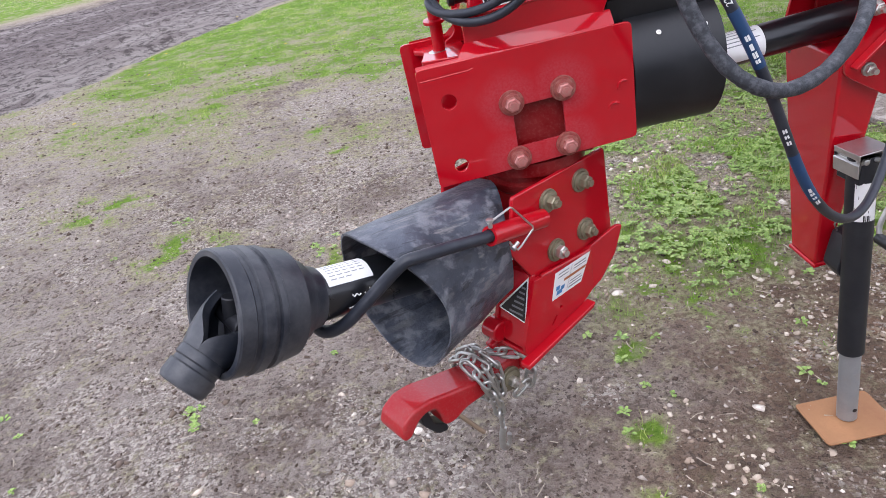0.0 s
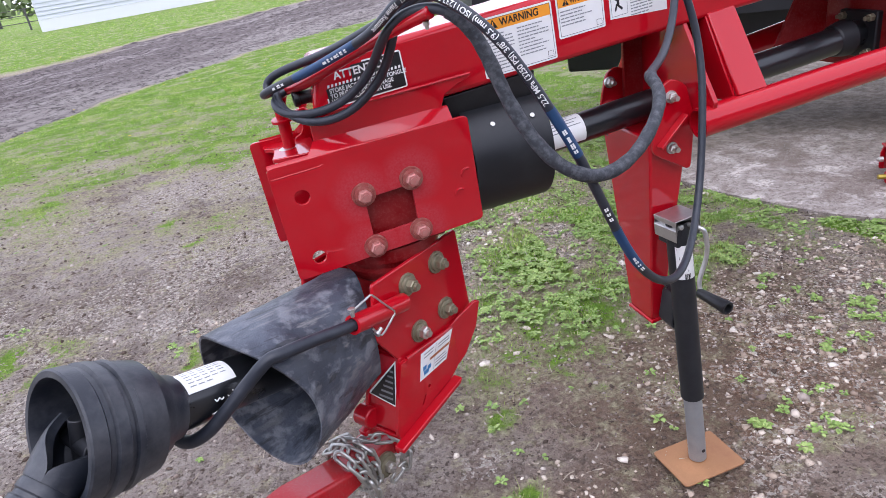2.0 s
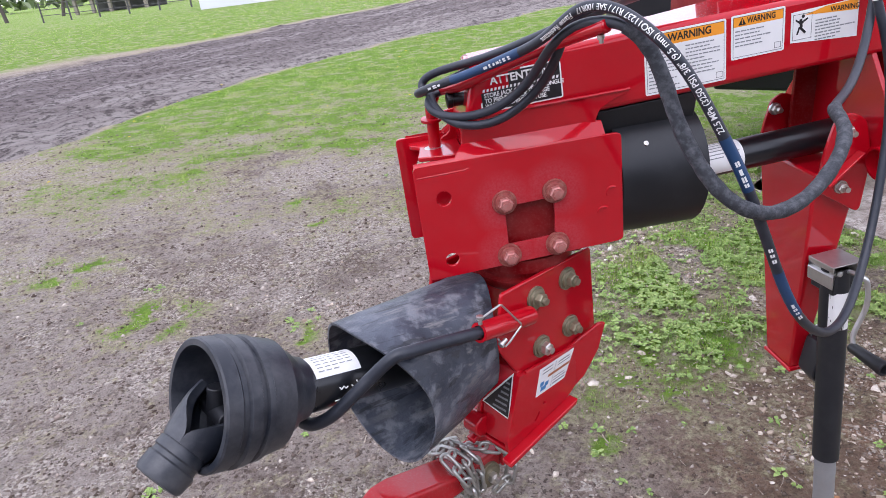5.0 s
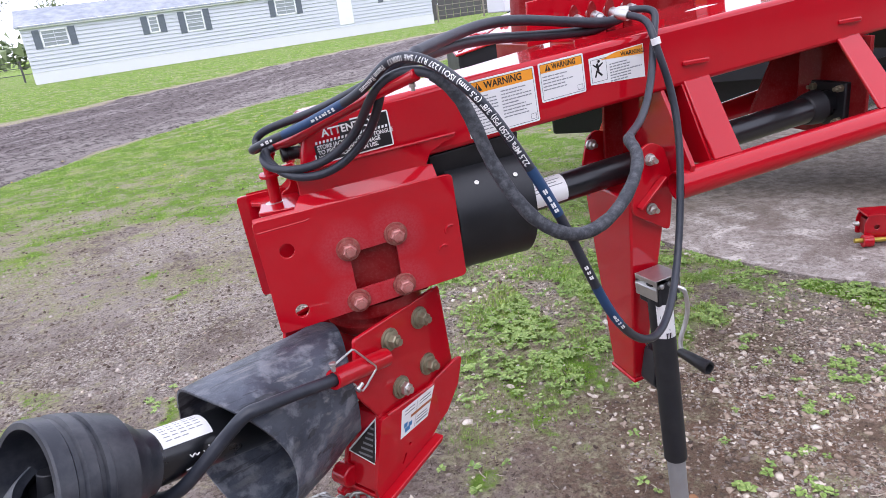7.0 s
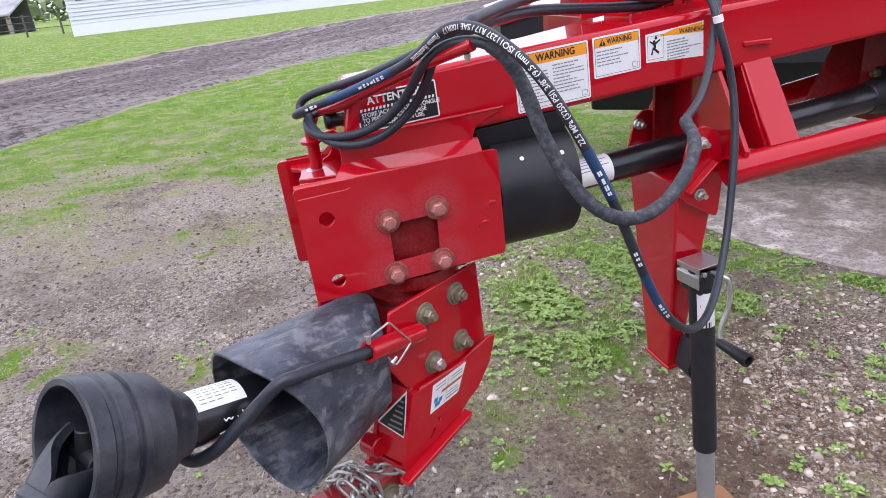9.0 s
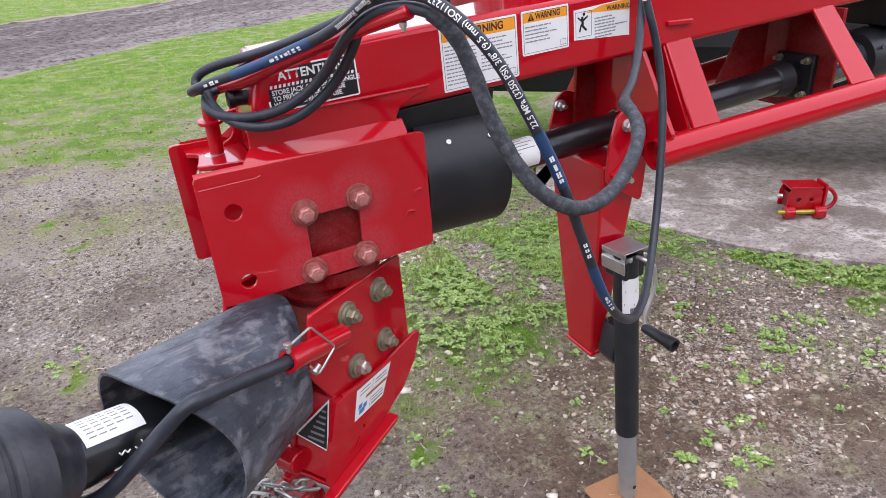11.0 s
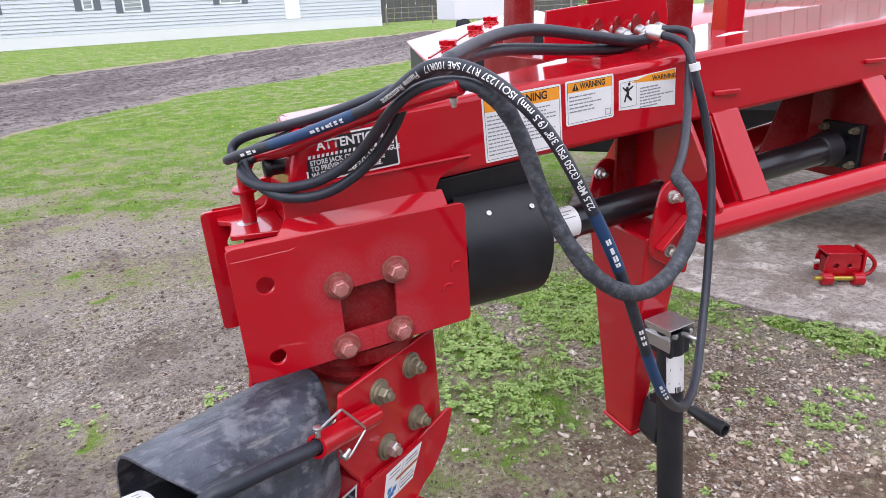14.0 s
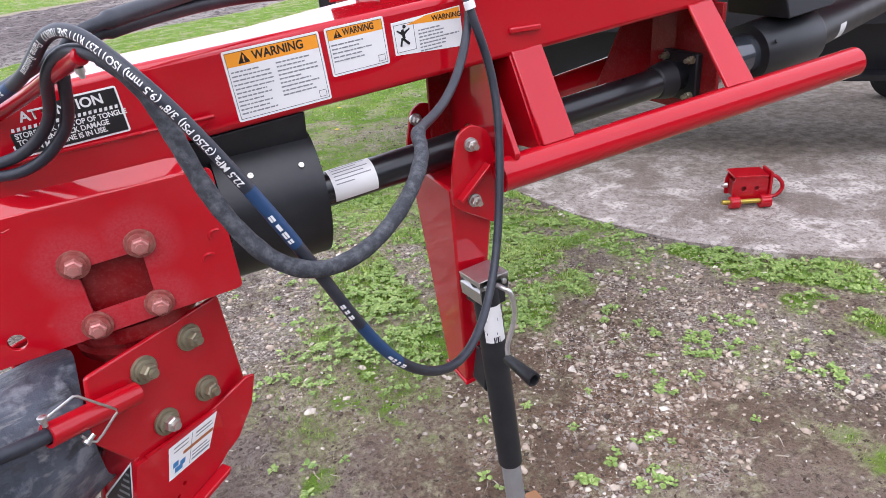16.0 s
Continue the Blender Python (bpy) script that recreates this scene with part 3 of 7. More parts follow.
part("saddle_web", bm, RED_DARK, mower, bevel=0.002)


# ---- decals ----


def decal_frame(x, drop):
    """Origin and axes of a decal on the tongue's near side; drop is metres below the top edge."""
    o = Vector((x, side_y(x), top_z(x) - drop))
    u = Vector((1, 0.055, 0.0685)).normalized()
    n = Vector((0.055, -1, 0)).normalized()
    v = (n.cross(u)).normalized()
    return o, u, v, n


def flat(bm, o, u, v, pts):
    bm.faces.new([bm.verts.new(o + u * a + v * b) for a, b in pts])
    return bm


def sheet(bm, o, u, v, n, pts, thick):
    """A thin decal with a little thickness."""
    base = [bm.verts.new(o + u * a + v * b) for a, b in pts]
    top = [bm.verts.new(o + u * a + v * b + n * thick) for a, b in pts]
    bm.faces.new(top)
    k = len(pts)
    for i in range(k):
        bm.faces.new((base[i], base[(i + 1) % k], top[(i + 1) % k], top[i]))
    return bm


def rect(a0, b0, a1, b1):
    return [(a0, b0), (a1, b0), (a1, b1), (a0, b1)]


def words(text, o, u, v, n, size, material, parent, name="lettering", align="LEFT", stretch=1.0):
    """Flat lettering in the built-in font, turned into a mesh."""
    cu = bpy.data.curves.new(name, "FONT")
    cu.body, cu.size, cu.align_x, cu.align_y = text, size, align, "CENTER"
    cu.offset = size * 0.028
    tmp = new(name, cu)
    me = bpy.data.meshes.new_from_object(tmp.evaluated_get(bpy.context.evaluated_depsgraph_get()))
    bpy.data.objects.remove(tmp)
    bm = bmesh.new()
    bm.from_mesh(me)
    for w in bm.verts:
        c = w.co.copy()
        w.co = o + u * (c.x * stretch) + v * c.y + n * 0.0012
    bpy.data.meshes.remove(me)
    return part(name, bm, material, parent, smooth=0)


def print_lines(o, u, v, n, a0, a1, b_top, count, step, h, parent, rng, material=None):
    """Unreadable small print as plain bars, one mesh."""
    bm = bmesh.new()
    for i in range(count):
        b = b_top - i * step
        end = a0 + (a1 - a0) * rng.uniform(0.55, 1.0)
        a = a0
        while a < end - 0.002:
            w = min(rng.uniform(0.004, 0.012), end - a)
            flat(bm, o + n * 0.0012, u, v, rect(a, b, a + w, b + h))
            a += w + 0.0016
    return part("small_print", bm, material or INK_GREY, parent, smooth=0)


def warning_decal(x, drop, w, h, band, rng, columns=2, title=True):
    """A white safety decal with an orange heading band and grey print."""
    o, u, v, n = decal_frame(x, drop)
    bm = bmesh.new()
    sheet(bm, o + n * 0.0002, u, v, n, rounded(rect(0, -h, w, 0), 0.004, 2), 0.0005)
    d = part("warning_decal", bm, PAPER, mower, "white safety decal with an orange heading", smooth=0)
    m = 0.004
    bm = bmesh.new()
    e = 0.0008
    for r in (rect(m, -h + m, w - m, -h + m + e), rect(m, -m - e, w - m, -m), rect(m, -h + m, m + e, -m), rect(w - m - e, -h + m, w - m, -m)):
        flat(bm, o + n * 0.0011, u, v, r)
    part("border", bm, INK, d, smooth=0)
    bm = bmesh.new()
    flat(bm, o + n * 0.0009, u, v, rect(m, -m - band, w - m, -m))
    part("orange_band", bm, ORANGE, d, smooth=0)
    if title:
        tz = -m - band / 2
        a = w * 0.2
        bm = bmesh.new()
        t = band * 0.42
        flat(bm, o + n * 0.0012, u, v, [(a - t * 1.05, tz - t * 0.85), (a + t * 1.05, tz - t * 0.85), (a, tz + t)])
        part("warning_triangle", bm, INK, d, smooth=0)
        bm = bmesh.new()
        flat(bm, o + n * 0.0015, u, v, rect(a - t * 0.12, tz - t * 0.3, a + t * 0.12, tz + t * 0.5))
        flat(bm, o + n * 0.0015, u, v, rect(a - t * 0.12, tz - t * 0.65, a + t * 0.12, tz - t * 0.42))
        part("exclamation_mark", bm, ORANGE, d, smooth=0)
        words("WARNING", o + u * (w * 0.29) + v * tz, u, v, n, band * 0.86, INK, d, stretch=0.92 * w / 0.16 * 0.022 / band)
    body = h - band - 3 * m
    rows = int(body / 0.0072)
    cw = (w - 4 * m) / columns
    for c in range(columns):
        print_lines(o, u, v, n, 2 * m + c * cw, 2 * m + (c + 0.93) * cw, -band - 3 * m - 0.002, rows - (2 if c == columns - 1 else 0), 0.0072, 0.0024, d, rng)
    bm = bmesh.new()
    for r in (rect(w - 0.022, -h + 0.008, w - 0.008, -h + 0.0088), rect(w - 0.022, -h + 0.019, w - 0.008, -h + 0.0198), rect(w - 0.022, -h + 0.008, w - 0.0212, -h + 0.0198), rect(w - 0.0088, -h + 0.008, w - 0.008, -h + 0.0198)):
        flat(bm, o + n * 0.0013, u, v, r)
    part("booklet_symbol", bm, INK, d, smooth=0)
    return d, o, u, v, n


rng = random.Random(4)
warning_decal(0.667, 0.010, 0.175, 0.122, 0.024, rng, 2)
warning_decal(0.852, 0.009, 0.117, 0.087, 0.019, rng, 1)

# the third decal, half peeled, with a falling figure drawn as plain shapes
o, u, v, n = decal_frame(0.983, 0.022)
bm = bmesh.new()
sheet(bm, o + n * 0.0002, u, v, n, [(0, -0.064), (0.15, -0.076), (0.15, 0.001), (0.06, -0.002), (0.0, -0.004)], 0.0005)
d = part("warning_decal", bm, PAPER, mower, "white safety decal with a peeling orange heading", smooth=0)
bm = bmesh.new()
flat(bm, o + n * 0.001, u, v, [(0.03, -0.013), (0.148, -0.022), (0.148, -0.001), (0.075, -0.003)])
part("orange_band", bm, ORANGE, d, smooth=0)
bm = bmesh.new()
for r in (rect(0.004, -0.060, 0.046, -0.0592), rect(0.004, -0.010, 0.046, -0.0092), rect(0.004, -0.060, 0.0048, -0.010), rect(0.0452, -0.060, 0.046, -0.010)):
    flat(bm, o + n * 0.0012, u, v, r)
for r in ([(0.018, -0.02), (0.024, -0.018), (0.026, -0.036), (0.020, -0.036)], [(0.022, -0.034), (0.034, -0.046), (0.031, -0.050), (0.019, -0.038)], [(0.021, -0.034), (0.016, -0.05), (0.012, -0.049), (0.017, -0.034)], [(0.024, -0.024), (0.036, -0.018), (0.037, -0.021), (0.025, -0.029)], [(0.019, -0.024), (0.010, -0.018), (0.009, -0.021), (0.019, -0.029)], ring(0.026, -0.0145, 0.0036, 10)):
    flat(bm, o + n * 0.0012, u, v, r)
part("pictogram", bm, INK, d, smooth=0)
slope = (u - v * 0.05).normalized()
words("WARNING", o + u * 0.086 + v * -0.0115, slope, v, n, 0.0135, INK, d)
print_lines(o, u, v, n, 0.054, 0.144, -0.029, 7, 0.0064, 0.0026, d, rng, INK_GREY)

# black attention decal near the tongue's front
o, u, v, n = decal_frame(0.329, 0.032)
bm = bmesh.new()
sheet(bm, o + n * 0.0002, u, v, n, rounded(rect(0, -0.066, 0.168, 0.009), 0.004, 2), 0.0005)
d = part("attention_decal", bm, PAPER, mower, "black decal with white edge and lettering", smooth=0)
bm = bmesh.new()
flat(bm, o + n * 0.0009, u, v, rect(0.003, -0.063, 0.165, 0.006))
part("black_field", bm, INK, d, smooth=0)
words("ATTENTION", o + u * 0.084 + v * -0.0065, u, v, n + n * 0.4, 0.0215, PAPER, d, align="CENTER")
bm = bmesh.new()
for i in range(20):
    flat(bm, o + n * 0.0014, u, v, [(0.006 + i * 0.0079, -0.0255), (0.0105 + i * 0.0079, -0.0255), (0.0118 + i * 0.0079, -0.020), (0.0073 + i * 0.0079, -0.020)])
part("dash_row", bm, PAPER, d, smooth=0)
for i, t in enumerate(("STORE JACK ON TOP OF TONGUE", "TO PREVENT JACK DAMAGE", "WHEN MACHINE IS IN USE.")):
    words(t, o + u * 0.008 + v * (-0.033 - 0.0105 * i), u, v, n + n * 0.4, 0.0116, PAPER, d, stretch=0.9)
# weld bead along the doubler's top edge
bm = bmesh.new()
sweep(bm, [(0.29 + 0.342 * i / 40, 1.5415 + 0.0008 * math.sin(i * 2.1), 1.248 + 0.0205 * i / 40) for i in range(41)], lambda t: 0.003, 8)
part("weld_bead", bm, RED, mower)
# ---- the swivel hitch under the front plates ----
PIV = Vector((0.414, 1.64, 0))
FWD = Vector((-0.822, -0.569, 0)).normalized()
SIDE = Vector((0.569, -0.822, 0)).normalized()


def hp(s, l, z):
    """A place in the hitch's own frame: forward, towards the near side, height."""
    return PIV + FWD * s + SIDE * l + Vector((0, 0, z))


hitch = thing("swivel_hitch", hp(0, 0, 0.4), "red steel swivel hitch with a drawbar, bolted under the tongue", "tractor hitch")


def hitch_slab(outline, l, thick, name, mat=RED, bevel=0.003, holes=()):
    bm = bmesh.new()
    slab(bm, outline, PIV + SIDE * l, FWD, (0, 0, 1), thick, holes)
    return part(name, bm, mat, hitch, bevel=bevel)


# FWD x up points to the far side, so a positive thickness goes inwards on the near plate
CHEEK = rounded([(0.183, 0.903), (-0.109, 0.905), (-0.125, 0.66), (0.09, 0.655), (0.141, 0.678), (0.207, 0.782)], 0.008, 3)
hitch_slab(CHEEK, 0.115, 0.01, "cheek_plate")
hitch_slab(CHEEK, -0.105, 0.01, "cheek_plate")
# lower box: a proud near plate whose rear third is bent outwards, a sloping front and a far plate
hitch_slab(rounded([(0.158, 0.692), (0.132, 0.690), (-0.034, 0.680), (-0.034, 0.572), (0.0, 0.553), (0.205, 0.515), (0.208, 0.545)], 0.005, 2), 0.126, 0.011, "lower_side_plate", holes=[rounded([(0.114, 0.546), (0.119, 0.549), (0.101, 0.570), (0.096, 0.567)], 0.002, 1), ring(0.082, 0.583, 0.0045, 10)])
bm = bmesh.new()
slab(bm, rounded([(-0.030, 0.678), (0.080, 0.712), (0.098, 0.706), (0.075, 0.64), (0.03, 0.583), (0.0, 0.566), (-0.030, 0.575)], 0.004, 2), hp(-0.034, 0.124, 0), -FWD * 0.96 + SIDE * 0.18, (0, 0, 1), -0.009)
part("bent_wing", bm, RED, hitch, bevel=0.003)
hitch_slab(rounded([(0.158, 0.692), (-0.10, 0.69), (-0.03, 0.56), (0.205, 0.515), (0.208, 0.545)], 0.005, 2), 0.03, 0.011, "lower_side_plate")
bm = bmesh.new()
hexa(bm, (hp(0.204, 0.024, 0.53), hp(0.204, 0.116, 0.53), hp(0.192, 0.116, 0.53), hp(0.192, 0.024, 0.53)), (hp(0.154, 0.024, 0.70), hp(0.154, 0.116, 0.70), hp(0.142, 0.116, 0.70), hp(0.142, 0.024, 0.70)))
bmesh.ops.recalc_face_normals(bm, faces=bm.faces[:])
part("front_plate", bm, RED, hitch, bevel=0.002)
bm = bmesh.new()
sweep(bm, [hp(0.135 - 0.165 * i / 12, 0.122, 0.692 - 0.0125 * i / 12 + 0.0004 * (i % 2)) for i in range(13)], 0.0045, 8)
part("weld_bead", bm, RED, hitch)
# foot flanges along the box's lower edges, and the floor between them
for l0, l1 in ((0.122, 0.150), (0.006, 0.030)):
    bm = bmesh.new()
    hexa(bm, (hp(0.225, l0, 0.497), hp(0.225, l1, 0.497), hp(-0.004, l1, 0.54), hp(-0.004, l0, 0.54)), (hp(0.225, l0, 0.510), hp(0.225, l1, 0.510), hp(-0.012, l1, 0.553), hp(-0.012, l0, 0.553)))
    bmesh.ops.recalc_face_normals(bm, faces=bm.faces[:])
    part("foot_flange", bm, RED, hitch, bevel=0.003)
bm = bmesh.new()
hexa(bm, (hp(0.2, 0.03, 0.505), hp(0.2, 0.122, 0.505), hp(0.0, 0.122, 0.543), hp(0.0, 0.03, 0.543)), (hp(0.2, 0.03, 0.515), hp(0.2, 0.122, 0.515), hp(0.0, 0.122, 0.553), hp(0.0, 0.03, 0.553)))
bmesh.ops.recalc_face_normals(bm, faces=bm.faces[:])
part("bottom_plate", bm, RED, hitch, bevel=0.002)
# rails that clasp the drawbar
for l in (0.058, -0.046):
    hitch_slab(rounded([(0.165, 0.455), (0.145, 0.512), (0.03, 0.53), (0.02, 0.46), (0.165, 0.405)], 0.008, 2), l, 0.012, "drawbar_rail")
for k, (s, z) in enumerate(((-0.021, 0.860), (0.084, 0.855), (-0.027, 0.735), (0.073, 0.728))):
    bolt(hitch, hp(s, 0.115, z), SIDE, 0.0265, 0.027, ZINC_YELLOW, NUT_STEEL if k == 3 else ZINC_YELLOW, 0.4 + 0.3 * k, 0.008)

# drawbar with a hooked clevis nose
prof = [(0.02, 0.45), (0.24, 0.45), (0.286, 0.453), (0.375, 0.476), (0.433, 0.493), (0.475, 0.495), (0.507, 0.478), (0.522, 0.450), (0.515, 0.428), (0.495, 0.43), (0.478, 0.452), (0.455, 0.466),
        (0.425, 0.462), (0.41, 0.43), (0.405, 0.395), (0.375, 0.39), (0.34, 0.403), (0.29, 0.402), (0.02, 0.40)]
bm = bmesh.new()
slab(bm, rounded(prof, 0.012, 3), PIV + SIDE * 0.045, FWD, (0, 0, 1), 0.09)
part("drawbar", bm, RED_WORN, hitch, "scuffed red drawbar with a hooked nose", bevel=0.008, seg=3)
bm = bmesh.new()
slab(bm, rounded([(0.43, 0.45), (0.452, 0.45), (0.448, 0.41), (0.415, 0.362), (0.385, 0.352), (0.385, 0.375), (0.42, 0.40)], 0.008, 2), PIV + SIDE * 0.02, FWD, (0, 0, 1), 0.04)
part("latch", bm, DARK_METAL, hitch, "black steel latch", bevel=0.003)
bm = bmesh.new()
rod(bm, hp(0.37, 0.03, 0.41), hp(0.325, 0.075, 0.335), 0.006, seg=12)
part("latch_pin", bm, plain("rusty_pin", (0.3, 0.22, 0.15), 0.5, 0.6, 0.3, 60), hitch)
bolt(hitch, hp(0.203, 0.047, 0.403), SIDE, 0.033, 0.026, ZINC_YELLOW, NUT_STEEL, 0.2, 0.016)

# rubber sheet rolled into a shield tube
bm = bmesh.new()
seg = 56
AX = (FWD + Vector((0, 0, 0.06))).normalized()
axx, axy, axd = frame_of(AX)


def shield_point(a, e, rr):
    """Angle a from the top, e from rear (0) to mouth (1)."""
    front = 0.44 + 0.02 * math.cos(a) + 0.015 * math.cos(2 * a) - 0.015 * math.sin(a) + 0.006 * math.sin(3 * a + 0.5)
    rear = 0.135 + 0.07 * max(0.0, math.sin(a))
    s = rear + (front - rear) * e
    wob = 1 + 0.03 * math.sin(2 * a + 1.0) * e + 0.012 * math.sin(5 * a + 4 * e)
    cone = 0.80 + 0.20 * e + 0.02 * noise.noise(Vector((math.cos(a) * 2.2, math.sin(a) * 2.2, e * 3.0)))
    lat = SIDE * (math.copysign(abs(math.sin(a)) ** 0.82, math.sin(a)) * rr * wob * cone * (0.9 if math.sin(a) > 0 else 1.08))
    return hp(s, 0, 0.768 - 0.022 * e) + lat + Vector((0, 0, math.cos(a) * rr * wob * cone))


for rr, flip in ((0.160, False), (0.155, True)):
    rows = []
    for j in range(25):
        rows.append([bm.verts.new(shield_point(2 * math.pi * i / seg, j / 24, rr)) for i in range(seg)])
    for a, b in zip(rows, rows[1:]):
        for i in range(seg):
            f = (a[i], a[(i + 1) % seg], b[(i + 1) % seg], b[i])
            bm.faces.new(f if not flip else f[::-1])
    if not flip:
        outer = rows
    else:
        for ra, rb in ((outer[0], rows[0]), (rows[-1], outer[-1])):
            for i in range(seg):
                bm.faces.new((rb[i], rb[(i + 1) % seg], ra[(i + 1) % seg], ra[i]))
bmesh.ops.recalc_face_normals(bm, faces=bm.faces[:])
part("rubber_shield", bm, RUBBER, hitch, "scuffed black rubber tube dusted grey")
# holder sleeve, its wire clip and the rubber-covered support rod
bm = bmesh.new()
s0, s1 = hp(0.277, 0.140, 0.867), hp(0.118, 0.130, 0.832)
pipe(bm, s0, s1, 0.0205, 0.006, 24)
sleeve = part("rod_sleeve", bm, RED, hitch)
# bent wire clip with its pin through the sleeve
clip = [hp(0.283, 0.148, 0.899), hp(0.272, 0.150, 0.903), hp(0.226, 0.152, 0.911), hp(0.221, 0.152, 0.908), hp(0.172, 0.153, 0.845), hp(0.172, 0.153, 0.838), hp(0.206, 0.152, 0.816), hp(0.218, 0.152, 0.812), hp(0.226, 0.152, 0.819), hp(0.236, 0.150, 0.838)]
bm = bmesh.new()
sweep(bm, clip, 0.0023, 8)
part("wire_clip", bm, ZINC, sleeve)
for q, d in ((hp(0.276, 0.146, 0.897), Vector((0, 0, 1))), (hp(0.229, 0.158, 0.829), FWD - Vector((0, 0, 0.4)))):
    bm = bmesh.new()
    lathe(bm, q - d.normalized() * 0.009, d, [(0, 0.0045), (0.012, 0.0045), (0.013, 0.0075), (0.018, 0.0075), (0.019, 0.005)], 12)
    part("clip_pin", bm, ZINC, sleeve)
bm = bmesh.new()
sweep(bm, spline([s0.lerp(s1, 0.1), hp(0.31, 0.137, 0.873), hp(0.371, 0.13, 0.884), hp(0.43, 0.122, 0.892), hp(0.462, 0.11, 0.89), hp(0.50, 0.085, 0.855), hp(0.54, 0.067, 0.822), hp(0.58, 0.045, 0.79), hp(0.607, 0.01, 0.775), hp(0.612, -0.04, 0.79)], 8), 0.0125, 16)
part("support_rod", bm, HOSE, hitch, "bent rod in black rubber")
bm = bmesh.new()
rod(bm, hp(0.206, 0.05, 0.548), hp(0.206, 0.005, 0.548), 0.026, seg=28)
part("pivot_boss", bm, RED, hitch, bevel=0.004)
# small decals on the lower box
bm = bmesh.new()
sheet(bm, hp(0, 0.1262, 0), FWD, Vector((0, 0, 1)), SIDE, [(0.092, 0.678), (0.111, 0.613), (0.010, 0.614), (-0.029, 0.678)], 0.0006)
dec = part("decal", bm, PAPER, hitch, "white decal with grey fields and a brown stripe", smooth=0)


def on_decal(a, b):
    """A place on the skewed decal, from its front lower corner: along and up, 0 to 1."""
    lo, hi = Vector((0.111, 0.613)).lerp(Vector((0.010, 0.614)), a), Vector((0.092, 0.678)).lerp(Vector((-0.029, 0.678)), a)
    return tuple(lo.lerp(hi, b))


bm = bmesh.new()
for a0, a1, b0, b1 in ((0.52, 0.95, 0.10, 0.16), (0.52, 0.95, 0.22, 0.26), (0.52, 0.88, 0.32, 0.36), (0.1, 0.4, 0.74, 0.78), (0.1, 0.4, 0.86, 0.9), (0.56, 0.94, 0.72, 0.76), (0.56, 0.9, 0.82, 0.87), (0.47, 0.485, 0.05, 0.95)):
    flat(bm, hp(0, 0.1272, 0), FWD, Vector((0, 0, 1)), [on_decal(a0, b0), on_decal(a1, b0), on_decal(a1, b1), on_decal(a0, b1)])
part("print_fields", bm, INK_GREY, dec, smooth=0)
bm = bmesh.new()
flat(bm, hp(0, 0.1274, 0), FWD, Vector((0, 0, 1)), [on_decal(0.3, 0.50), on_decal(0.98, 0.50), on_decal(0.98, 0.60), on_decal(0.3, 0.60)])
part("print_stripe", bm, plain("label_brown", (0.35, 0.12, 0.04), 0.5, 0, 0.1, 30), dec, smooth=0)
bm = bmesh.new()
for r0, r1, b0 in ((0.08, 0.20, 0.30), (0.24, 0.36, 0.22), (0.12, 0.3, 0.12)):
    flat(bm, hp(0, 0.1274, 0), FWD, Vector((0, 0, 1)), [on_decal(r0, b0), on_decal(r1, b0), on_decal(r1, b0 + 0.16), on_decal(r0, b0 + 0.16)])
part("print_patches", bm, plain("label_blue", (0.05, 0.2, 0.42), 0.5, 0, 0.1, 30), dec, smooth=0)
TU = (hp(0.154, 0, 0.70) - hp(0.204, 0, 0.53)).normalized()
TN = SIDE.cross(TU).normalized()
T0 = hp(0.204, 0, 0.53) + TN * 0.0012
bm = bmesh.new()
sheet(bm, T0, SIDE, TU, TN, [(0.108, 0.172), (0.115, 0.062), (0.026, 0.072)], 0.0006)
dec = part("decal", bm, PAPER, hitch, "black triangular decal with white edge", smooth=0)
bm = bmesh.new()
flat(bm, T0 + TN * 0.001, SIDE, TU, [(0.1055, 0.163), (0.1115, 0.066), (0.034, 0.0745)])
part("black_field", bm, INK, dec, smooth=0)
bm = bmesh.new()
for i in range(6):
    flat(bm, T0 + TN * 0.0016, SIDE, TU, rect(0.062 + 0.006 * i, 0.076 + 0.013 * i, 0.104, 0.081 + 0.013 * i))
part("print_bars", bm, INK_GREY, dec, smooth=0)

# ---- driveshaft with its shield cone ----


def smooth_step(t):
    t = max(0.0, min(1.0, t))
    return t * t * (3 - 2 * t)



def pp(s, r=0.0):
    return hp(s, 0, 0.735 + 0.25 * (s - 0.15))


PAX = (pp(1) - pp(0)).normalized()
pto = thing("pto_driveshaft", pp(0.8) - Vector((0, 0, 0.12)), "black plastic shielded driveshaft resting on its support rod", "driveshaft")
bm = bmesh.new()
lathe(bm, pp(0.14), PAX, [(0, 0.05), (0.485, 0.05), (0.487, 0.056), (0.5, 0.057)], 36)
tube = part("shield_tube", bm, BLACK_SHAFT, pto)
bm = bmesh.new()
CAX = (PAX + SIDE * 0.03 + Vector((0, 0, 0.12))).normalized()
lathe(bm, pp(0.605), CAX, [(0, 0.058), (0.02, 0.062), (0.035, 0.076), (0.055, 0.083), (0.062, 0.098), (0.095, 0.104), (0.105, 0.104), (0.108, 0.109), (0.118, 0.109), (0.121, 0.104), (0.128, 0.105), (0.132, 0.112), (0.15, 0.113), (0.154, 0.107),
                          (0.162, 0.107), (0.166, 0.112), (0.19, 0.112), (0.193, 0.109), (0.193, 0.099), (0.185, 0.097), (0.12, 0.094), (0.06, 0.075), (0.02, 0.05)], 64, True)
part("shield_cone", bm, CONE_PLASTIC, pto, "ribbed soft black plastic cone")
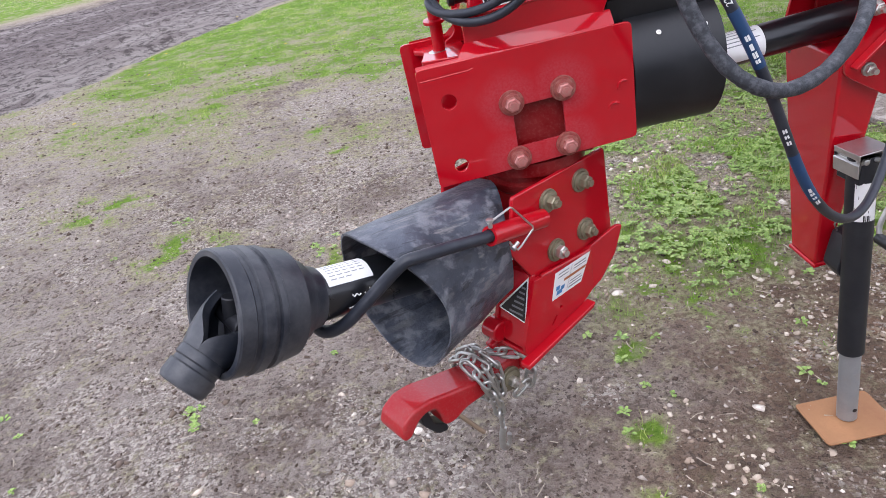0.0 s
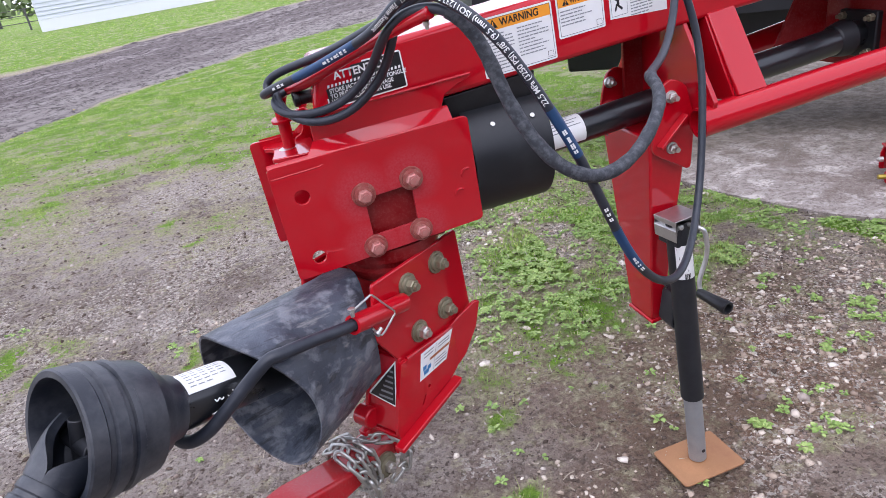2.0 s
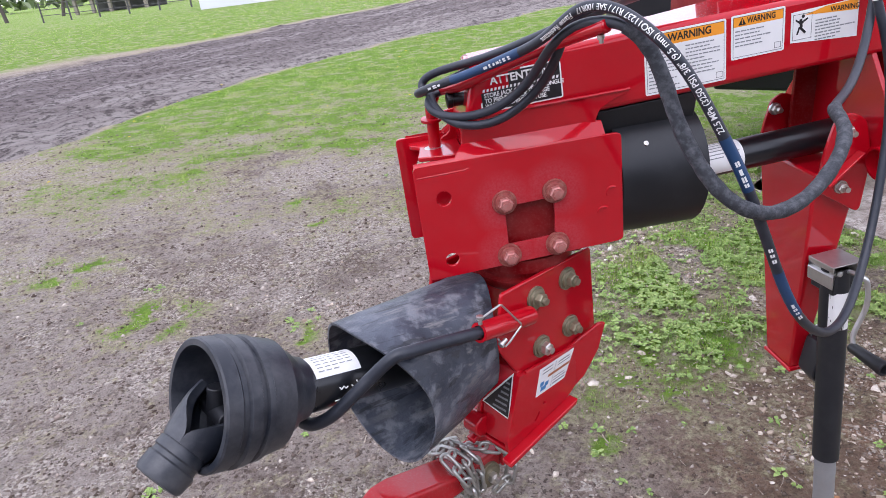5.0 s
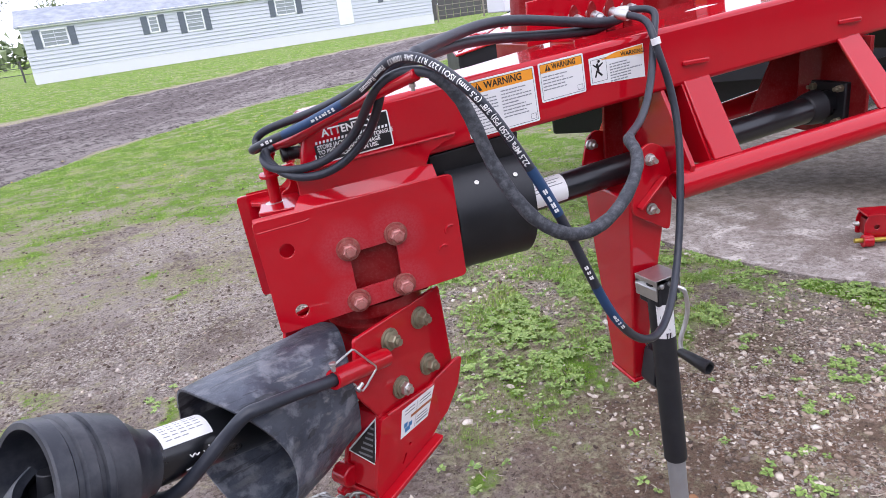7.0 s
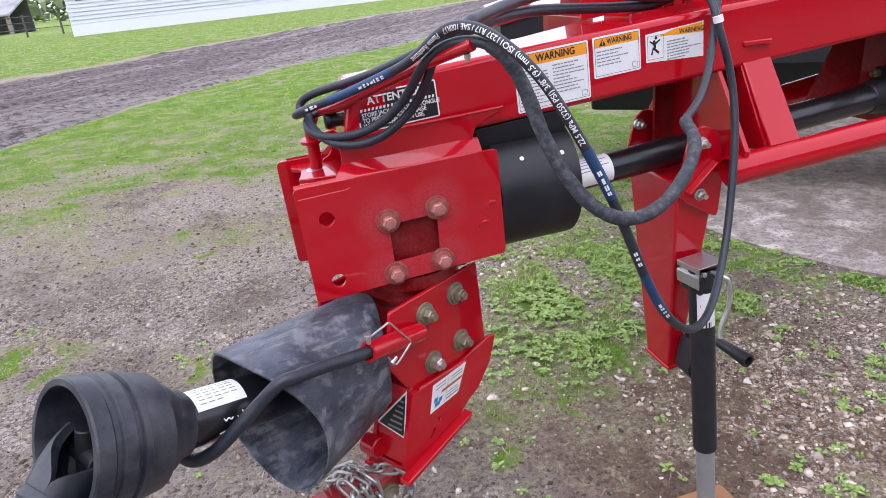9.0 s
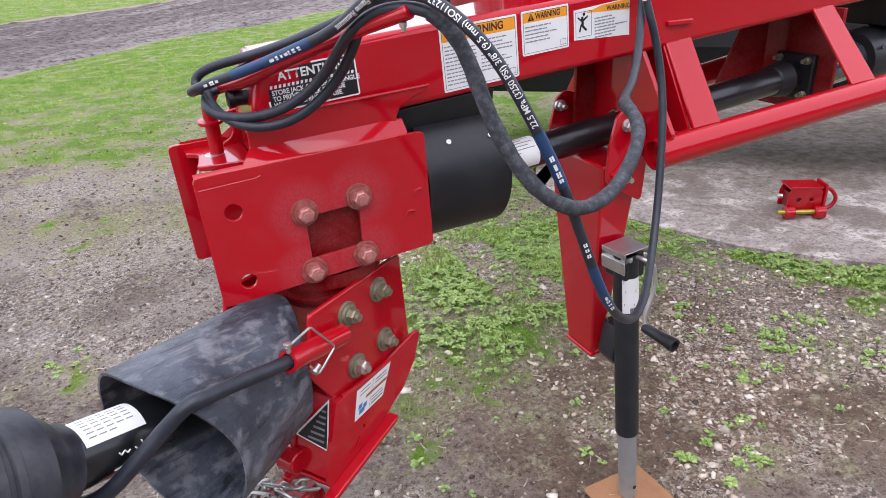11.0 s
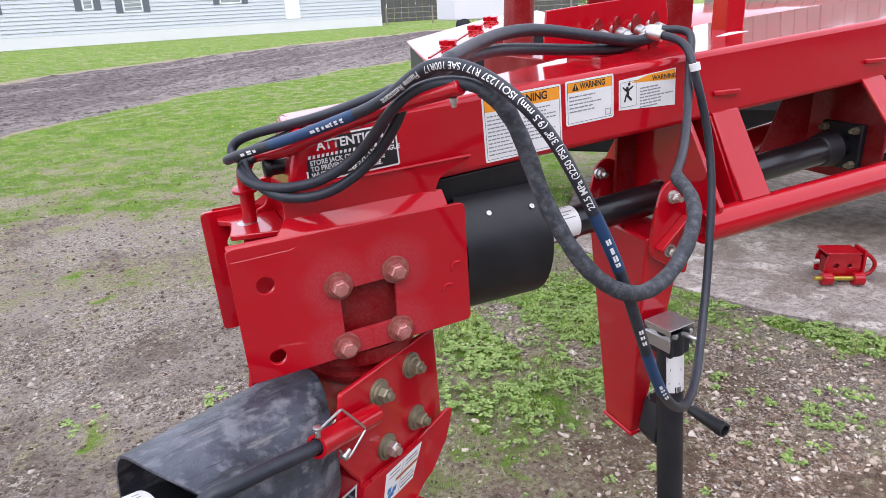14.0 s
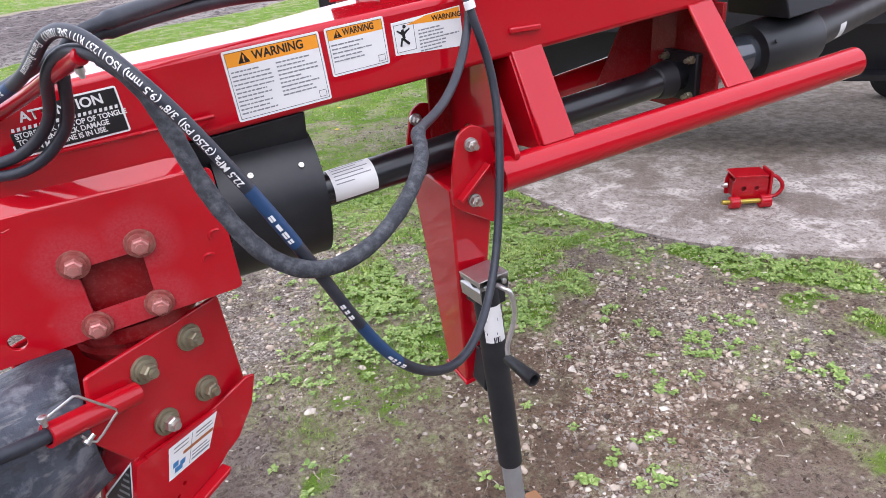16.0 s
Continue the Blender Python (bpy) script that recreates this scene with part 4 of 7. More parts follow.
# the universal joint in the cone's mouth
ux, uy, ud = frame_of(PAX)
bm = bmesh.new()
rod(bm, pp(0.63), pp(0.70), 0.034, 0.036, 24)
for k in (1, -1):
    o = pp(0.70) + ux * 0.03 * k
    hexa(bm, (o + uy * -0.022 + ux * -0.008, o + uy * 0.022 + ux * -0.008, o + uy * 0.022 + ux * 0.008, o + uy * -0.022 + ux * 0.008),
         (o + ud * 0.055 + uy * -0.018 + ux * (0.008 * k - 0.008), o + ud * 0.055 + uy * 0.018 + ux * (0.008 * k - 0.008), o + ud * 0.055 + uy * 0.018 + ux * (0.008 * k + 0.008), o + ud * 0.055 + uy * -0.018 + ux * (0.008 * k + 0.008)))
bmesh.ops.recalc_face_normals(bm, faces=bm.faces[:])
part("inner_yoke", bm, BLACK_PLASTIC, pto, bevel=0.004)
bm = bmesh.new()
jc = pp(0.755)
rod(bm, jc - ux * 0.045, jc + ux * 0.045, 0.016, seg=18)
rod(bm, jc - uy * 0.045, jc + uy * 0.045, 0.016, seg=18)
part("joint_cross", bm, DARK_METAL, pto, bevel=0.002)
OD = (PAX * 0.75 + Vector((-0.1, -0.25, -0.62))).normalized()
ox, oy, od = frame_of(OD, uy)
# the outer yoke: a forked sleeve with a window between its two arms
WN = Vector((0.12, -0.62, 0.72))
WN = (WN - od * WN.dot(od)).normalized()
WA = od.cross(WN).normalized()
bm = bmesh.new()
for k in (1, -1):
    outer, inner = [], []
    for i in range(13):
        f = i / 12
        half = radians(90 - 50 * smooth_step(f * 1.5 - 0.15))
        rad = 0.044 + 0.012 * math.sin(f * 2.2)
        at = jc + od * (0.075 - 0.098 * f)
        ro, ri = [], []
        for j in range(9):
            a = -half + 2 * half * j / 8
            d = WA * (k * math.cos(a)) + WN * math.sin(a)
            ro.append(bm.verts.new(at + d * rad))
            ri.append(bm.verts.new(at + d * (rad - 0.012 - 0.010 * (1 - f))))
        outer.append(ro)
        inner.append(ri)
    for i in range(12):
        for j in range(8):
            bm.faces.new((outer[i][j], outer[i][j + 1], outer[i + 1][j + 1], outer[i + 1][j]))
            bm.faces.new((inner[i][j], inner[i + 1][j], inner[i + 1][j + 1], inner[i][j + 1]))
        for j in (0, 8):
            bm.faces.new((outer[i][j], outer[i + 1][j], inner[i + 1][j], inner[i][j]))
    for i in (0, 12):
        for j in range(8):
            bm.faces.new((outer[i][j], inner[i][j], inner[i][j + 1], outer[i][j + 1]))
bmesh.ops.recalc_face_normals(bm, faces=bm.faces[:])
lathe(bm, jc + od * 0.06, od, [(0, 0.022), (0.004, 0.040), (0.022, 0.041)], 28)
part("outer_yoke", bm, CONE_PLASTIC, pto)
bm = bmesh.new()
lathe(bm, jc + od * 0.072, od, [(0, 0.040), (0.006, 0.044), (0.02, 0.044), (0.023, 0.041), (0.03, 0.041), (0.033, 0.0445), (0.058, 0.044), (0.066, 0.04), (0.068, 0.03), (0.066, 0.022), (0.03, 0.02)], 36)
part("locking_collar", bm, CONE_PLASTIC, pto)
# paper label round the tube
bm = bmesh.new()
tx, ty, td = frame_of(PAX)
lab = []
TUP = (Vector((0, 0, 1)) - PAX * PAX.z).normalized()
for s in (0.498, 0.592):
    lab.append([bm.verts.new(pp(s) + (SIDE * math.sin(a) + TUP * math.cos(a)) * 0.0505) for a in (radians(-40 + 92 * i / 14) for i in range(15))])
for i in range(14):
    bm.faces.new((lab[0][i], lab[0][i + 1], lab[1][i + 1], lab[1][i]))
plabel = part("paper_label", bm, PAPER, tube, "white paper label with grey print")
bm = bmesh.new()
for r in range(6):
    a0 = radians(-8 + 9 * r)
    for q in range(5 if r < 5 else 3):
        k0, k1 = 0.583 - 0.0155 * q, 0.583 - 0.0155 * q - 0.0115
        bm.faces.new([bm.verts.new(pp(k) + (SIDE * math.sin(w) + TUP * math.cos(w)) * 0.0509) for k, w in ((k0, a0), (k1, a0), (k1, a0 + 0.04), (k0, a0 + 0.04))])
part("print_bars", bm, INK_GREY, plabel, smooth=0)
# a white paint-pen scribble on the tube
bm = bmesh.new()
for k0, a0, k1, a1 in ((0.55, 80, 0.546, 86), (0.546, 86, 0.541, 80), (0.541, 80, 0.536, 86), (0.536, 86, 0.532, 82), (0.524, 82, 0.521, 86), (0.513, 74, 0.509, 86), (0.505, 76, 0.50, 84), (0.556, 112, 0.53, 108)):
    sweep(bm, [pp(k) + (SIDE * math.sin(radians(w)) + TUP * math.cos(radians(w))) * 0.0504 for k, w in ((k0, a0), (k1, a1))], 0.0013, 5)
part("pen_scribble", bm, PAPER, tube, "white pen scribble", smooth=0)

# ---- safety chain wound round the drawbar ----
chain = thing("safety_chain", hp(0.25, 0, 0.38), "galvanised steel chain wound round the drawbar", "chain")


def link_mesh(length=0.027, width=0.0115, r=0.0046):
    bm = bmesh.new()
    path = []
    n = 20
    for i in range(n):
        a = 2 * math.pi * i / n
        c, s = math.cos(a), math.sin(a)
        path.append(Vector((width * s, 0, (length - width) * (1 if c > 0 else -1) * min(1, abs(c) * 6) + width * c)))
    ringsv = []
    for i, p in enumerate(path):
        t = (path[(i + 1) % n] - path[i - 1]).normalized()
        x = Vector((0, 1, 0))
        y = t.cross(x)
        ringsv.append([bm.verts.new(p + (x * math.cos(b) + y * math.sin(b)) * r) for b in (2 * math.pi * k / 8 for k in range(8))])
    for i in range(n):
        a, b = ringsv[i], ringsv[(i + 1) % n]
        for k in range(8):
            bm.faces.new((a[k], a[(k + 1) % 8], b[(k + 1) % 8], b[k]))
    bmesh.ops.recalc_face_normals(bm, faces=bm.faces[:])
    me = bpy.data.meshes.new("chain_link")
    bm.to_mesh(me)
    bm.free()
    me.materials.append(CHAIN_STEEL)
    for p in me.polygons:
        p.use_smooth = True
    return me


LINK = link_mesh()


def lay_chain(points, pitch=0.036, roll0=0.0):
    path = spline(points, 24)
    dist, k, last = 0.0, 0, path[0]
    need = 0.0
    for p, q in zip(path, path[1:]):
        step = (q - p).length
        while need <= dist + step:
            t = (need - dist) / max(step, 1e-9)
            pos = p.lerp(q, t)
            d = (q - p).normalized()
            x, y, z = frame_of(d, SIDE)
            m = Matrix((x, y, z)).transposed().to_4x4()
            ob = new("chain_link", LINK)
            ob.parent = chain
            ob.matrix_parent_inverse = WORLD_OF[chain].inverted()
            ob.matrix_basis = Matrix.Translation(pos) @ m @ Matrix.Rotation(roll0 + radians(90 * k + 18 * math.sin(k * 1.7)), 4, "Z")
            k += 1
            need += pitch
        dist += step


def drawtop(s):
    return 0.455 + (0.25 * max(0.0, s - 0.24))


lay_chain([hp(0.185, 0.07, 0.375), hp(0.160, 0.075, 0.39), hp(0.152, 0.072, 0.43), hp(0.168, 0.066, 0.465), hp(0.20, 0.045, 0.482), hp(0.225, 0.0, 0.478), hp(0.235, -0.05, 0.46), hp(0.24, -0.055, 0.40), hp(0.242, 0.0, 0.386), hp(0.243, 0.05, 0.388), hp(0.243, 0.06, 0.43),
           hp(0.247, 0.04, 0.484), hp(0.265, -0.02, 0.492), hp(0.275, -0.055, 0.45), hp(0.275, -0.04, 0.388), hp(0.268, 0.045, 0.386), hp(0.266, 0.062, 0.43), hp(0.275, 0.045, 0.484), hp(0.285, 0.0, 0.494), hp(0.288, -0.05, 0.47)])
lay_chain([hp(0.30, 0.03, 0.487), hp(0.292, 0.058, 0.462), hp(0.272, 0.068, 0.41), hp(0.262, 0.066, 0.35), hp(0.258, 0.066, 0.295)], roll0=0.6)
bm = bmesh.new()
sweep(bm, spline([hp(0.258, 0.066, 0.295), hp(0.266, 0.066, 0.27), hp(0.266, 0.064, 0.235), hp(0.254, 0.062, 0.222), hp(0.243, 0.064, 0.235), hp(0.243, 0.066, 0.262)], 8), lambda t: 0.0085 if t < 0.7 else 0.006, 12)
part("chain_hook", bm, CHAIN_STEEL, chain)

# ---- parking jack ----
jack = thing("parking_jack", (1.19, 1.52, 0.0), "black tube jack with grey leg on a rusty foot plate", "jack")
JT, JB = Vector((1.124, 1.532, 0.815)), Vector((1.190, 1.521, 0.008))
jd = (JT - JB).normalized()


def jp(h):
    return JB + jd * (h / jd.z)


bm = bmesh.new()
slab(bm, rounded([(-0.105, -0.08), (0.105, -0.08), (0.105, 0.08), (-0.105, 0.08)], 0.012, 3), (1.192, 1.520, 0.006), (1, 0.03, 0), (-0.03, 1, 0), 0.007)
part("foot_plate", bm, RUST, jack, "rusty orange steel foot plate", bevel=0.002)
bm = bmesh.new()
rod(bm, jp(0.01), jp(0.32), 0.0255, seg=28)
leg = part("inner_leg", bm, JACK_GREY, jack)
bm = bmesh.new()
q = jp(0.05) + Vector((0, -0.0262, 0))
lathe(bm, q + Vector((0.004, 0, 0)), (0, -1, 0), [(0, 0.006), (0.0008, 0.006)], 12)
part("pin_hole", bm, DARK_METAL, leg)
bm = bmesh.new()
pipe(bm, jp(0.242), jp(0.80), 0.0315, 0.004, 32)
jtube = part("outer_tube", bm, JACK_BLACK, jack)
# gear head: bright folded cover on two black cheeks
bm = bmesh.new()
hm = Matrix.Translation((1.130, 1.541, 0.790)) @ Euler((0, radians(-2), radians(7))).to_matrix().to_4x4()
hx, hz = hm.to_3x3() @ Vector((1, 0, 0)), hm.to_3x3() @ Vector((0, 0, 1))
# the folded cover: flat top, sides pressed in to a groove and flared again below
side = [(0.041, 0.0315), (0.0395, 0.018), (0.034, 0.0135), (0.034, 0.010), (0.041, 0.006), (0.0385, -0.026)]
inner = [(u - 0.0025, v) for u, v in side[::-1][:-1]] + [(0.036, 0.0285)]
half = side + inner
slab(bm, half[::-1] + [(-u, v) for u, v in half], hm @ Vector((0, 0.038, 0)), hx, hz, 0.077)
part("gear_cover", bm, ZINC, jack, "bright zinc gear cover", bevel=0.0008)
bm = bmesh.new()
box(bm, (-0.0315, -0.036, -0.045), (0.0315, 0.034, 0.028), hm)
cheekj = part("gear_head", bm, JACK_BLACK, jack, bevel=0.003)
for x in (-0.022, 0.027):
    bm = bmesh.new()
    lathe(bm, hm @ Vector((x, -0.036, 0.012)), hm.to_3x3() @ Vector((0, -1, 0)), [(0, 0.007), (0.006, 0.0065), (0.008, 0.003)], 14)
    part("rivet", bm, ZINC, cheekj)
bm = bmesh.new()
sweep(bm, spline([Vector(q) for q in ((1.128, 1.585, 0.585), (1.105, 1.56, 0.625), (1.135, 1.535, 0.655), (1.142, 1.535, 0.60), (1.13, 1.55, 0.565))], 6), 0.0022, 8)
part("hairpin", bm, ZINC, jack)
bm = bmesh.new()
sweep(bm, spline([hm @ Vector((0.0, -0.03, 0.013)), hm @ Vector((0.006, -0.062, 0.012)), hm @ Vector((0.016, -0.078, -0.002)), hm @ Vector((0.018, -0.082, -0.06)), (1.138, 1.459, 0.665), (1.134, 1.450, 0.636)], 8), 0.006, 12)
crank = part("crank", bm, ZINC, jack)
bm = bmesh.new()
lathe(bm, (1.132, 1.455, 0.634), Vector((0.012, -0.09, -0.004)), [(0, 0.009), (0.004, 0.012), (0.07, 0.0155), (0.09, 0.0175), (0.096, 0.0165), (0.096, 0.012), (0.06, 0.010)], 24)
part("crank_grip", bm, BLACK_PLASTIC, crank)
bm = bmesh.new()
slab(bm, rounded([(1.115, 0.49), (1.155, 0.44), (1.185, 0.46), (1.17, 0.59), (1.13, 0.58)], 0.01, 2), (0, 1.605, 0), (1, 0, 0), (0, 0, 1), 0.06, [ring(1.14, 0.52, 0.006, 10)])
part("mount_bracket", bm, JACK_BLACK, jack, bevel=0.003)
bm = bmesh.new()
jx, jy, jdd = frame_of(jd)
lab = []
for h in (0.642, 0.740):
    lab.append([bm.verts.new(jp(h) + (Vector((math.sin(a), -math.cos(a), 0))) * 0.0319) for a in (radians(-55 + 95 * i / 10) for i in range(11))])
for i in range(10):
    bm.faces.new((lab[0][i], lab[0][i + 1], lab[1][i + 1], lab[1][i]))
jl = part("paper_label", bm, PAPER, jtube, "white label with black print", smooth=60)
bm = bmesh.new()
for h0, h1, a0, a1 in ((0.726, 0.738, -50, 36), (0.70, 0.708, -40, 10), (0.674, 0.677, -52, 36), (0.664, 0.670, -45, 0), (0.640, 0.658, -20, -14), (0.640, 0.658, -11, -8), (0.640, 0.658, -5, 2), (0.640, 0.658, 5, 8)):
    bm.faces.new([bm.verts.new(jp(h) + Vector((math.sin(radians(w)), -math.cos(radians(w)), 0)) * 0.0323) for h, w in ((h0, a0), (h0, a1), (h1, a1), (h1, a0))])
jack_print = part("small_print", bm, INK, jl, smooth=0)
jack_print["kind"] = "stuff"

# ---- hydraulic hoses ----
bm = bmesh.new()
sweep(bm, spline([(0.244, 1.692, 1.130), (0.245, 1.689, 1.20), (0.245, 1.683, 1.255), (0.252, 1.668, 1.281)], 6), 0.0135, 16)
rodp = part("hose_rod", bm, RED, mower, "red rod that carries the hoses")
bm = bmesh.new()
lathe(bm, (0.244, 1.690, 1.1515), (0, 0, 1), [(0, 0.024), (0.005, 0.0255), (0.009, 0.023), (0.011, 0.0137)], 24)
part("rod_washer", bm, ZINC, rodp)
bm = bmesh.new()
lathe(bm, (0.243, 1.686, 1.222), (-0.05, -0.1, 1), [(0, 0.0235), (0.006, 0.0235), (0.007, 0.0137)], 24)
part("rod_flange", bm, RED, rodp)
# notched bracket on the tongue's nose, and a black plug beside it
bm = bmesh.new()
slab(bm, rounded([(0.318, 1.13), (0.318, 1.238), (0.262, 1.226), (0.262, 1.216), (0.282, 1.207), (0.287, 1.190), (0.280, 1.176), (0.262, 1.168), (0.262, 1.13)], 0.006, 3), (0, 1.745, 0), (1, 0, 0), (0, 0, 1), 0.01)
part("nose_bracket", bm, RED, mower, bevel=0.002)
bm = bmesh.new()
lathe(bm, (0.270, 1.60, 1.277), (1, 0.02, 0.03), [(0, 0.012), (0.002, 0.0155), (0.012, 0.0155), (0.013, 0.0135), (0.04, 0.0135)], 20)
part("plug", bm, BLACK_PLASTIC, mower, "black plastic plug")
bm = bmesh.new()
hpth = [Vector(p) for p in ((0.250, 1.672, 1.278), (0.262, 1.64, 1.292), (0.302, 1.56, 1.312), (0.381, 1.46, 1.359), (0.44, 1.33, 1.403), (0.476, 1.225, 1.431))]
sweep(bm, spline(hpth, 6), lambda t: 0.0112 - 0.001 * t, 12)
holder = part("hose_holder", bm, RED, mower, bevel=0.003)
bm = bmesh.new()
lathe(bm, (0.470, 1.238, 1.417), (0.1, 0.1, -1), [(0, 0.0055), (0.006, 0.0055), (0.0065, 0.0035), (0.012, 0.0035)], 12)
part("holder_bolt", bm, NUT_STEEL, holder)


def eased(path, reach=4, times=2):
    """The line with its small wobbles taken out; its ends stay."""
    for _ in range(times):
        n = len(path)
        out = []
        for i in range(n):
            w = min(reach, i, n - 1 - i)
            out.append(sum((path[k] for k in range(i - w, i + w + 1)), Vector()) / (2 * w + 1))
        path = out
    return path


def hose(points, r, label, bands=()):
    path = eased(spline(points, 10))
    bm = bmesh.new()
    sweep(bm, path, r, 16)
    h = part("hydraulic_hose", bm, HOSE)
    tagged(h, label, "hose", "hydraulic hoses on the tongue")
    for f0, f1 in bands:
        n = len(path)
        sub = path[int(f0 * n):int(f1 * n)]
        bm = bmesh.new()
        sweep(bm, sub, (r if not callable(r) else r(0.5)) + 0.0004, 16, caps=False)
        part("blue_band", bm, HOSE_BLUE, h, "blue printed band")
    return h, path


def hose_print(h, path, r, f0, text, size, facing, flip=1):
    """Lettering laid along a hose on the side that faces a point."""
    lens = [0.0]
    for a, b in zip(path, path[1:]):
        lens.append(lens[-1] + (b - a).length)
    start = lens[int(f0 * 10)]
    cu = bpy.data.curves.new("hose_print", "FONT")
    cu.body, cu.size, cu.align_y = text, size, "CENTER"
    cu.offset = size * 0.015
    tmp = new("hose_print", cu)
    me = bpy.data.meshes.new_from_object(tmp.evaluated_get(bpy.context.evaluated_depsgraph_get()))
    bpy.data.objects.remove(tmp)
    bm = bmesh.new()
    bm.from_mesh(me)
    bpy.data.meshes.remove(me)
    for i in range(-6, 7):
        bmesh.ops.bisect_plane(bm, geom=bm.verts[:] + bm.edges[:] + bm.faces[:], plane_co=(0, i * 0.0012, 0), plane_no=(0, 1, 0))
    wrap(bm, path, lens, start, r, facing, flip)
    part("hose_lettering", bm, PAPER, h, "white printed lettering", smooth=0)


def hose_bars(h, path, r, f0, length, facing, seed):
    """Small unreadable white print on a blue band."""
    lens = [0.0]
    for a, b in zip(path, path[1:]):
        lens.append(lens[-1] + (b - a).length)
    rg = random.Random(seed)
    bm = bmesh.new()
    x = 0.0
    while x < length:
        w = rg.uniform(0.004, 0.011)
        for y0, y1 in ((-0.0032, -0.0005), (0.0002, 0.0030)) if rg.random() < 0.6 else ((-0.0022, 0.0022),):
            cols = [[bm.verts.new((x + w * u, y, 0)) for y in (y0, y1)] for u in (0, 0.5, 1)]
            for c0, c1 in zip(cols, cols[1:]):
                bm.faces.new((c0[0], c1[0], c1[1], c0[1]))
        x += w + rg.uniform(0.0015, 0.006)
    wrap(bm, path, lens, lens[int(f0 * (len(path) - 1))], r, facing, 1)
    ob = part("small_print", bm, PAPER, h, smooth=0)
    ob["kind"] = "stuff"


def wrap(bm, path, lens, start, r, facing, flip):
    """Lays a flat drawing round a hose."""
    facing = Vector(facing)
    for w in bm.verts:
        s = start + w.co.x
        i = max(0, min(len(lens) - 2, next((k for k in range(len(lens) - 1) if lens[k + 1] >= s), len(lens) - 2)))
        t = (s - lens[i]) / max(1e-6, lens[i + 1] - lens[i])
        d = (path[i + 1] - path[i]).normalized()
        p = path[i].lerp(path[i + 1], t)
        n = (facing - p)
        n = (n - d * n.dot(d)).normalized()
        side = n.cross(d)
        a = w.co.y * flip / r
        w.co = p + (n * math.cos(a) + side * math.sin(a)) * (r + 0.0007)


A = [(1.100, 1.630, 1.455), (1.130, 1.570, 1.440), (1.115, 1.521, 1.394), (1.148, 1.505, 1.285), (1.144, 1.472, 1.178), (1.126, 1.444, 1.083), (1.100, 1.412, 0.982), (1.057, 1.369, 0.889), (0.975, 1.290, 0.833), (0.889, 1.225, 0.842), (0.806, 1.175, 0.907), (0.745, 1.147, 0.993), (0.693, 1.132, 1.103), (0.650, 1.125, 1.197), (0.608, 1.127, 1.278), (0.554, 1.133, 1.373), (0.514, 1.158, 1.424), (0.485, 1.205, 1.453), (0.460, 1.250, 1.459), (0.437, 1.285, 1.446), (0.405, 1.340, 1.404), (0.357, 1.430, 1.370), (0.299, 1.520, 1.335), (0.240, 1.590, 1.309), (0.217, 1.630, 1.294), (0.222, 1.665, 1.286), (0.260, 1.665, 1.298), (0.340, 1.560, 1.346)]
B = [(1.120, 1.660, 1.460), (1.174, 1.600, 1.459), (1.148, 1.570, 1.412), (1.096, 1.504, 1.315), (0.995, 1.396, 1.250), (0.906, 1.315, 1.242), (0.896, 1.271, 1.231), (0.861, 1.211, 1.211), (0.813, 1.173, 1.177), (0.755, 1.142, 1.151), (0.691, 1.120, 1.145), (0.640, 1.113, 1.165), (0.606, 1.129, 1.195), (0.577, 1.149, 1.246), (0.558, 1.169, 1.299), (0.543, 1.183, 1.356), (0.521, 1.196, 1.408), (0.485, 1.215, 1.436), (0.452, 1.290, 1.430), (0.423, 1.345, 1.395), (0.411, 1.420, 1.339), (0.379, 1.460, 1.296), (0.336, 1.500, 1.266), (0.283, 1.530, 1.256), (0.243, 1.570, 1.261), (0.232, 1.600, 1.276), (0.250, 1.630, 1.290), (0.300, 1.620, 1.300)]
C = [(1.141, 1.66, 1.455), (1.10, 1.67, 1.436), (0.967, 1.66, 1.456), (0.807, 1.62, 1.479), (0.687, 1.55, 1.473), (0.569, 1.42, 1.46), (0.49, 1.32, 1.452), (0.455, 1.345, 1.43), (0.441, 1.36, 1.385), (0.43, 1.42, 1.328), (0.399, 1.455, 1.284), (0.354, 1.485, 1.25), (0.301, 1.515, 1.24), (0.262, 1.55, 1.251), (0.24, 1.60, 1.277), (0.25, 1.64, 1.30), (0.30, 1.64, 1.31)]
D = [(1.125, 1.68, 1.445), (1.061, 1.685, 1.424), (0.906, 1.675, 1.432), (0.742, 1.61, 1.446), (0.629, 1.51, 1.446), (0.534, 1.40, 1.443), (0.459, 1.34, 1.430), (0.399, 1.43, 1.395), (0.347, 1.53, 1.363), (0.286, 1.625, 1.338), (0.238, 1.665, 1.319), (0.226, 1.66, 1.295), (0.25, 1.63, 1.285)]
EYE_SIDE = (0.25, 0.3, 1.45)
BRAID = plain("woven_sleeve", (0.032, 0.036, 0.044), 0.7, 0, 0.6, 160, bump=0.6, bscale=420, dirt=(0.16, 0.165, 0.175), dirt_amount=0.55)
hA, pA = hose(A, 0.0084, "black hydraulic hose with white print hanging beside the tongue", bands=((0.385, 0.425), (0.478, 0.518), (0.76, 0.83)))
hose_print(hA, pA, 0.0084, 14.0, "22.5 MPa (3250 PSI) 3/8\" (9.5 mm) ISO11237 R17 / SAE 100R17   Flame Resistant", 0.0120, EYE_SIDE)
for i, (f, ln) in enumerate(((0.485, 0.045), (0.43, 0.03), (0.385, 0.04), (0.77, 0.07), (0.84, 0.04))):
    hose_bars(hA, pA, 0.0088, f, ln, EYE_SIDE, 60 + i)
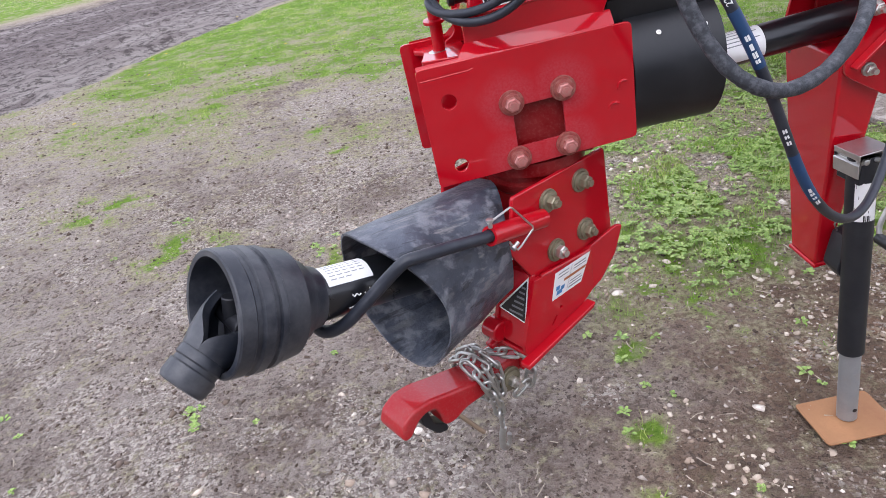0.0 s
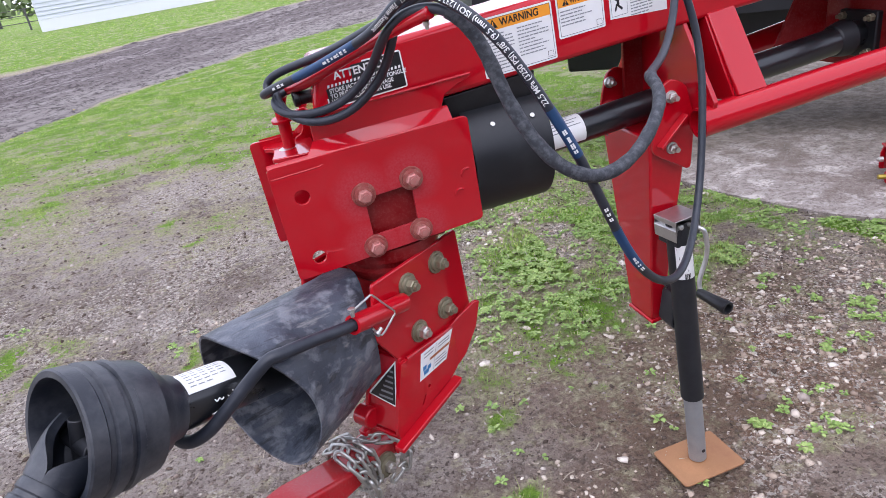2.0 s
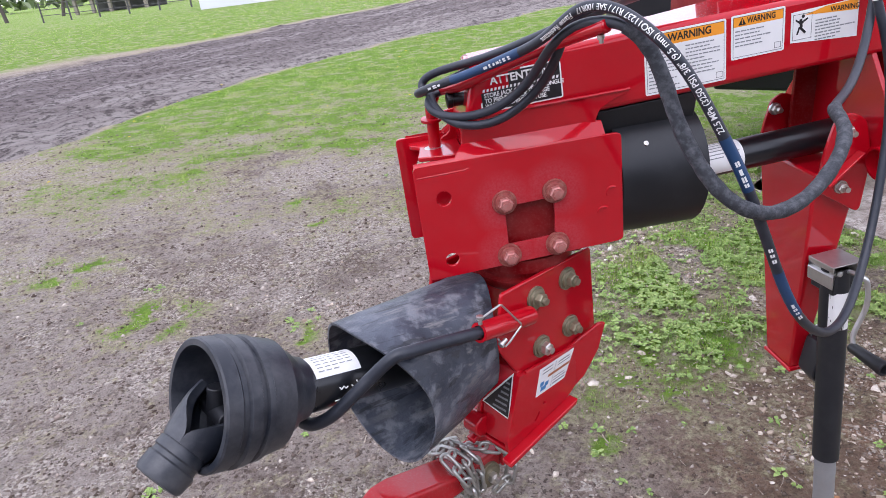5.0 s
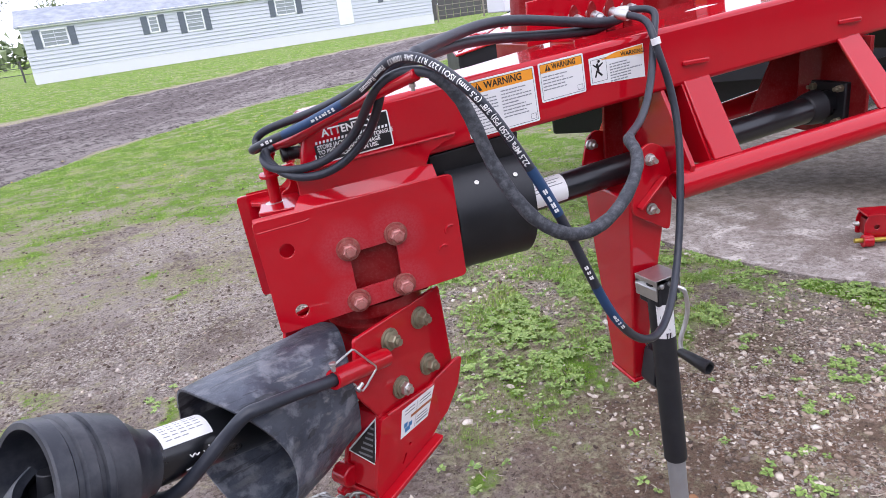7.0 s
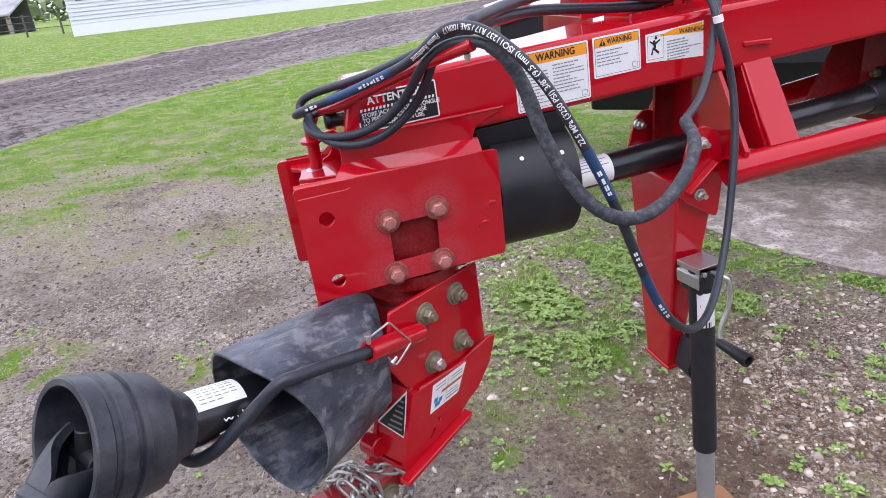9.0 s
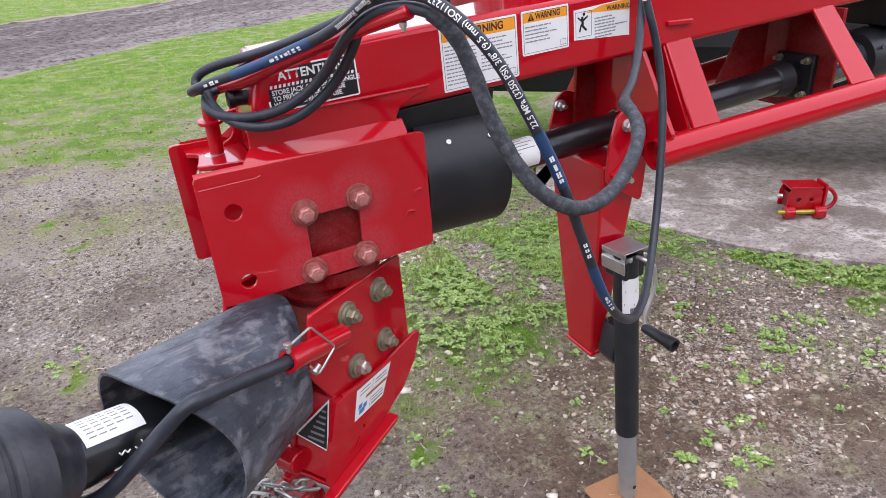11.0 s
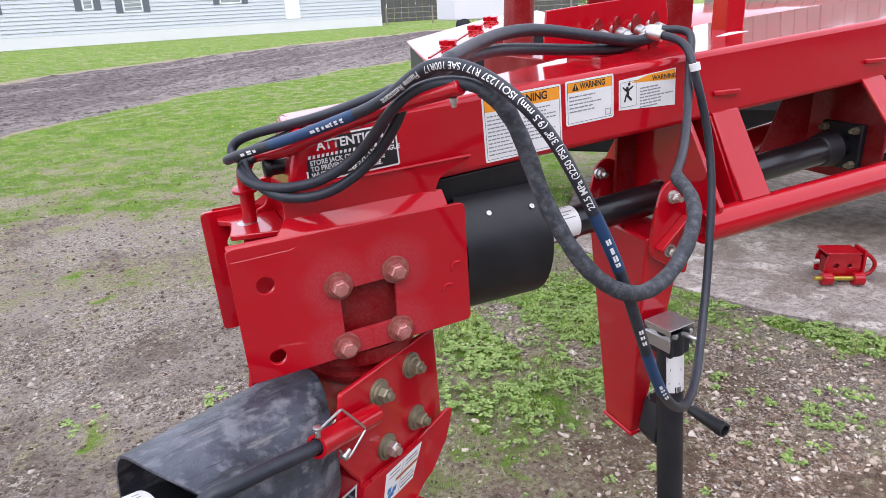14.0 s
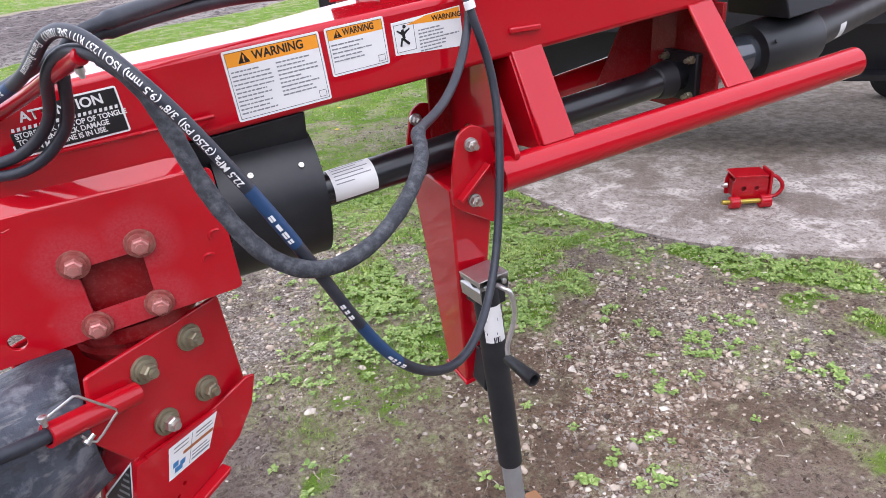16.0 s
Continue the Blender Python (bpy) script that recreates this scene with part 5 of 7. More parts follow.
hB, pB = hose(B, 0.0084, "black hydraulic hose hanging in a braided sleeve")
hC, pC = hose(C, lambda t: 0.0118 if t < 0.36 else 0.0084, "black hydraulic hose lying along the tongue top")
hD, pD = hose(D, lambda t: 0.0118 if t < 0.45 else 0.0084, "black hydraulic hose coiled over its holder")
bm = bmesh.new()
n = len(pB)
sweep(bm, pB[int(0.19 * n):int(0.62 * n)], lambda t: 0.0113 + 0.0004 * math.sin(t * 55) + 0.0003 * math.sin(t * 131), 18)
sleeveb = part("braided_sleeve", bm, BRAID, hB, "woven black sleeve")
for hh, pth in ((hC, C), (hD, D), (hA, A), (hB, B)):
    bm = bmesh.new()
    p0, p1 = Vector(pth[0]), Vector(pth[1])
    d = (p1 - p0).normalized()
    lathe(bm, p0 - d * 0.012, d, [(0, 0.009), (0.008, 0.0122), (0.022, 0.0125), (0.028, 0.0118), (0.034, 0.0118)], 18)
    part("crimp_fitting", bm, NUT_STEEL, hh)
bm = bmesh.new()
q = Vector((1.118, 1.52, 1.392))
rod(bm, q + Vector((-0.001, 0, 0.008)), q + Vector((0.002, -0.002, -0.006)), 0.0105, seg=16)
part("white_tape", bm, PAPER, hA)

# ---- coupler rack on top of the tongue ----
bm = bmesh.new()
slab(bm, [(0.935, 1.40), (1.275, 1.42), (1.275, 1.49), (1.262, 1.536), (0.94, 1.507)], (0, 1.80, 0), (1, 0, 0), (0, 0, 1), 0.008)
rack = part("coupler_rack", bm, RED, mower, bevel=0.002)
bm = bmesh.new()
slab(bm, rounded([(1.0, 1.395), (1.25, 1.412), (1.25, 1.428), (1.0, 1.411)], 0.003, 2), (0, 1.80, 0), (1, 0, 0), (0, 0, 1), 0.13)
part("rack_shelf", bm, RED, rack)
for i, x in enumerate((1.035, 1.085, 1.135, 1.185)):
    z = 1.455 + 0.06 * (x - 1.035)
    bm = bmesh.new()
    slab(bm, rounded([(x - 0.012, z - 0.05), (x + 0.012, z - 0.05), (x + 0.010, z + 0.02), (x, z + 0.035), (x - 0.010, z + 0.02)], 0.006, 3), (0, 1.735, 0), (1, 0, 0), (0, 0, 1), 0.008)
    part("coupler_tab", bm, RED_DARK, rack)
    bm = bmesh.new()
    lathe(bm, (x + 0.005, 1.715, z - 0.006), (0, 1, 0.25), [(-0.03, 0.0095), (-0.012, 0.0105), (-0.011, 0.0135), (0.012, 0.0135), (0.013, 0.011), (0.04, 0.011), (0.042, 0.008)], 18)
    part("coupler", bm, ZINC, rack)
# ---- ground ----


def smooth01(t):
    t = max(0.0, min(1.0, t))
    return t * t * (3 - 2 * t)


def land(x, y):
    """Height of the ground: level round the machine, rising gently to the house."""
    far = smooth01((y - 8) / 34)
    return far * (0.30 + 0.0105 * max(-30.0, min(30.0, x)))


NEAR_EDGE = [(-60, -14), (-14, 0.5), (-7, 5.0), (-3.9, 7.7), (-2.6, 11.0), (-0.4, 14.2), (3.9, 17.2), (9, 21), (20, 27), (60, 44)]
FAR_EDGE = [(-60, -2), (-20, 9), (-8.6, 17.6), (-5.2, 20.0), (-0.8, 24.4), (4.2, 28.2), (10, 31.5), (22, 37), (60, 53)]


def line_y(line, x):
    for (xa, ya), (xb, yb) in zip(line, line[1:]):
        if xa <= x <= xb:
            return ya + (yb - ya) * (x - xa) / (xb - xa)
    return line[0][1] if x < line[0][0] else line[-1][1]


def fbm(x, y, s, seed=0.0):
    return noise.fractal(Vector((x * s + seed, y * s - seed, seed * 1.7)), 1.0, 2.0, 4)


def mud_mask(x, y):
    w = 0.6 * fbm(x, y, 0.35, 3.1)
    a, b = y - line_y(NEAR_EDGE, x) + w, line_y(FAR_EDGE, x) - y + w
    return smooth01(0.5 + a / 0.9) * smooth01(0.5 + b / (1.2 + 3.0 * smooth01((-3.0 - x) / 5.0)))


def concrete_back(x):
    """Rear edge of the concrete pad."""
    return line_y([(2.4, 3.9), (2.6, 4.3), (3.4, 5.3), (5.0, 6.3), (8, 9.5), (40, 30)], x)


def on_concrete(x, y, m=0.0):
    return x > 2.4 and concrete_edge(x) - m < y < concrete_back(x) + m


def concrete_edge(x):
    """Front edge of the concrete pad, as y for a given x."""
    return line_y([(2.3, 4.6), (2.5, 3.72), (2.56, 3.25), (2.8, 2.64), (3.12, 2.22), (3.43, 1.98), (4.5, 1.35), (7, 0.2)], x)


TUFTS = [(0.66, 1.62, 0.06), (0.60, 1.38, 0.05), (2.24, 1.35, 0.08), (2.24, 1.21, 0.08), (2.88, 2.30, 0.16), (2.84, 1.92, 0.13), (2.95, 1.68, 0.14), (0.74, 1.98, 0.06), (0.8, 1.30, 0.05), (-1.15, 3.4, 0.25), (-0.4, 3.0, 0.12), (-1.9, 4.2, 0.3), (-0.50, 4.95, 0.16), (0.62, 5.4, 0.3), (-0.39, 4.5, 0.08), (2.35, 3.0, 0.2), (1.9, 3.1, 0.25)]


def grass_mask(x, y):
    """1 where turf grows, 0 on bare gravel."""
    w = 0.5 * fbm(x, y, 0.8, 1.3) + 0.22 * fbm(x, y, 3.0, 5.2)
    # far turf beyond the bare yard
    edge = line_y([(-8, 7.5), (-4, 7.3), (-2.2, 6.5), (-0.7, 6.1), (0.0, 5.7), (0.6, 4.4), (1.2, 3.5), (2.0, 3.45), (3, 4.2), (8, 5)], x)
    g = smooth01(0.46 + (y - edge + w * 4.2) / 4.6)
    thin = smooth01((13.0 - y) / 6.0)
    g *= 1.0 - thin * 0.42 * smooth01(0.42 - 1.9 * fbm(x, 1.6 * y, 0.9, 3.7)) - 0.25 * thin * smooth01(0.3 - 2.0 * fbm(x, y, 3.1, 6.1))
    # patchy weeds under the tongue, thinning out towards the jack
    dx, dy = (x - 1.85) / 1.15, (y - 2.95) / 1.0
    p = smooth01(1.0 - math.hypot(dx, dy)) * smooth01(0.45 + 1.6 * fbm(x, y, 2.6, 8.4)) * 1.9
    if x < 1.75:
        p *= 0.12 + 0.88 * smooth01((y - 2.2) / 0.3)
    q = 0.0
    if 2.3 < x < 5:
        d = concrete_edge(x) - y
        q = 1.25 * smooth01(1.2 - abs(d - 0.24) / 0.26) * smooth01(0.55 + 1.8 * fbm(x, y, 2.2, 2.4))
    t = (0.35 if x > 0.5 else 0.16) * smooth01(1.4 * fbm(x, y, 1.7, 12.0) - 0.25)
    if x < 1.2:
        t = max(t, 0.5 * smooth01((y - 3.6) / 2.6) * smooth01(0.25 + 1.5 * fbm(x, y, 2.1, 6.6)))
    for tx, ty, tr in TUFTS:
        if abs(x - tx) < 2 * tr and abs(y - ty) < 2 * tr:
            t = max(t, 1.25 * math.exp(-((x - tx) ** 2 + (y - ty) ** 2) / (tr * tr)) * smooth01(0.6 + 1.4 * fbm(x, y, 6.0, 1.1)))
    p = max(p, t)
    return min(1.0, max(g, 0.95 * p, 0.95 * q)) * (1 - mud_mask(x, y))


def gravel_mask(x, y):
    """1 where pale stones lie thick, 0 on trodden or wet earth."""
    k = 0.08 + 1.6 * fbm(x, y, 1.3, 7.7) + 0.9 * fbm(x, y, 4.2, 3.3)
    k += 0.75 * math.exp(-((x - 2.1) / 0.7) ** 2 - ((y - 2.1) / 0.6) ** 2)
    k += 0.5 * math.exp(-((x - 1.0) / 0.35) ** 2 - ((y - 2.6) / 0.5) ** 2)
    k -= 0.6 * math.exp(-((x - 0.95) / 0.35) ** 2 - ((y - 1.9) / 0.4) ** 2)
    return smooth01(0.2 + k)


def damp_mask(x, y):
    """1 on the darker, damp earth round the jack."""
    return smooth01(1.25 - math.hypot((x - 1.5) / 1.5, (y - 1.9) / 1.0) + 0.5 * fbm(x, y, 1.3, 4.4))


def dry_mask(x, y):
    """1 on the pale dried crust of the open yard."""
    return smooth01(0.5 + (-1.1 - x + 0.35 * (y - 3.5)) / 2.4 + 1.2 * fbm(x, y, 0.7, 9.1))


def axis(parts):
    out = []
    for a, b, n in parts:
        out += [a + (b - a) * i / n for i in range(n)]
    return out + [parts[-1][1]]


GRID = {}


def sample(key, x, y):
    """Bilinear look-up of a ground value at arrays of places."""
    gx, gy, g = GRID["xs"], GRID["ys"], GRID[key]
    i = np.clip(np.searchsorted(gx, x) - 1, 0, len(gx) - 2)
    j = np.clip(np.searchsorted(gy, y) - 1, 0, len(gy) - 2)
    u, v = (x - gx[i]) / (gx[i + 1] - gx[i]), (y - gy[j]) / (gy[j + 1] - gy[j])
    return (g[j, i] * (1 - u) + g[j, i + 1] * u) * (1 - v) + (g[j + 1, i] * (1 - u) + g[j + 1, i + 1] * u) * v


def mesh_of(name, verts, tris):
    """A mesh from arrays of places and triangles."""
    me = bpy.data.meshes.new(name)
    me.vertices.add(len(verts))
    me.vertices.foreach_set("co", verts.astype(np.float32).ravel())
    me.loops.add(len(tris) * 3)
    me.loops.foreach_set("vertex_index", tris.astype(np.int32).ravel())
    me.polygons.add(len(tris))
    me.polygons.foreach_set("loop_start", np.arange(0, len(tris) * 3, 3, dtype=np.int32))
    me.update(calc_edges=True)
    return me


def ground_sheet():
    xs = axis([(-900, -120, 10), (-120, -25, 20), (-25, -6, 40), (-6, -1.5, 70), (-1.5, 4, 200), (4, 12, 60), (12, 40, 40), (40, 120, 16), (120, 900, 10)])
    ys = axis([(-600, -40, 8), (-40, -4, 14), (-4, 0, 30), (0, 5, 180), (5, 12, 120), (12, 45, 130), (45, 120, 30), (120, 900, 16)])
    nx, ny = len(xs), len(ys)
    verts, masks = [], ([], [], [], [], [], [])
    GRID["xs"], GRID["ys"] = np.array(xs), np.array(ys)
    for y in ys:
        for x in xs:
            g, m, s, dm, dr = grass_mask(x, y), mud_mask(x, y), gravel_mask(x, y), damp_mask(x, y), dry_mask(x, y)
            lane = smooth01(1.35 - 2.6 * (y - line_y(NEAR_EDGE, x)) / (line_y(FAR_EDGE, x) - line_y(NEAR_EDGE, x)) + 0.35 * fbm(x, y, 0.25, 7.0)) if m > 0.02 else 0.0
            z = land(x, y)
            if -6 < x < 6 and -2 < y < 9:
                z += 0.012 * fbm(x, y, 1.1, 2.0) + 0.005 * fbm(x, y, 6.0, 9.0)
                z -= 0.012 * math.exp(-((x - 1.2) ** 2 + (y - 1.54) ** 2) / 0.05)
            if m > 0.05:
                across = 0.62 * x - 0.78 * y
                z += m * (0.05 * math.sin(across * 5.2 + 1.5 * fbm(x, y, 0.3)) * 0.6 + 0.06 * fbm(x, y, 1.6, 4.0)) - 0.05 * m
            if on_concrete(x, y, 0.03):
                z = min(z, 0.0) - 0.02
            verts.append((x, y, z))
            for lst, v in zip(masks, (g, m, s, dm, dr, lane)):
                lst.append(v)
    GRID["z"] = np.array([w[2] for w in verts]).reshape(ny, nx)
    for key, lst in zip(("turf", "mud", "gravel", "damp", "dry", "lane"), masks):
        GRID[key] = np.array(lst).reshape(ny, nx)
    faces = [(j * nx + i, j * nx + i + 1, (j + 1) * nx + i + 1, (j + 1) * nx + i) for j in range(ny - 1) for i in range(nx - 1)]
    me = bpy.data.meshes.new("ground")
    me.from_pydata(verts, [], faces)
    for name, vals in zip(("turf", "mud", "gravel", "damp", "dry", "lane"), masks):
        at = me.attributes.new(name, "FLOAT", "POINT")
        at.data.foreach_set("value", vals)
    for p in me.polygons:
        p.use_smooth = True
    ob = new("ground", me)
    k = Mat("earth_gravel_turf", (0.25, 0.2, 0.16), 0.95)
    k.b.inputs["Specular IOR Level"].default_value = 0.15
    big, mid, fine, grit = k.noise(0.9, 5), k.noise(5, 6, 0.65), k.noise(48, 5, 0.7), k.noise(170, 3)
    patch, clod = k.noise(2.2, 6, 0.62), k.noise(26, 6, 0.72)
    vor = k.node("ShaderNodeTexVoronoi", Scale=70.0)
    warp = k.node("ShaderNodeVectorMath")
    warp.operation = "ADD"
    wn3 = k.node("ShaderNodeTexNoise", Scale=60.0, Detail=3.0)
    k.link(k.geo.outputs["Position"], wn3.inputs["Vector"])
    sc3 = k.node("ShaderNodeVectorMath")
    sc3.operation = "SCALE"
    sc3.inputs["Scale"].default_value = 0.012
    k.link(wn3.outputs["Color"], sc3.inputs[0])
    k.link(k.geo.outputs["Position"], warp.inputs[0])
    k.link(sc3.outputs["Vector"], warp.inputs[1])
    k.link(warp.outputs["Vector"], vor.inputs["Vector"])
    # dry crust, brown earth and dark damp earth in irregular patches
    earth = k.mix(k.ramp(mid, [(0.36, 0.0), (0.64, 1.0)]), (0.30, 0.243, 0.205), (0.425, 0.36, 0.312))
    earth = k.mix(k.ramp(patch, [(0.50, 0.0), (0.60, 0.7)]), earth, (0.505, 0.435, 0.38))
    earth = k.mix(k.math("MULTIPLY", k.ramp(patch, [(0.38, 1.0), (0.46, 0.0)]), 0.75), earth, (0.225, 0.178, 0.152))
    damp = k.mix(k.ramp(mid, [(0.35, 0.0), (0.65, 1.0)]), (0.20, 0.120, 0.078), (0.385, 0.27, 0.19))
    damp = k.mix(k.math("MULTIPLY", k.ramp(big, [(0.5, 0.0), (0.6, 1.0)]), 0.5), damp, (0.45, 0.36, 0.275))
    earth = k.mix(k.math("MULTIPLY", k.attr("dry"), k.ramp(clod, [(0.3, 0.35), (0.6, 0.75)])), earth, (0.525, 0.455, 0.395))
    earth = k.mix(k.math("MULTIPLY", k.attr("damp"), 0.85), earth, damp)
    # clod relief painted into the colour: shaded gaps dark, lit tops pale
    earth = k.mix(k.math("MULTIPLY", k.ramp(clod, [(0.38, 1.0), (0.45, 0.0)]), 0.55), earth, (0.13, 0.098, 0.08))
    earth = k.mix(k.math("MULTIPLY", k.ramp(clod, [(0.54, 0.0), (0.62, 1.0)]), 0.4), earth, (0.60, 0.52, 0.45))
    chips = k.mix(k.ramp(vor.outputs["Color"], [(0.15, 0.0), (0.9, 1.0)]), (0.20, 0.15, 0.125), (0.74, 0.66, 0.58))
    gfac = k.math("MULTIPLY", k.ramp(k.attr("gravel"), [(0.15, 0.3), (0.7, 0.95)]), k.ramp(fine, [(0.42, 0.0), (0.54, 1.0)]))
    earth = k.mix(gfac, earth, chips)
    earth = k.mix(k.math("MULTIPLY", k.ramp(grit, [(0.55, 0.0), (0.66, 1.0)]), 0.5), earth, (0.12, 0.085, 0.062))
    # broad wet and dry patches
    wide = k.noise(1.15, 5, 0.6)
    earth = k.mix(k.math("MULTIPLY", k.ramp(wide, [(0.41, 1.0), (0.47, 0.0)]), k.ramp(clod, [(0.4, 0.7), (0.58, 0.25)])), earth, (0.175, 0.125, 0.098))
    earth = k.mix(k.math("MULTIPLY", k.ramp(wide, [(0.53, 0.0), (0.64, 1.0)]), 0.35), earth, (0.56, 0.485, 0.43))
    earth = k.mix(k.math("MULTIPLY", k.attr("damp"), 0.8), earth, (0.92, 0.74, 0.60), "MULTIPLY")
    # shade of small hollows between clods painted as dark specks, and pale grit
    speck, chip = k.noise(62, 2, 0.5), k.noise(95, 2, 0.5)
    near_speck = k.ramp(k.noise(7, 4, 0.6), [(0.40, 0.35), (0.60, 1.0)])
    earth = k.mix(k.math("MULTIPLY", k.ramp(speck, [(0.575, 0.0), (0.615, 0.85)]), near_speck), earth, (0.085, 0.062, 0.05))
    stony = k.ramp(k.math("ADD", k.attr("gravel"), k.math("MULTIPLY", k.math("SUBTRACT", k.noise(6, 4, 0.6), 0.5), 1.6)), [(0.25, 0.08), (0.75, 1.0)])
    earth = k.mix(k.math("MULTIPLY", k.ramp(chip, [(0.60, 0.0), (0.63, 0.9)]), stony), earth, (0.74, 0.67, 0.59))
    hollow, grain = k.noise(27, 2, 0.55), k.noise(38, 2, 0.55)
    earth = k.mix(k.ramp(hollow, [(0.60, 0.0), (0.65, 0.6)]), earth, (0.12, 0.09, 0.07))
    earth = k.mix(k.math("MULTIPLY", k.ramp(grain, [(0.60, 0.0), (0.63, 0.8)]), stony), earth, (0.74, 0.68, 0.59))
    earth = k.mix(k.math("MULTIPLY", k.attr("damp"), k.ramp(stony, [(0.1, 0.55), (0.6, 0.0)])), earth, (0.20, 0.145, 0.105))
    # moss and seedlings staining the bare earth
    moss = k.noise(3.4, 6, 0.7)
    earth = k.mix(k.math("MULTIPLY", k.ramp(moss, [(0.53, 0.0), (0.64, 1.0)]), k.ramp(fine, [(0.46, 0.0), (0.64, 0.25)])), earth, (0.30, 0.29, 0.12))
    mudc = k.mix(k.ramp(mid, [(0.3, 0.0), (0.7, 1.0)]), (0.155, 0.125, 0.122), (0.275, 0.235, 0.222))
    wav = k.node("ShaderNodeTexNoise", Scale=1.0, Detail=8.0, Roughness=0.72)
    mp = k.node("ShaderNodeMapping")
    mp.inputs["Rotation"].default_value = (0, 0, radians(-43))
    stretch = k.node("ShaderNodeMapping")
    stretch.inputs["Scale"].default_value = (0.14, 2.6, 1)
    k.link(k.geo.outputs["Position"], mp.inputs["Vector"])
    k.link(mp.outputs["Vector"], stretch.inputs["Vector"])
    k.link(stretch.outputs["Vector"], wav.inputs["Vector"])
    mudc = k.mix(k.ramp(wav.outputs["Fac"], [(0.50, 0.0), (0.60, 0.75)]), mudc, (0.45, 0.40, 0.375))
    mudc = k.mix(k.math("MULTIPLY", k.attr("lane"), k.ramp(wav.outputs["Fac"], [(0.40, 0.15), (0.52, 0.9)])), mudc, (0.40, 0.355, 0.325))
    rough_mud = k.noise(7.5, 7, 0.82)
    mudc = k.mix(k.math("MULTIPLY", k.ramp(rough_mud, [(0.43, 1.0), (0.50, 0.0)]), 0.8), mudc, (0.065, 0.052, 0.05))
    verge = k.mix(k.ramp(clod, [(0.35, 0.0), (0.65, 1.0)]), (0.36, 0.29, 0.21), (0.62, 0.53, 0.40))
    mudc = k.mix(k.ramp(k.math("ADD", k.attr("mud"), k.math("MULTIPLY", k.math("SUBTRACT", patch, 0.5), 0.5)), [(0.55, 0.9), (0.9, 0.0)]), mudc, verge)
    # turf in tufts, with yellow, fresh and strawy patches
    tuft = k.noise(11, 5, 0.65)
    turf = k.mix(k.ramp(fine, [(0.3, 0.0), (0.7, 1.0)]), (0.11, 0.23, 0.022), (0.27, 0.45, 0.05))
    turf = k.mix(k.math("MULTIPLY", k.ramp(tuft, [(0.40, 1.0), (0.50, 0.0)]), 0.7), turf, (0.12, 0.20, 0.03))
    turf = k.mix(k.math("MULTIPLY", k.ramp(patch, [(0.54, 0.0), (0.68, 1.0)]), 0.45), turf, (0.42, 0.46, 0.13))
    turf = k.mix(k.math("MULTIPLY", k.ramp(moss, [(0.42, 1.0), (0.50, 0.0)]), 0.65), turf, (0.50, 0.44, 0.30))
    shift = k.math("ADD", k.math("MULTIPLY", k.math("SUBTRACT", tuft, 0.5), 1.6), k.math("MULTIPLY", k.math("SUBTRACT", fine, 0.5), 0.8))
    tf = k.ramp(k.math("ADD", k.attr("turf"), shift), [(0.40, 0.0), (0.72, 0.95)])
    straw = k.ramp(k.math("ADD", k.attr("turf"), shift), [(0.05, 0.0), (0.36, 0.75)])
    c = k.mix(straw, earth, k.mix(k.ramp(fine, [(0.38, 0.0), (0.62, 1.0)]), (0.25, 0.215, 0.12), (0.62, 0.56, 0.36)))
    c = k.mix(tf, c, turf)
    c = k.mix(k.ramp(k.attr("mud"), [(0.1, 0.0), (0.4, 1.0)]), c, mudc)
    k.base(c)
    k.bump(k.math("ADD", k.math("MULTIPLY", fine, 1.0), k.math("ADD", k.math("MULTIPLY", grit, 0.35), k.math("MULTIPLY", clod, 1.4))), 1.0, 0.04)
    me.materials.append(k.m)
    return tagged(ob, "trodden earth and gravel yard with patchy grass", "ground", kind="structure")


ground_sheet()

# concrete pad
CONC = Mat("worn_concrete", (0.42, 0.39, 0.36), 0.9)
CONC.b.inputs["Specular IOR Level"].default_value = 0.2
n1, n2, n3 = CONC.noise(2.0, 6, 0.62), CONC.noise(14, 6, 0.7), CONC.noise(160, 3)
blot, dk = CONC.noise(4.5, 6, 0.6), CONC.noise(42, 5, 0.72)
cc = CONC.mix(CONC.ramp(n2, [(0.35, 0.0), (0.65, 1.0)]), (0.30, 0.255, 0.22), (0.47, 0.415, 0.37))
cc = CONC.mix(CONC.ramp(blot, [(0.52, 0.0), (0.58, 0.85)]), cc, (0.66, 0.60, 0.54))
cc = CONC.mix(CONC.ramp(n1, [(0.42, 0.85), (0.50, 0.0)]), cc, (0.21, 0.165, 0.135))
cc = CONC.mix(CONC.math("MULTIPLY", CONC.ramp(dk, [(0.50, 0.0), (0.58, 1.0)]), 0.7), cc, (0.165, 0.128, 0.105))
cc = CONC.mix(CONC.math("MULTIPLY", CONC.ramp(n3, [(0.56, 0.0), (0.7, 1.0)]), 0.5), cc, (0.72, 0.69, 0.64))
# the machine's shade painted into the far side of the pad, edge broken by noise
px = CONC.node("ShaderNodeSeparateXYZ")
CONC.link(CONC.geo.outputs["Position"], px.inputs[0])
away = CONC.math("ADD", CONC.math("MULTIPLY", px.outputs[0], 0.6), CONC.math("MULTIPLY", px.outputs[1], 0.8))
painted_shade = CONC.ramp(CONC.math("MULTIPLY", CONC.math("ADD", away, CONC.math("MULTIPLY", CONC.noise(1.3, 5, 0.6), 2.4)), 0.1), [(0.565, 0.0), (0.63, 0.8)])
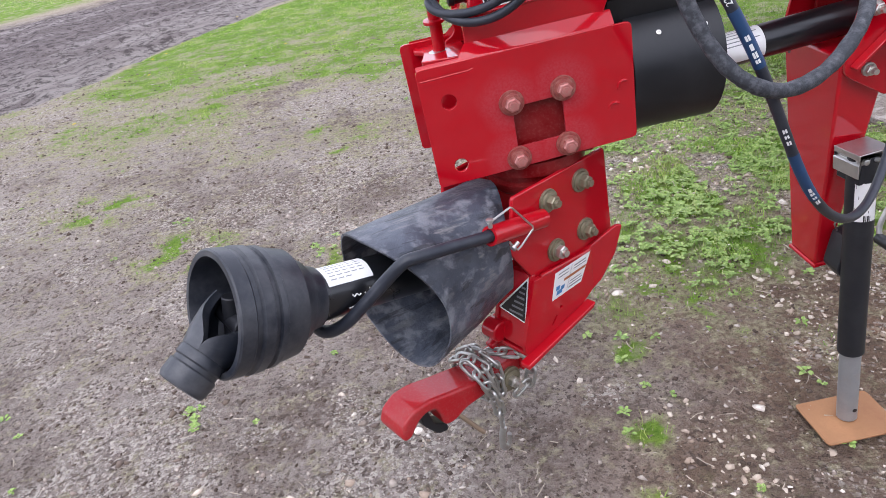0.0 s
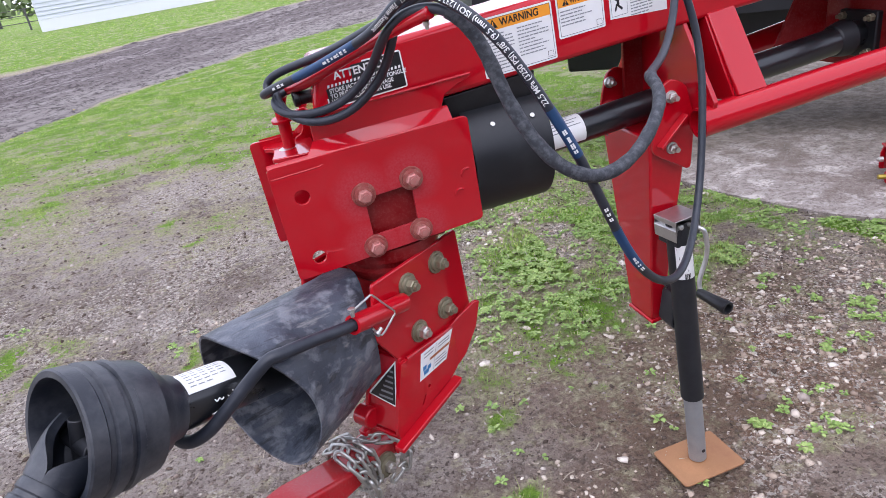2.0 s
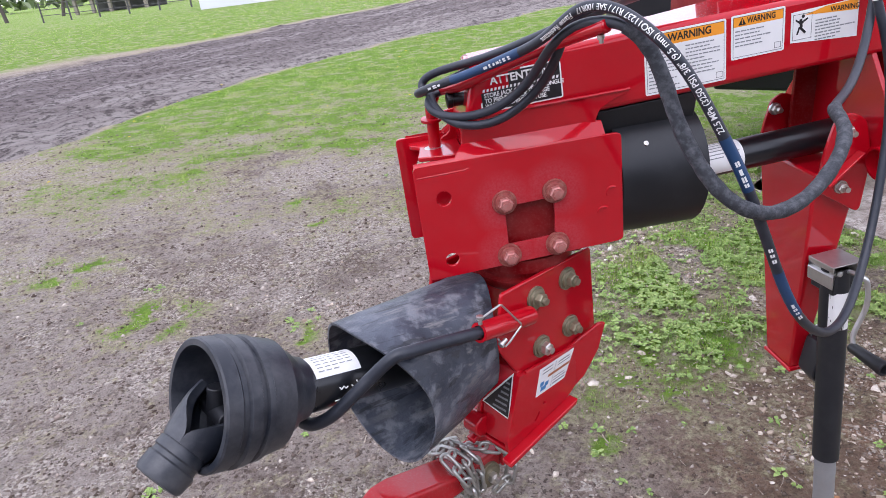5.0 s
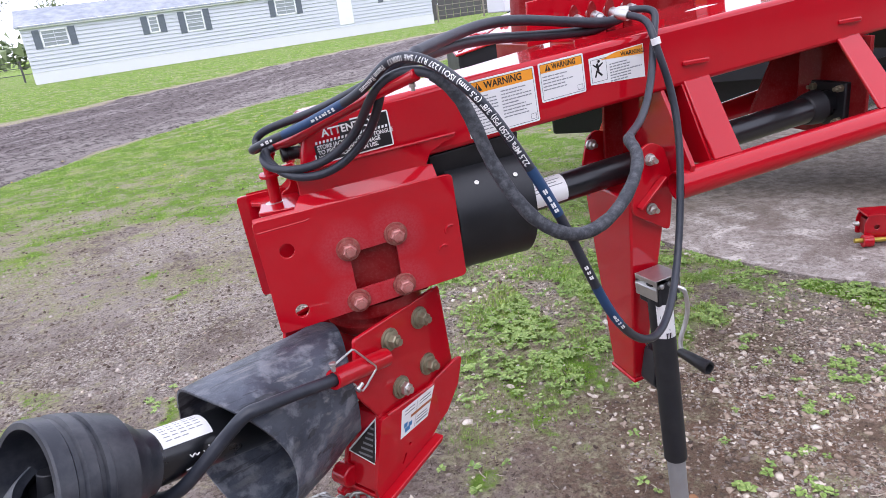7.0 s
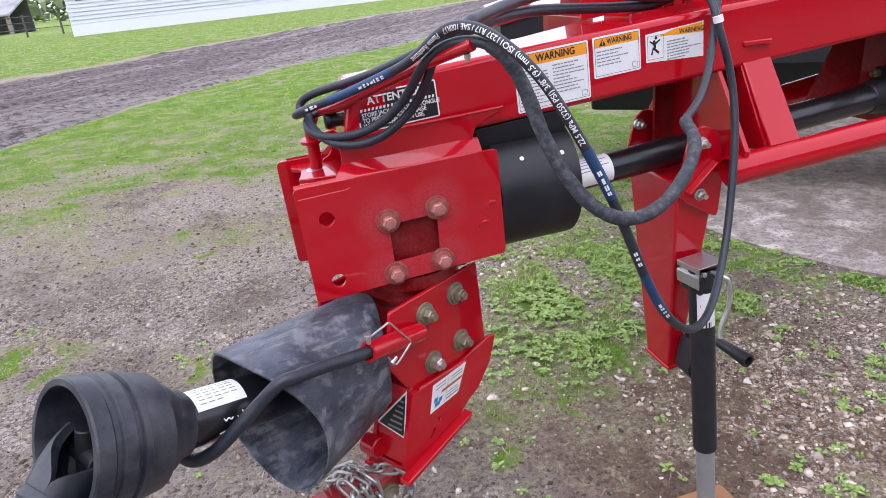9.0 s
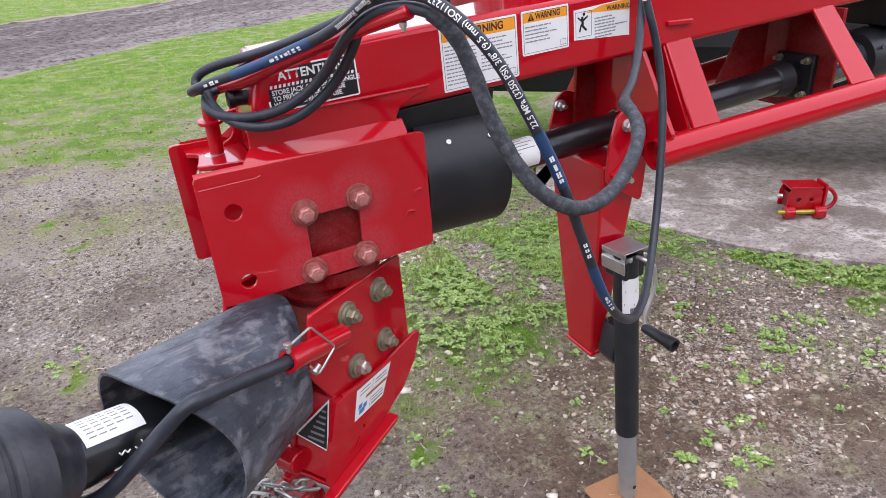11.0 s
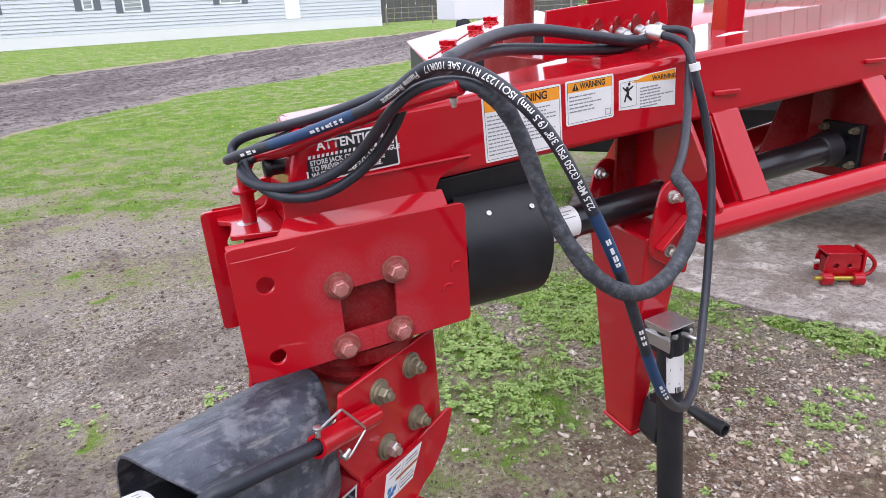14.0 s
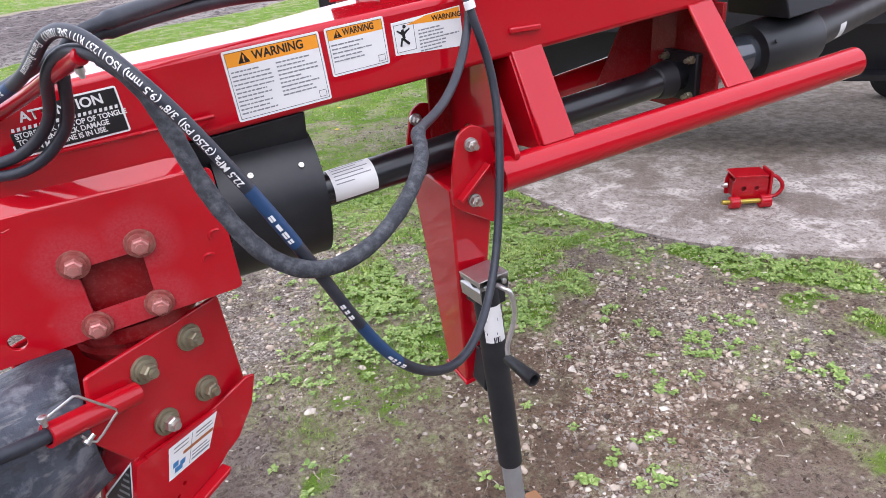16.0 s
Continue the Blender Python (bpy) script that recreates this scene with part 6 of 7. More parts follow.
cc = CONC.mix(painted_shade, cc, CONC.mix(CONC.ramp(n2, [(0.40, 0.0), (0.62, 1.0)]), (0.105, 0.085, 0.062), (0.22, 0.185, 0.145)))
CONC.base(cc)
CONC.bump(CONC.math("ADD", n2, CONC.math("MULTIPLY", n3, 0.5)), 0.6, 0.008)
bm = bmesh.new()
front = []
xs = [2.42 + i * 0.04 for i in range(140)]
for x in xs:
    front.append((x, concrete_edge(x) + 0.05 * fbm(x, 1.0, 2.0, 6.0) + 0.015 * fbm(x, 2.0, 14.0, 6.0)))
top = [bm.verts.new((x, y, 0.008)) for x, y in front] + [bm.verts.new((x, concrete_back(x) + 0.06 * fbm(x, 5.0, 2.0, 6.0), 0.008)) for x in xs[::-1]]
f = bm.faces.new(top)
f.normal_update()
if f.normal.z < 0:
    f.normal_flip()
ext = bmesh.ops.extrude_face_region(bm, geom=[f], use_keep_orig=True)
bmesh.ops.translate(bm, verts=[g for g in ext["geom"] if isinstance(g, bmesh.types.BMVert)], vec=(0, 0, -0.12))
bmesh.ops.recalc_face_normals(bm, faces=bm.faces[:])
tagged(part("pavement", bm, CONC.m, smooth=0), "worn pale concrete pad with dark damp stains and painted machine shade", "pavement", kind="structure")

# ---- loose stones ----
STONE = Mat("limestone", (0.4, 0.36, 0.31), 0.9)
sc = STONE.ramp(STONE.geo.outputs["Random Per Island"], [(0.0, (0.13, 0.092, 0.07)), (0.45, (0.25, 0.19, 0.15)), (0.75, (0.38, 0.305, 0.25)), (0.93, (0.58, 0.50, 0.43)), (1.0, (0.74, 0.68, 0.61))])
STONE.base(STONE.mix(STONE.math("MULTIPLY", STONE.noise(60, 4), 0.5), sc, (0.2, 0.16, 0.14)))
STONE.bump(STONE.noise(180, 4), 0.3, 0.002)


CRUMB_SOIL = Mat("crumbly_earth", (0.2, 0.16, 0.12), 0.95)
CRUMB_SOIL.b.inputs["Specular IOR Level"].default_value = 0.1
CRUMB_SOIL.base(CRUMB_SOIL.mix(CRUMB_SOIL.math("MULTIPLY", CRUMB_SOIL.noise(90, 4), 0.4), CRUMB_SOIL.ramp(CRUMB_SOIL.geo.outputs["Random Per Island"], [(0.0, (0.06, 0.042, 0.032)), (0.4, (0.17, 0.13, 0.10)), (0.75, (0.36, 0.30, 0.25)), (1.0, (0.66, 0.58, 0.50))]), (0.2, 0.155, 0.125)))
CRUMB_SOIL.bump(CRUMB_SOIL.noise(200, 3), 0.4, 0.002)


def scatter(rg, count, x0, x1, y0, y1, weight):
    """Places in a rectangle, kept by a weight from 0 to 1, off the concrete."""
    x, y = rg.uniform(x0, x1, count), rg.uniform(y0, y1, count)
    ce = np.interp(x, CE_X, CE_Y)
    cb = np.interp(x, CE_X, CB_Y)
    off = ~((x > 2.4) & (y > ce - 0.02) & (y < cb + 0.03))
    keep = (rg.random(count) < weight(x, y)) & off
    return x[keep], y[keep]


CE_X = np.linspace(2.3, 40, 800)
CE_Y = np.array([concrete_edge(x) for x in CE_X])
CB_Y = np.array([concrete_back(x) for x in CE_X])
PEBBLE = np.array([(1, 0, 0), (0.31, 0.95, 0), (-0.81, 0.59, 0), (-0.81, -0.59, 0), (0.31, -0.95, 0), (0.1, 0.1, 1), (0, 0, -1)])
PEBBLE_T = np.array([(0, 1, 5), (1, 2, 5), (2, 3, 5), (3, 4, 5), (4, 0, 5), (1, 0, 6), (2, 1, 6), (3, 2, 6), (4, 3, 6), (0, 4, 6)])


def strew(rg, shape, tris, x, y, r, flat_lo, flat_hi):
    n, k = len(x), len(shape)
    a, e = rg.uniform(0, 6.28, n), rg.uniform(0.4, 1.0, n)
    h = r * rg.uniform(flat_lo, flat_hi, n)
    jit = rg.uniform(0.45, 1.45, (n, k))
    px, py = shape[None, :, 0] * r[:, None] * jit, shape[None, :, 1] * (r * e)[:, None] * jit
    vx = x[:, None] + px * np.cos(a)[:, None] - py * np.sin(a)[:, None]
    vy = y[:, None] + px * np.sin(a)[:, None] + py * np.cos(a)[:, None]
    vz = sample("z", x, y)[:, None] + (h * 0.1)[:, None] + shape[None, :, 2] * h[:, None] * jit
    return np.stack([vx, vy, vz], 2).reshape(-1, 3), (tris[None] + (np.arange(n) * k)[:, None, None]).reshape(-1, 3)


def gravel_stuff():
    rg = np.random.default_rng(3)

    def stony(x, y):
        return (0.12 + 0.88 * sample("gravel", x, y)) * (1 - 0.6 * sample("turf", x, y)) * (1 - sample("mud", x, y))

    def loam(x, y):
        return (0.4 + 0.6 * np.clip(0.5 + 0.6 * np.sin(x * 7.3 + 2 * np.sin(y * 4.1)) * np.sin(y * 6.7 + 2 * np.sin(x * 3.9)), 0, 1)) * (1 - 0.6 * sample("turf", x, y)) * (1 - sample("mud", x, y))

    for name, label, mat, rows in (
            ("gravel", "loose pale gravel and small stones", STONE.m, (
                (1500, (-1.5, 4.0, 0.8, 4.6), 0.007, 0.022, 3, stony),
                (7000, (-1.5, 4.0, 0.8, 4.6), 0.003, 0.011, 2, stony),
                (9000, (-5.0, 3.5, 3.0, 9.0), 0.005, 0.020, 3.5, stony))),
            ("earth_crumbs", "crumbs and clods of brown earth", CRUMB_SOIL.m, (
                (3000, (-1.6, 3.4, 0.8, 4.2), 0.006, 0.016, 3, loam),
                (24000, (-1.6, 3.3, 0.8, 4.0), 0.003, 0.011, 2.5, loam),
                (22000, (-5.0, 3.2, 3.0, 8.5), 0.005, 0.018, 2.5, loam)))):
        vs, ts, o = [], [], 0
        for cnt, reg, r0, r1, pw, w in rows:
            x, y = scatter(rg, cnt, *reg, w)
            r = r0 + (r1 - r0) * rg.random(len(x)) ** pw
            v, t = strew(rg, PEBBLE, PEBBLE_T, x, y, r, 0.35, 0.8)
            vs.append(v)
            ts.append(t + o)
            o += len(v)
        me = mesh_of(name, np.concatenate(vs), np.concatenate(ts))
        me.materials.append(mat)
        tagged(new(name, me), label, "gravel" if name == "gravel" else "soil", kind="stuff")


gravel_stuff()

PALE = Mat("pale_limestone", (0.6, 0.55, 0.48), 0.88)
pc = PALE.ramp(PALE.geo.outputs["Random Per Island"], [(0.0, (0.25, 0.175, 0.125)), (0.25, (0.44, 0.34, 0.255)), (0.6, (0.61, 0.51, 0.405)), (0.88, (0.74, 0.65, 0.54)), (1.0, (0.86, 0.80, 0.71))])
PALE.base(PALE.mix(PALE.ramp(PALE.noise(45, 5, 0.65), [(0.45, 0.0), (0.66, 0.6)]), pc, (0.33, 0.26, 0.20)))
PALE.bump(PALE.noise(140, 4), 0.4, 0.003)
GOLD = (1 + 5 ** 0.5) / 2
COBBLE = np.array([(-1, GOLD, 0), (1, GOLD, 0), (-1, -GOLD, 0), (1, -GOLD, 0), (0, -1, GOLD), (0, 1, GOLD), (0, -1, -GOLD), (0, 1, -GOLD), (GOLD, 0, -1), (GOLD, 0, 1), (-GOLD, 0, -1), (-GOLD, 0, 1)]) / 1.9
COBBLE_T = np.array([(0, 11, 5), (0, 5, 1), (0, 1, 7), (0, 7, 10), (0, 10, 11), (1, 5, 9), (5, 11, 4), (11, 10, 2), (10, 7, 6), (7, 1, 8), (3, 9, 4), (3, 4, 2), (3, 2, 6), (3, 6, 8), (3, 8, 9), (4, 9, 5), (2, 4, 11), (6, 2, 10), (8, 6, 7), (9, 8, 1)])


def stones_stuff():
    """Rounded pale stones, thickest beyond the jack and along the concrete."""
    rg = np.random.default_rng(21)

    def clumps(x, y):
        k = 0.02 + 0.75 * sample("gravel", x, y) ** 3
        k = k + 0.8 * np.exp(-((x - 1.38) / 0.13) ** 2 - ((y - 2.0) / 0.24) ** 2) + 0.9 * np.exp(-((x - 2.56) / 0.30) ** 2 - ((y - 2.25) / 0.24) ** 2) + 0.5 * np.exp(-((x - 2.65) / 0.3) ** 2 - ((y - 1.45) / 0.15) ** 2)
        k = k + 1.0 * np.exp(-((x - 2.1) / 0.6) ** 2 - ((y - 2.2) / 0.32) ** 2)
        k = k - 0.35 * np.exp(-((x - 1.7) / 0.35) ** 2 - ((y - 1.35) / 0.25) ** 2)
        k = k + 0.5 * np.exp(-((x - 0.85) / 0.16) ** 2 - ((y - 1.45) / 0.22) ** 2)
        k = k + 0.35 * np.exp(-((x - 1.9) / 0.5) ** 2 - ((y - 1.55) / 0.25) ** 2)
        return np.clip(k, 0, 1) * np.where(x < 0.3, 0.2, 1.0) * (1 - 0.5 * sample("turf", x, y))

    vs, ts, o = [], [], 0
    for cnt, r0, r1, pw in ((380, 0.012, 0.024, 1.6), (8500, 0.006, 0.018, 2.0), (16000, 0.003, 0.009, 1.6)):
        x, y = scatter(rg, cnt, -0.8, 3.6, 1.0, 3.8, clumps)
        r = r0 + (r1 - r0) * rg.random(len(x)) ** pw
        v, t = strew(rg, COBBLE, COBBLE_T, x, y, r, 0.3, 0.7)
        vs.append(v)
        ts.append(t + o)
        o += len(v)
    me = mesh_of("stones", np.concatenate(vs), np.concatenate(ts))
    me.materials.append(PALE.m)
    tagged(new("stones", me), "rounded pale limestone pebbles lying on damp earth", "stones", kind="stuff")


stones_stuff()

# ---- grass and weeds ----
BLADE = Mat("grass_blade", (0.09, 0.19, 0.025), 0.6)
bl = (BLADE.ramp(BLADE.geo.outputs["Random Per Island"], [(0.0, (0.10, 0.23, 0.02)), (0.35, (0.20, 0.40, 0.035)), (0.75, (0.35, 0.57, 0.065)), (0.86, (0.46, 0.56, 0.12)), (1.0, (0.70, 0.63, 0.38))]))
BLADE.base(BLADE.mix(BLADE.ramp(BLADE.noise(1.6, 5, 0.65), [(0.50, 0.0), (0.64, 0.6)]), BLADE.mix(BLADE.ramp(BLADE.noise(4.5, 4), [(0.40, 0.8), (0.50, 0.0)]), bl, (0.13, 0.26, 0.03)), (0.56, 0.58, 0.2)))
LEAF = Mat("weed_leaf", (0.07, 0.17, 0.03), 0.5)
LEAF.base(LEAF.mix(LEAF.noise(80, 3), LEAF.ramp(LEAF.geo.outputs["Random Per Island"], [(0.0, (0.12, 0.22, 0.04)), (0.6, (0.30, 0.44, 0.10)), (1.0, (0.54, 0.62, 0.23))]), (0.23, 0.34, 0.08)))


def turf_stuff():
    rg = np.random.default_rng(11)

    def grassy(x, y):
        t = sample("turf", x, y)
        return np.clip((t - 0.15) * 1.3, 0, 1) * (0.35 + 0.65 * (np.sin(x * 9.1 + 2.2 * np.sin(y * 5.3)) * np.sin(y * 8.3 + 1.7 * np.sin(x * 6.1)) > -0.25))

    vs, ts, o = [], [], 0
    for cnt, reg, h0, h1, w in ((230000, (0.4, 4.6, 1.2, 5.5), 0.010, 0.038, 0.0013), (60000, (-3.5, 0.6, 2.0, 4.5), 0.006, 0.022, 0.0013), (300000, (-5.5, 3.5, 3.0, 12.0), 0.006, 0.034, 0.0018), (90000, (-6, 10, 9.0, 22), 0.014, 0.042, 0.0038), (45000, (-16, 22, 20, 37), 0.02, 0.05, 0.010)):
        x, y = scatter(rg, cnt, *reg, grassy)
        n = len(x)
        clump = 0.5 + 0.5 * np.sin(x * 4.3 + 1.9 * np.sin(y * 3.1)) * np.sin(y * 3.7 + 2.3 * np.sin(x * 2.9))
        h = rg.uniform(h0, h1, n) * (0.4 + 0.5 * sample("turf", x, y)) * (0.6 + 0.9 * clump ** 2)
        a, la, lean = rg.uniform(0, 6.28, n), rg.uniform(0, 6.28, n), rg.uniform(0.2, 1.1, n) * h
        dx, dy, lx, ly, z = np.cos(a) * w, np.sin(a) * w, np.cos(la) * lean, np.sin(la) * lean, sample("z", x, y)
        v = np.stack([np.stack(q, 1) for q in ((x - dx, y - dy, z - 0.004), (x + dx, y + dy, z - 0.004), (x + dx * 0.7 + lx * 0.4, y + dy * 0.7 + ly * 0.4, z + h * 0.6), (x - dx * 0.7 + lx * 0.4, y - dy * 0.7 + ly * 0.4, z + h * 0.6), (x + lx, y + ly, z + h))], 1).reshape(-1, 3)
        t = (np.array([(0, 1, 2), (0, 2, 3), (3, 2, 4)])[None] + (np.arange(n) * 5)[:, None, None]).reshape(-1, 3)
        vs.append(v)
        ts.append(t + o)
        o += len(v)
    me = mesh_of("grass", np.concatenate(vs), np.concatenate(ts))
    me.materials.append(BLADE.m)
    tagged(new("grass", me), "short green spring grass with bare patches", "grass", kind="stuff")


turf_stuff()


WEED_SPOTS = [(-0.8, 2.04), (1.17, 1.63), (0.12, 3.08), (-0.41, 3.12), (-1.23, 3.76), (2.23, 1.94), (2.21, 1.85), (2.20, 1.90), (2.50, 1.98), (2.46, 2.02), (2.10, 2.09), (1.94, 1.80), (1.61, 1.44), (1.59, 1.47), (1.49, 1.55), (1.26, 2.28), (1.74, 1.61), (2.50, 1.52),
              (2.49, 1.62), (2.10, 2.29), (2.08, 1.78), (2.37, 1.80), (1.39, 2.95), (1.04, 2.58), (1.23, 2.82), (2.34, 2.95), (2.55, 2.81), (1.93, 2.59), (1.14, 2.67), (1.37, 2.78), (1.71, 2.85), (1.52, 3.69)]


def weeds():
    """Low rosettes of folded, pointed leaves lying on the gravel."""
    rg = random.Random(5)
    verts, faces = [], []
    spots = []
    for x, y in WEED_SPOTS:
        for _ in range(rg.randint(3, 7)):
            spots.append((x + rg.gauss(0, 0.045), y + rg.gauss(0, 0.035), rg.uniform(0.007, 0.018)))
    while len(spots) < 2600:
        x, y = rg.uniform(0.6, 3.8), rg.uniform(1.7, 4.6)
        if on_concrete(x, y, 0.03):
            continue
        if rg.random() < grass_mask(x, y) ** 1.5 * (1.0 if x > 1.75 else 0.1 + 0.9 * smooth01((y - 2.2) / 0.35)):
            spots.append((x, y, rg.uniform(0.006, 0.018)))
    while len(spots) < 2740:
        x, y = rg.uniform(-3, 3.6), rg.uniform(1.0, 6)
        if not on_concrete(x, y, 0.03) and (x > 0.6 or rg.random() < 0.3):
            spots.append((x, y, rg.uniform(0.006, 0.014)))
    outline = ((0, 0), (0.2, 0.32), (0.45, 0.42), (0.75, 0.28), (1.0, 0.0))
    for x, y, r in spots:
        z = land(x, y) + 0.004
        for _ in range(rg.randint(7, 15)):
            a = rg.uniform(0, 6.28)
            ca, sa = math.cos(a), math.sin(a)
            d, ln = r * rg.uniform(0.0, 0.8), rg.uniform(0.5, 1.0) * r + 0.006
            up, droop, fold = rg.uniform(0.1, 0.7), rg.uniform(0.1, 0.6), rg.uniform(0.1, 0.5)
            k = len(verts)
            rows = []
            for t, w in outline:
                u = d + ln * t
                h = z + ln * (up * t - droop * t * t) + rg.uniform(0, 0.002)
                wv = w * ln * 0.9
                verts.append((x + ca * u, y + sa * u, h))
                verts.append((x + ca * u - sa * wv, y + sa * u + ca * wv, h + wv * fold))
                verts.append((x + ca * u + sa * wv, y + sa * u - ca * wv, h + wv * fold))
            for i in range(4):
                b0, b1 = k + 3 * i, k + 3 * (i + 1)
                faces += [(b0, b1, b1 + 1, b0 + 1), (b0, b0 + 2, b1 + 2, b1)]
    me = bpy.data.meshes.new("weeds")
    me.from_pydata(verts, [], faces)
    me.materials.append(LEAF.m)
    tagged(new("weeds", me), "low broad-leaved weeds growing in gravel", "weeds", kind="stuff")
    # dry straw and twigs
    verts, faces = [], []
    for _ in range(2600):
        x, y = rg.uniform(-3, 3.4), rg.uniform(0.9, 6.5)
        if on_concrete(x, y, 0.03):
            continue
        a, ln, w = rg.uniform(0, 6.28), rg.uniform(0.01, 0.04) * (1 + 0.2 * y), rg.uniform(0.0005, 0.0011) * (1 + 0.2 * y)
        ca, sa, z = math.cos(a), math.sin(a), land(x, y) + rg.uniform(0.006, 0.014)
        bend = rg.uniform(-0.3, 0.3) * ln
        k = len(verts)
        for t in (0.0, 0.5, 1.0):
            u, v = ln * (t - 0.5), bend * (0.25 - (t - 0.5) ** 2)
            for q in (w, -w):
                verts.append((x + ca * u - sa * (v + q), y + sa * u + ca * (v + q), z + rg.uniform(-0.002, 0.003)))
        faces += [(k, k + 1, k + 3, k + 2), (k + 2, k + 3, k + 5, k + 4)]
    me = bpy.data.meshes.new("straw")
    me.from_pydata(verts, [], faces)
    me.materials.append(plain("dry_straw", (0.46, 0.39, 0.30), 0.8, 0, 0.3, 40))
    tagged(new("straw", me), "bits of dry straw and twig on the earth", "straw", kind="stuff")
    # dandelions in the turf
    verts, faces = [], []
    for _ in range(260):
        x, y = rg.uniform(-6, 8), rg.uniform(5, 24)
        if grass_mask(x, y) < 0.5 or on_concrete(x, y, 0.1):
            continue
        r, z = rg.uniform(0.012, 0.02), land(x, y) + rg.uniform(0.03, 0.06)
        k = len(verts)
        verts.append((x, y, z + 0.008))
        for i in range(8):
            verts.append((x + r * math.cos(i * 0.785), y + r * math.sin(i * 0.785), z))
        faces += [(k, k + 1 + i, k + 1 + (i + 1) % 8) for i in range(8)]
    me = bpy.data.meshes.new("dandelions")
    me.from_pydata(verts, [], faces)
    me.materials.append(plain("dandelion_yellow", (0.75, 0.55, 0.03), 0.6, 0, 0.1, 40))
    tagged(new("dandelions", me), "small yellow dandelion heads in the grass", "flowers", kind="stuff")


weeds()

# ---- mobile home ----
SIDING = plain("white_siding", (0.56, 0.58, 0.63), 0.5, 0, 0.04, 0.8)
SKIRT = plain("white_skirting", (0.73, 0.73, 0.75), 0.5, 0, 0.04, 0.8)
SHUTTER = plain("slate_shutter", (0.12, 0.14, 0.17), 0.6, 0, 0.2, 3)
ROOFING = plain("grey_shingle", (0.34, 0.37, 0.41), 0.9, 0, 0.45, 2.5, dirt=(0.5, 0.5, 0.5), dirt_amount=0.5)
TRIM = plain("white_trim", (0.82, 0.82, 0.82), 0.45, 0, 0.03, 2)
GLASS = Mat("window_glass", (0.3, 0.33, 0.34), 0.1).m
H0, H1 = Vector((-8.65, 40.1, 0.17)), Vector((13.97, 43.35, 0.42))
HU = (H1 - H0).normalized()
HN = Vector((HU.y, -HU.x, 0)).normalized()
HL = (H1 - H0).length
home = thing("mobile_home", H0, "long white sided mobile home with slate shutters on grass", "house")


def hbox(bm, a0, a1, d0, d1, z0, z1):
    """A box along the house: a along its front, d outwards from it, z above its ground."""
    pts = []
    for z in (z0, z1):
        for a, d in ((a0, d1), (a1, d1), (a1, d0), (a0, d0)):
            p = H0 + HU * a + HN * d
            pts.append(Vector((p.x, p.y, H0.z + (H1.z - H0.z) * (a / HL) + z)))
    return hexa(bm, pts[:4], pts[4:])


bm = bmesh.new()
hbox(bm, 0, HL, -4.2, -0.03, 0.0, 2.85)
part("wall", bm, SIDING, home, smooth=0)
bm = bmesh.new()
hbox(bm, -0.02, HL + 0.02, -4.2, 0.03, -0.4, 0.62)
part("skirting", bm, SKIRT, home, smooth=0)
for i in range(11):
    bm = bmesh.new()
    z = 0.62 + i * 0.194
    a0, a1 = 0.0, HL
    pts = []
    for a in (a0, a1):
        for d, zz in ((0.045, z), (0.0, z + 0.194), (-0.04, z + 0.194), (-0.04, z)):
            p = H0 + HU * a + HN * d
            pts.append(bm.verts.new((p.x, p.y, H0.z + (H1.z - H0.z) * a / HL + zz)))
    for k in range(4):
        bm.faces.new((pts[k], pts[(k + 1) % 4], pts[4 + (k + 1) % 4], pts[4 + k]))
    bm.faces.new(pts[:4][::-1])
    bm.faces.new(pts[4:])
    bmesh.ops.recalc_face_normals(bm, faces=bm.faces[:])
    part("siding_board", bm, SIDING, home, smooth=0)
bm = bmesh.new()
hbox(bm, -0.15, HL + 0.15, 0.0, 0.16, 2.74, 2.9)
part("eave_board", bm, TRIM, home, smooth=0)
bm = bmesh.new()
pts = []
for a in (-0.2, HL + 0.2):
    for d, z in ((0.2, 2.86), (-2.1, 3.75), (-4.4, 2.86), (-4.4, 2.8), (0.2, 2.8)):
        p = H0 + HU * a + HN * d
        pts.append(bm.verts.new((p.x, p.y, H0.z + (H1.z - H0.z) * a / HL + z)))
for k in range(5):
    bm.faces.new((pts[k], pts[(k + 1) % 5], pts[5 + (k + 1) % 5], pts[5 + k]))
bm.faces.new(pts[:5][::-1])
bm.faces.new(pts[5:])
bmesh.ops.recalc_face_normals(bm, faces=bm.faces[:])
part("roof", bm, ROOFING, home, smooth=0)


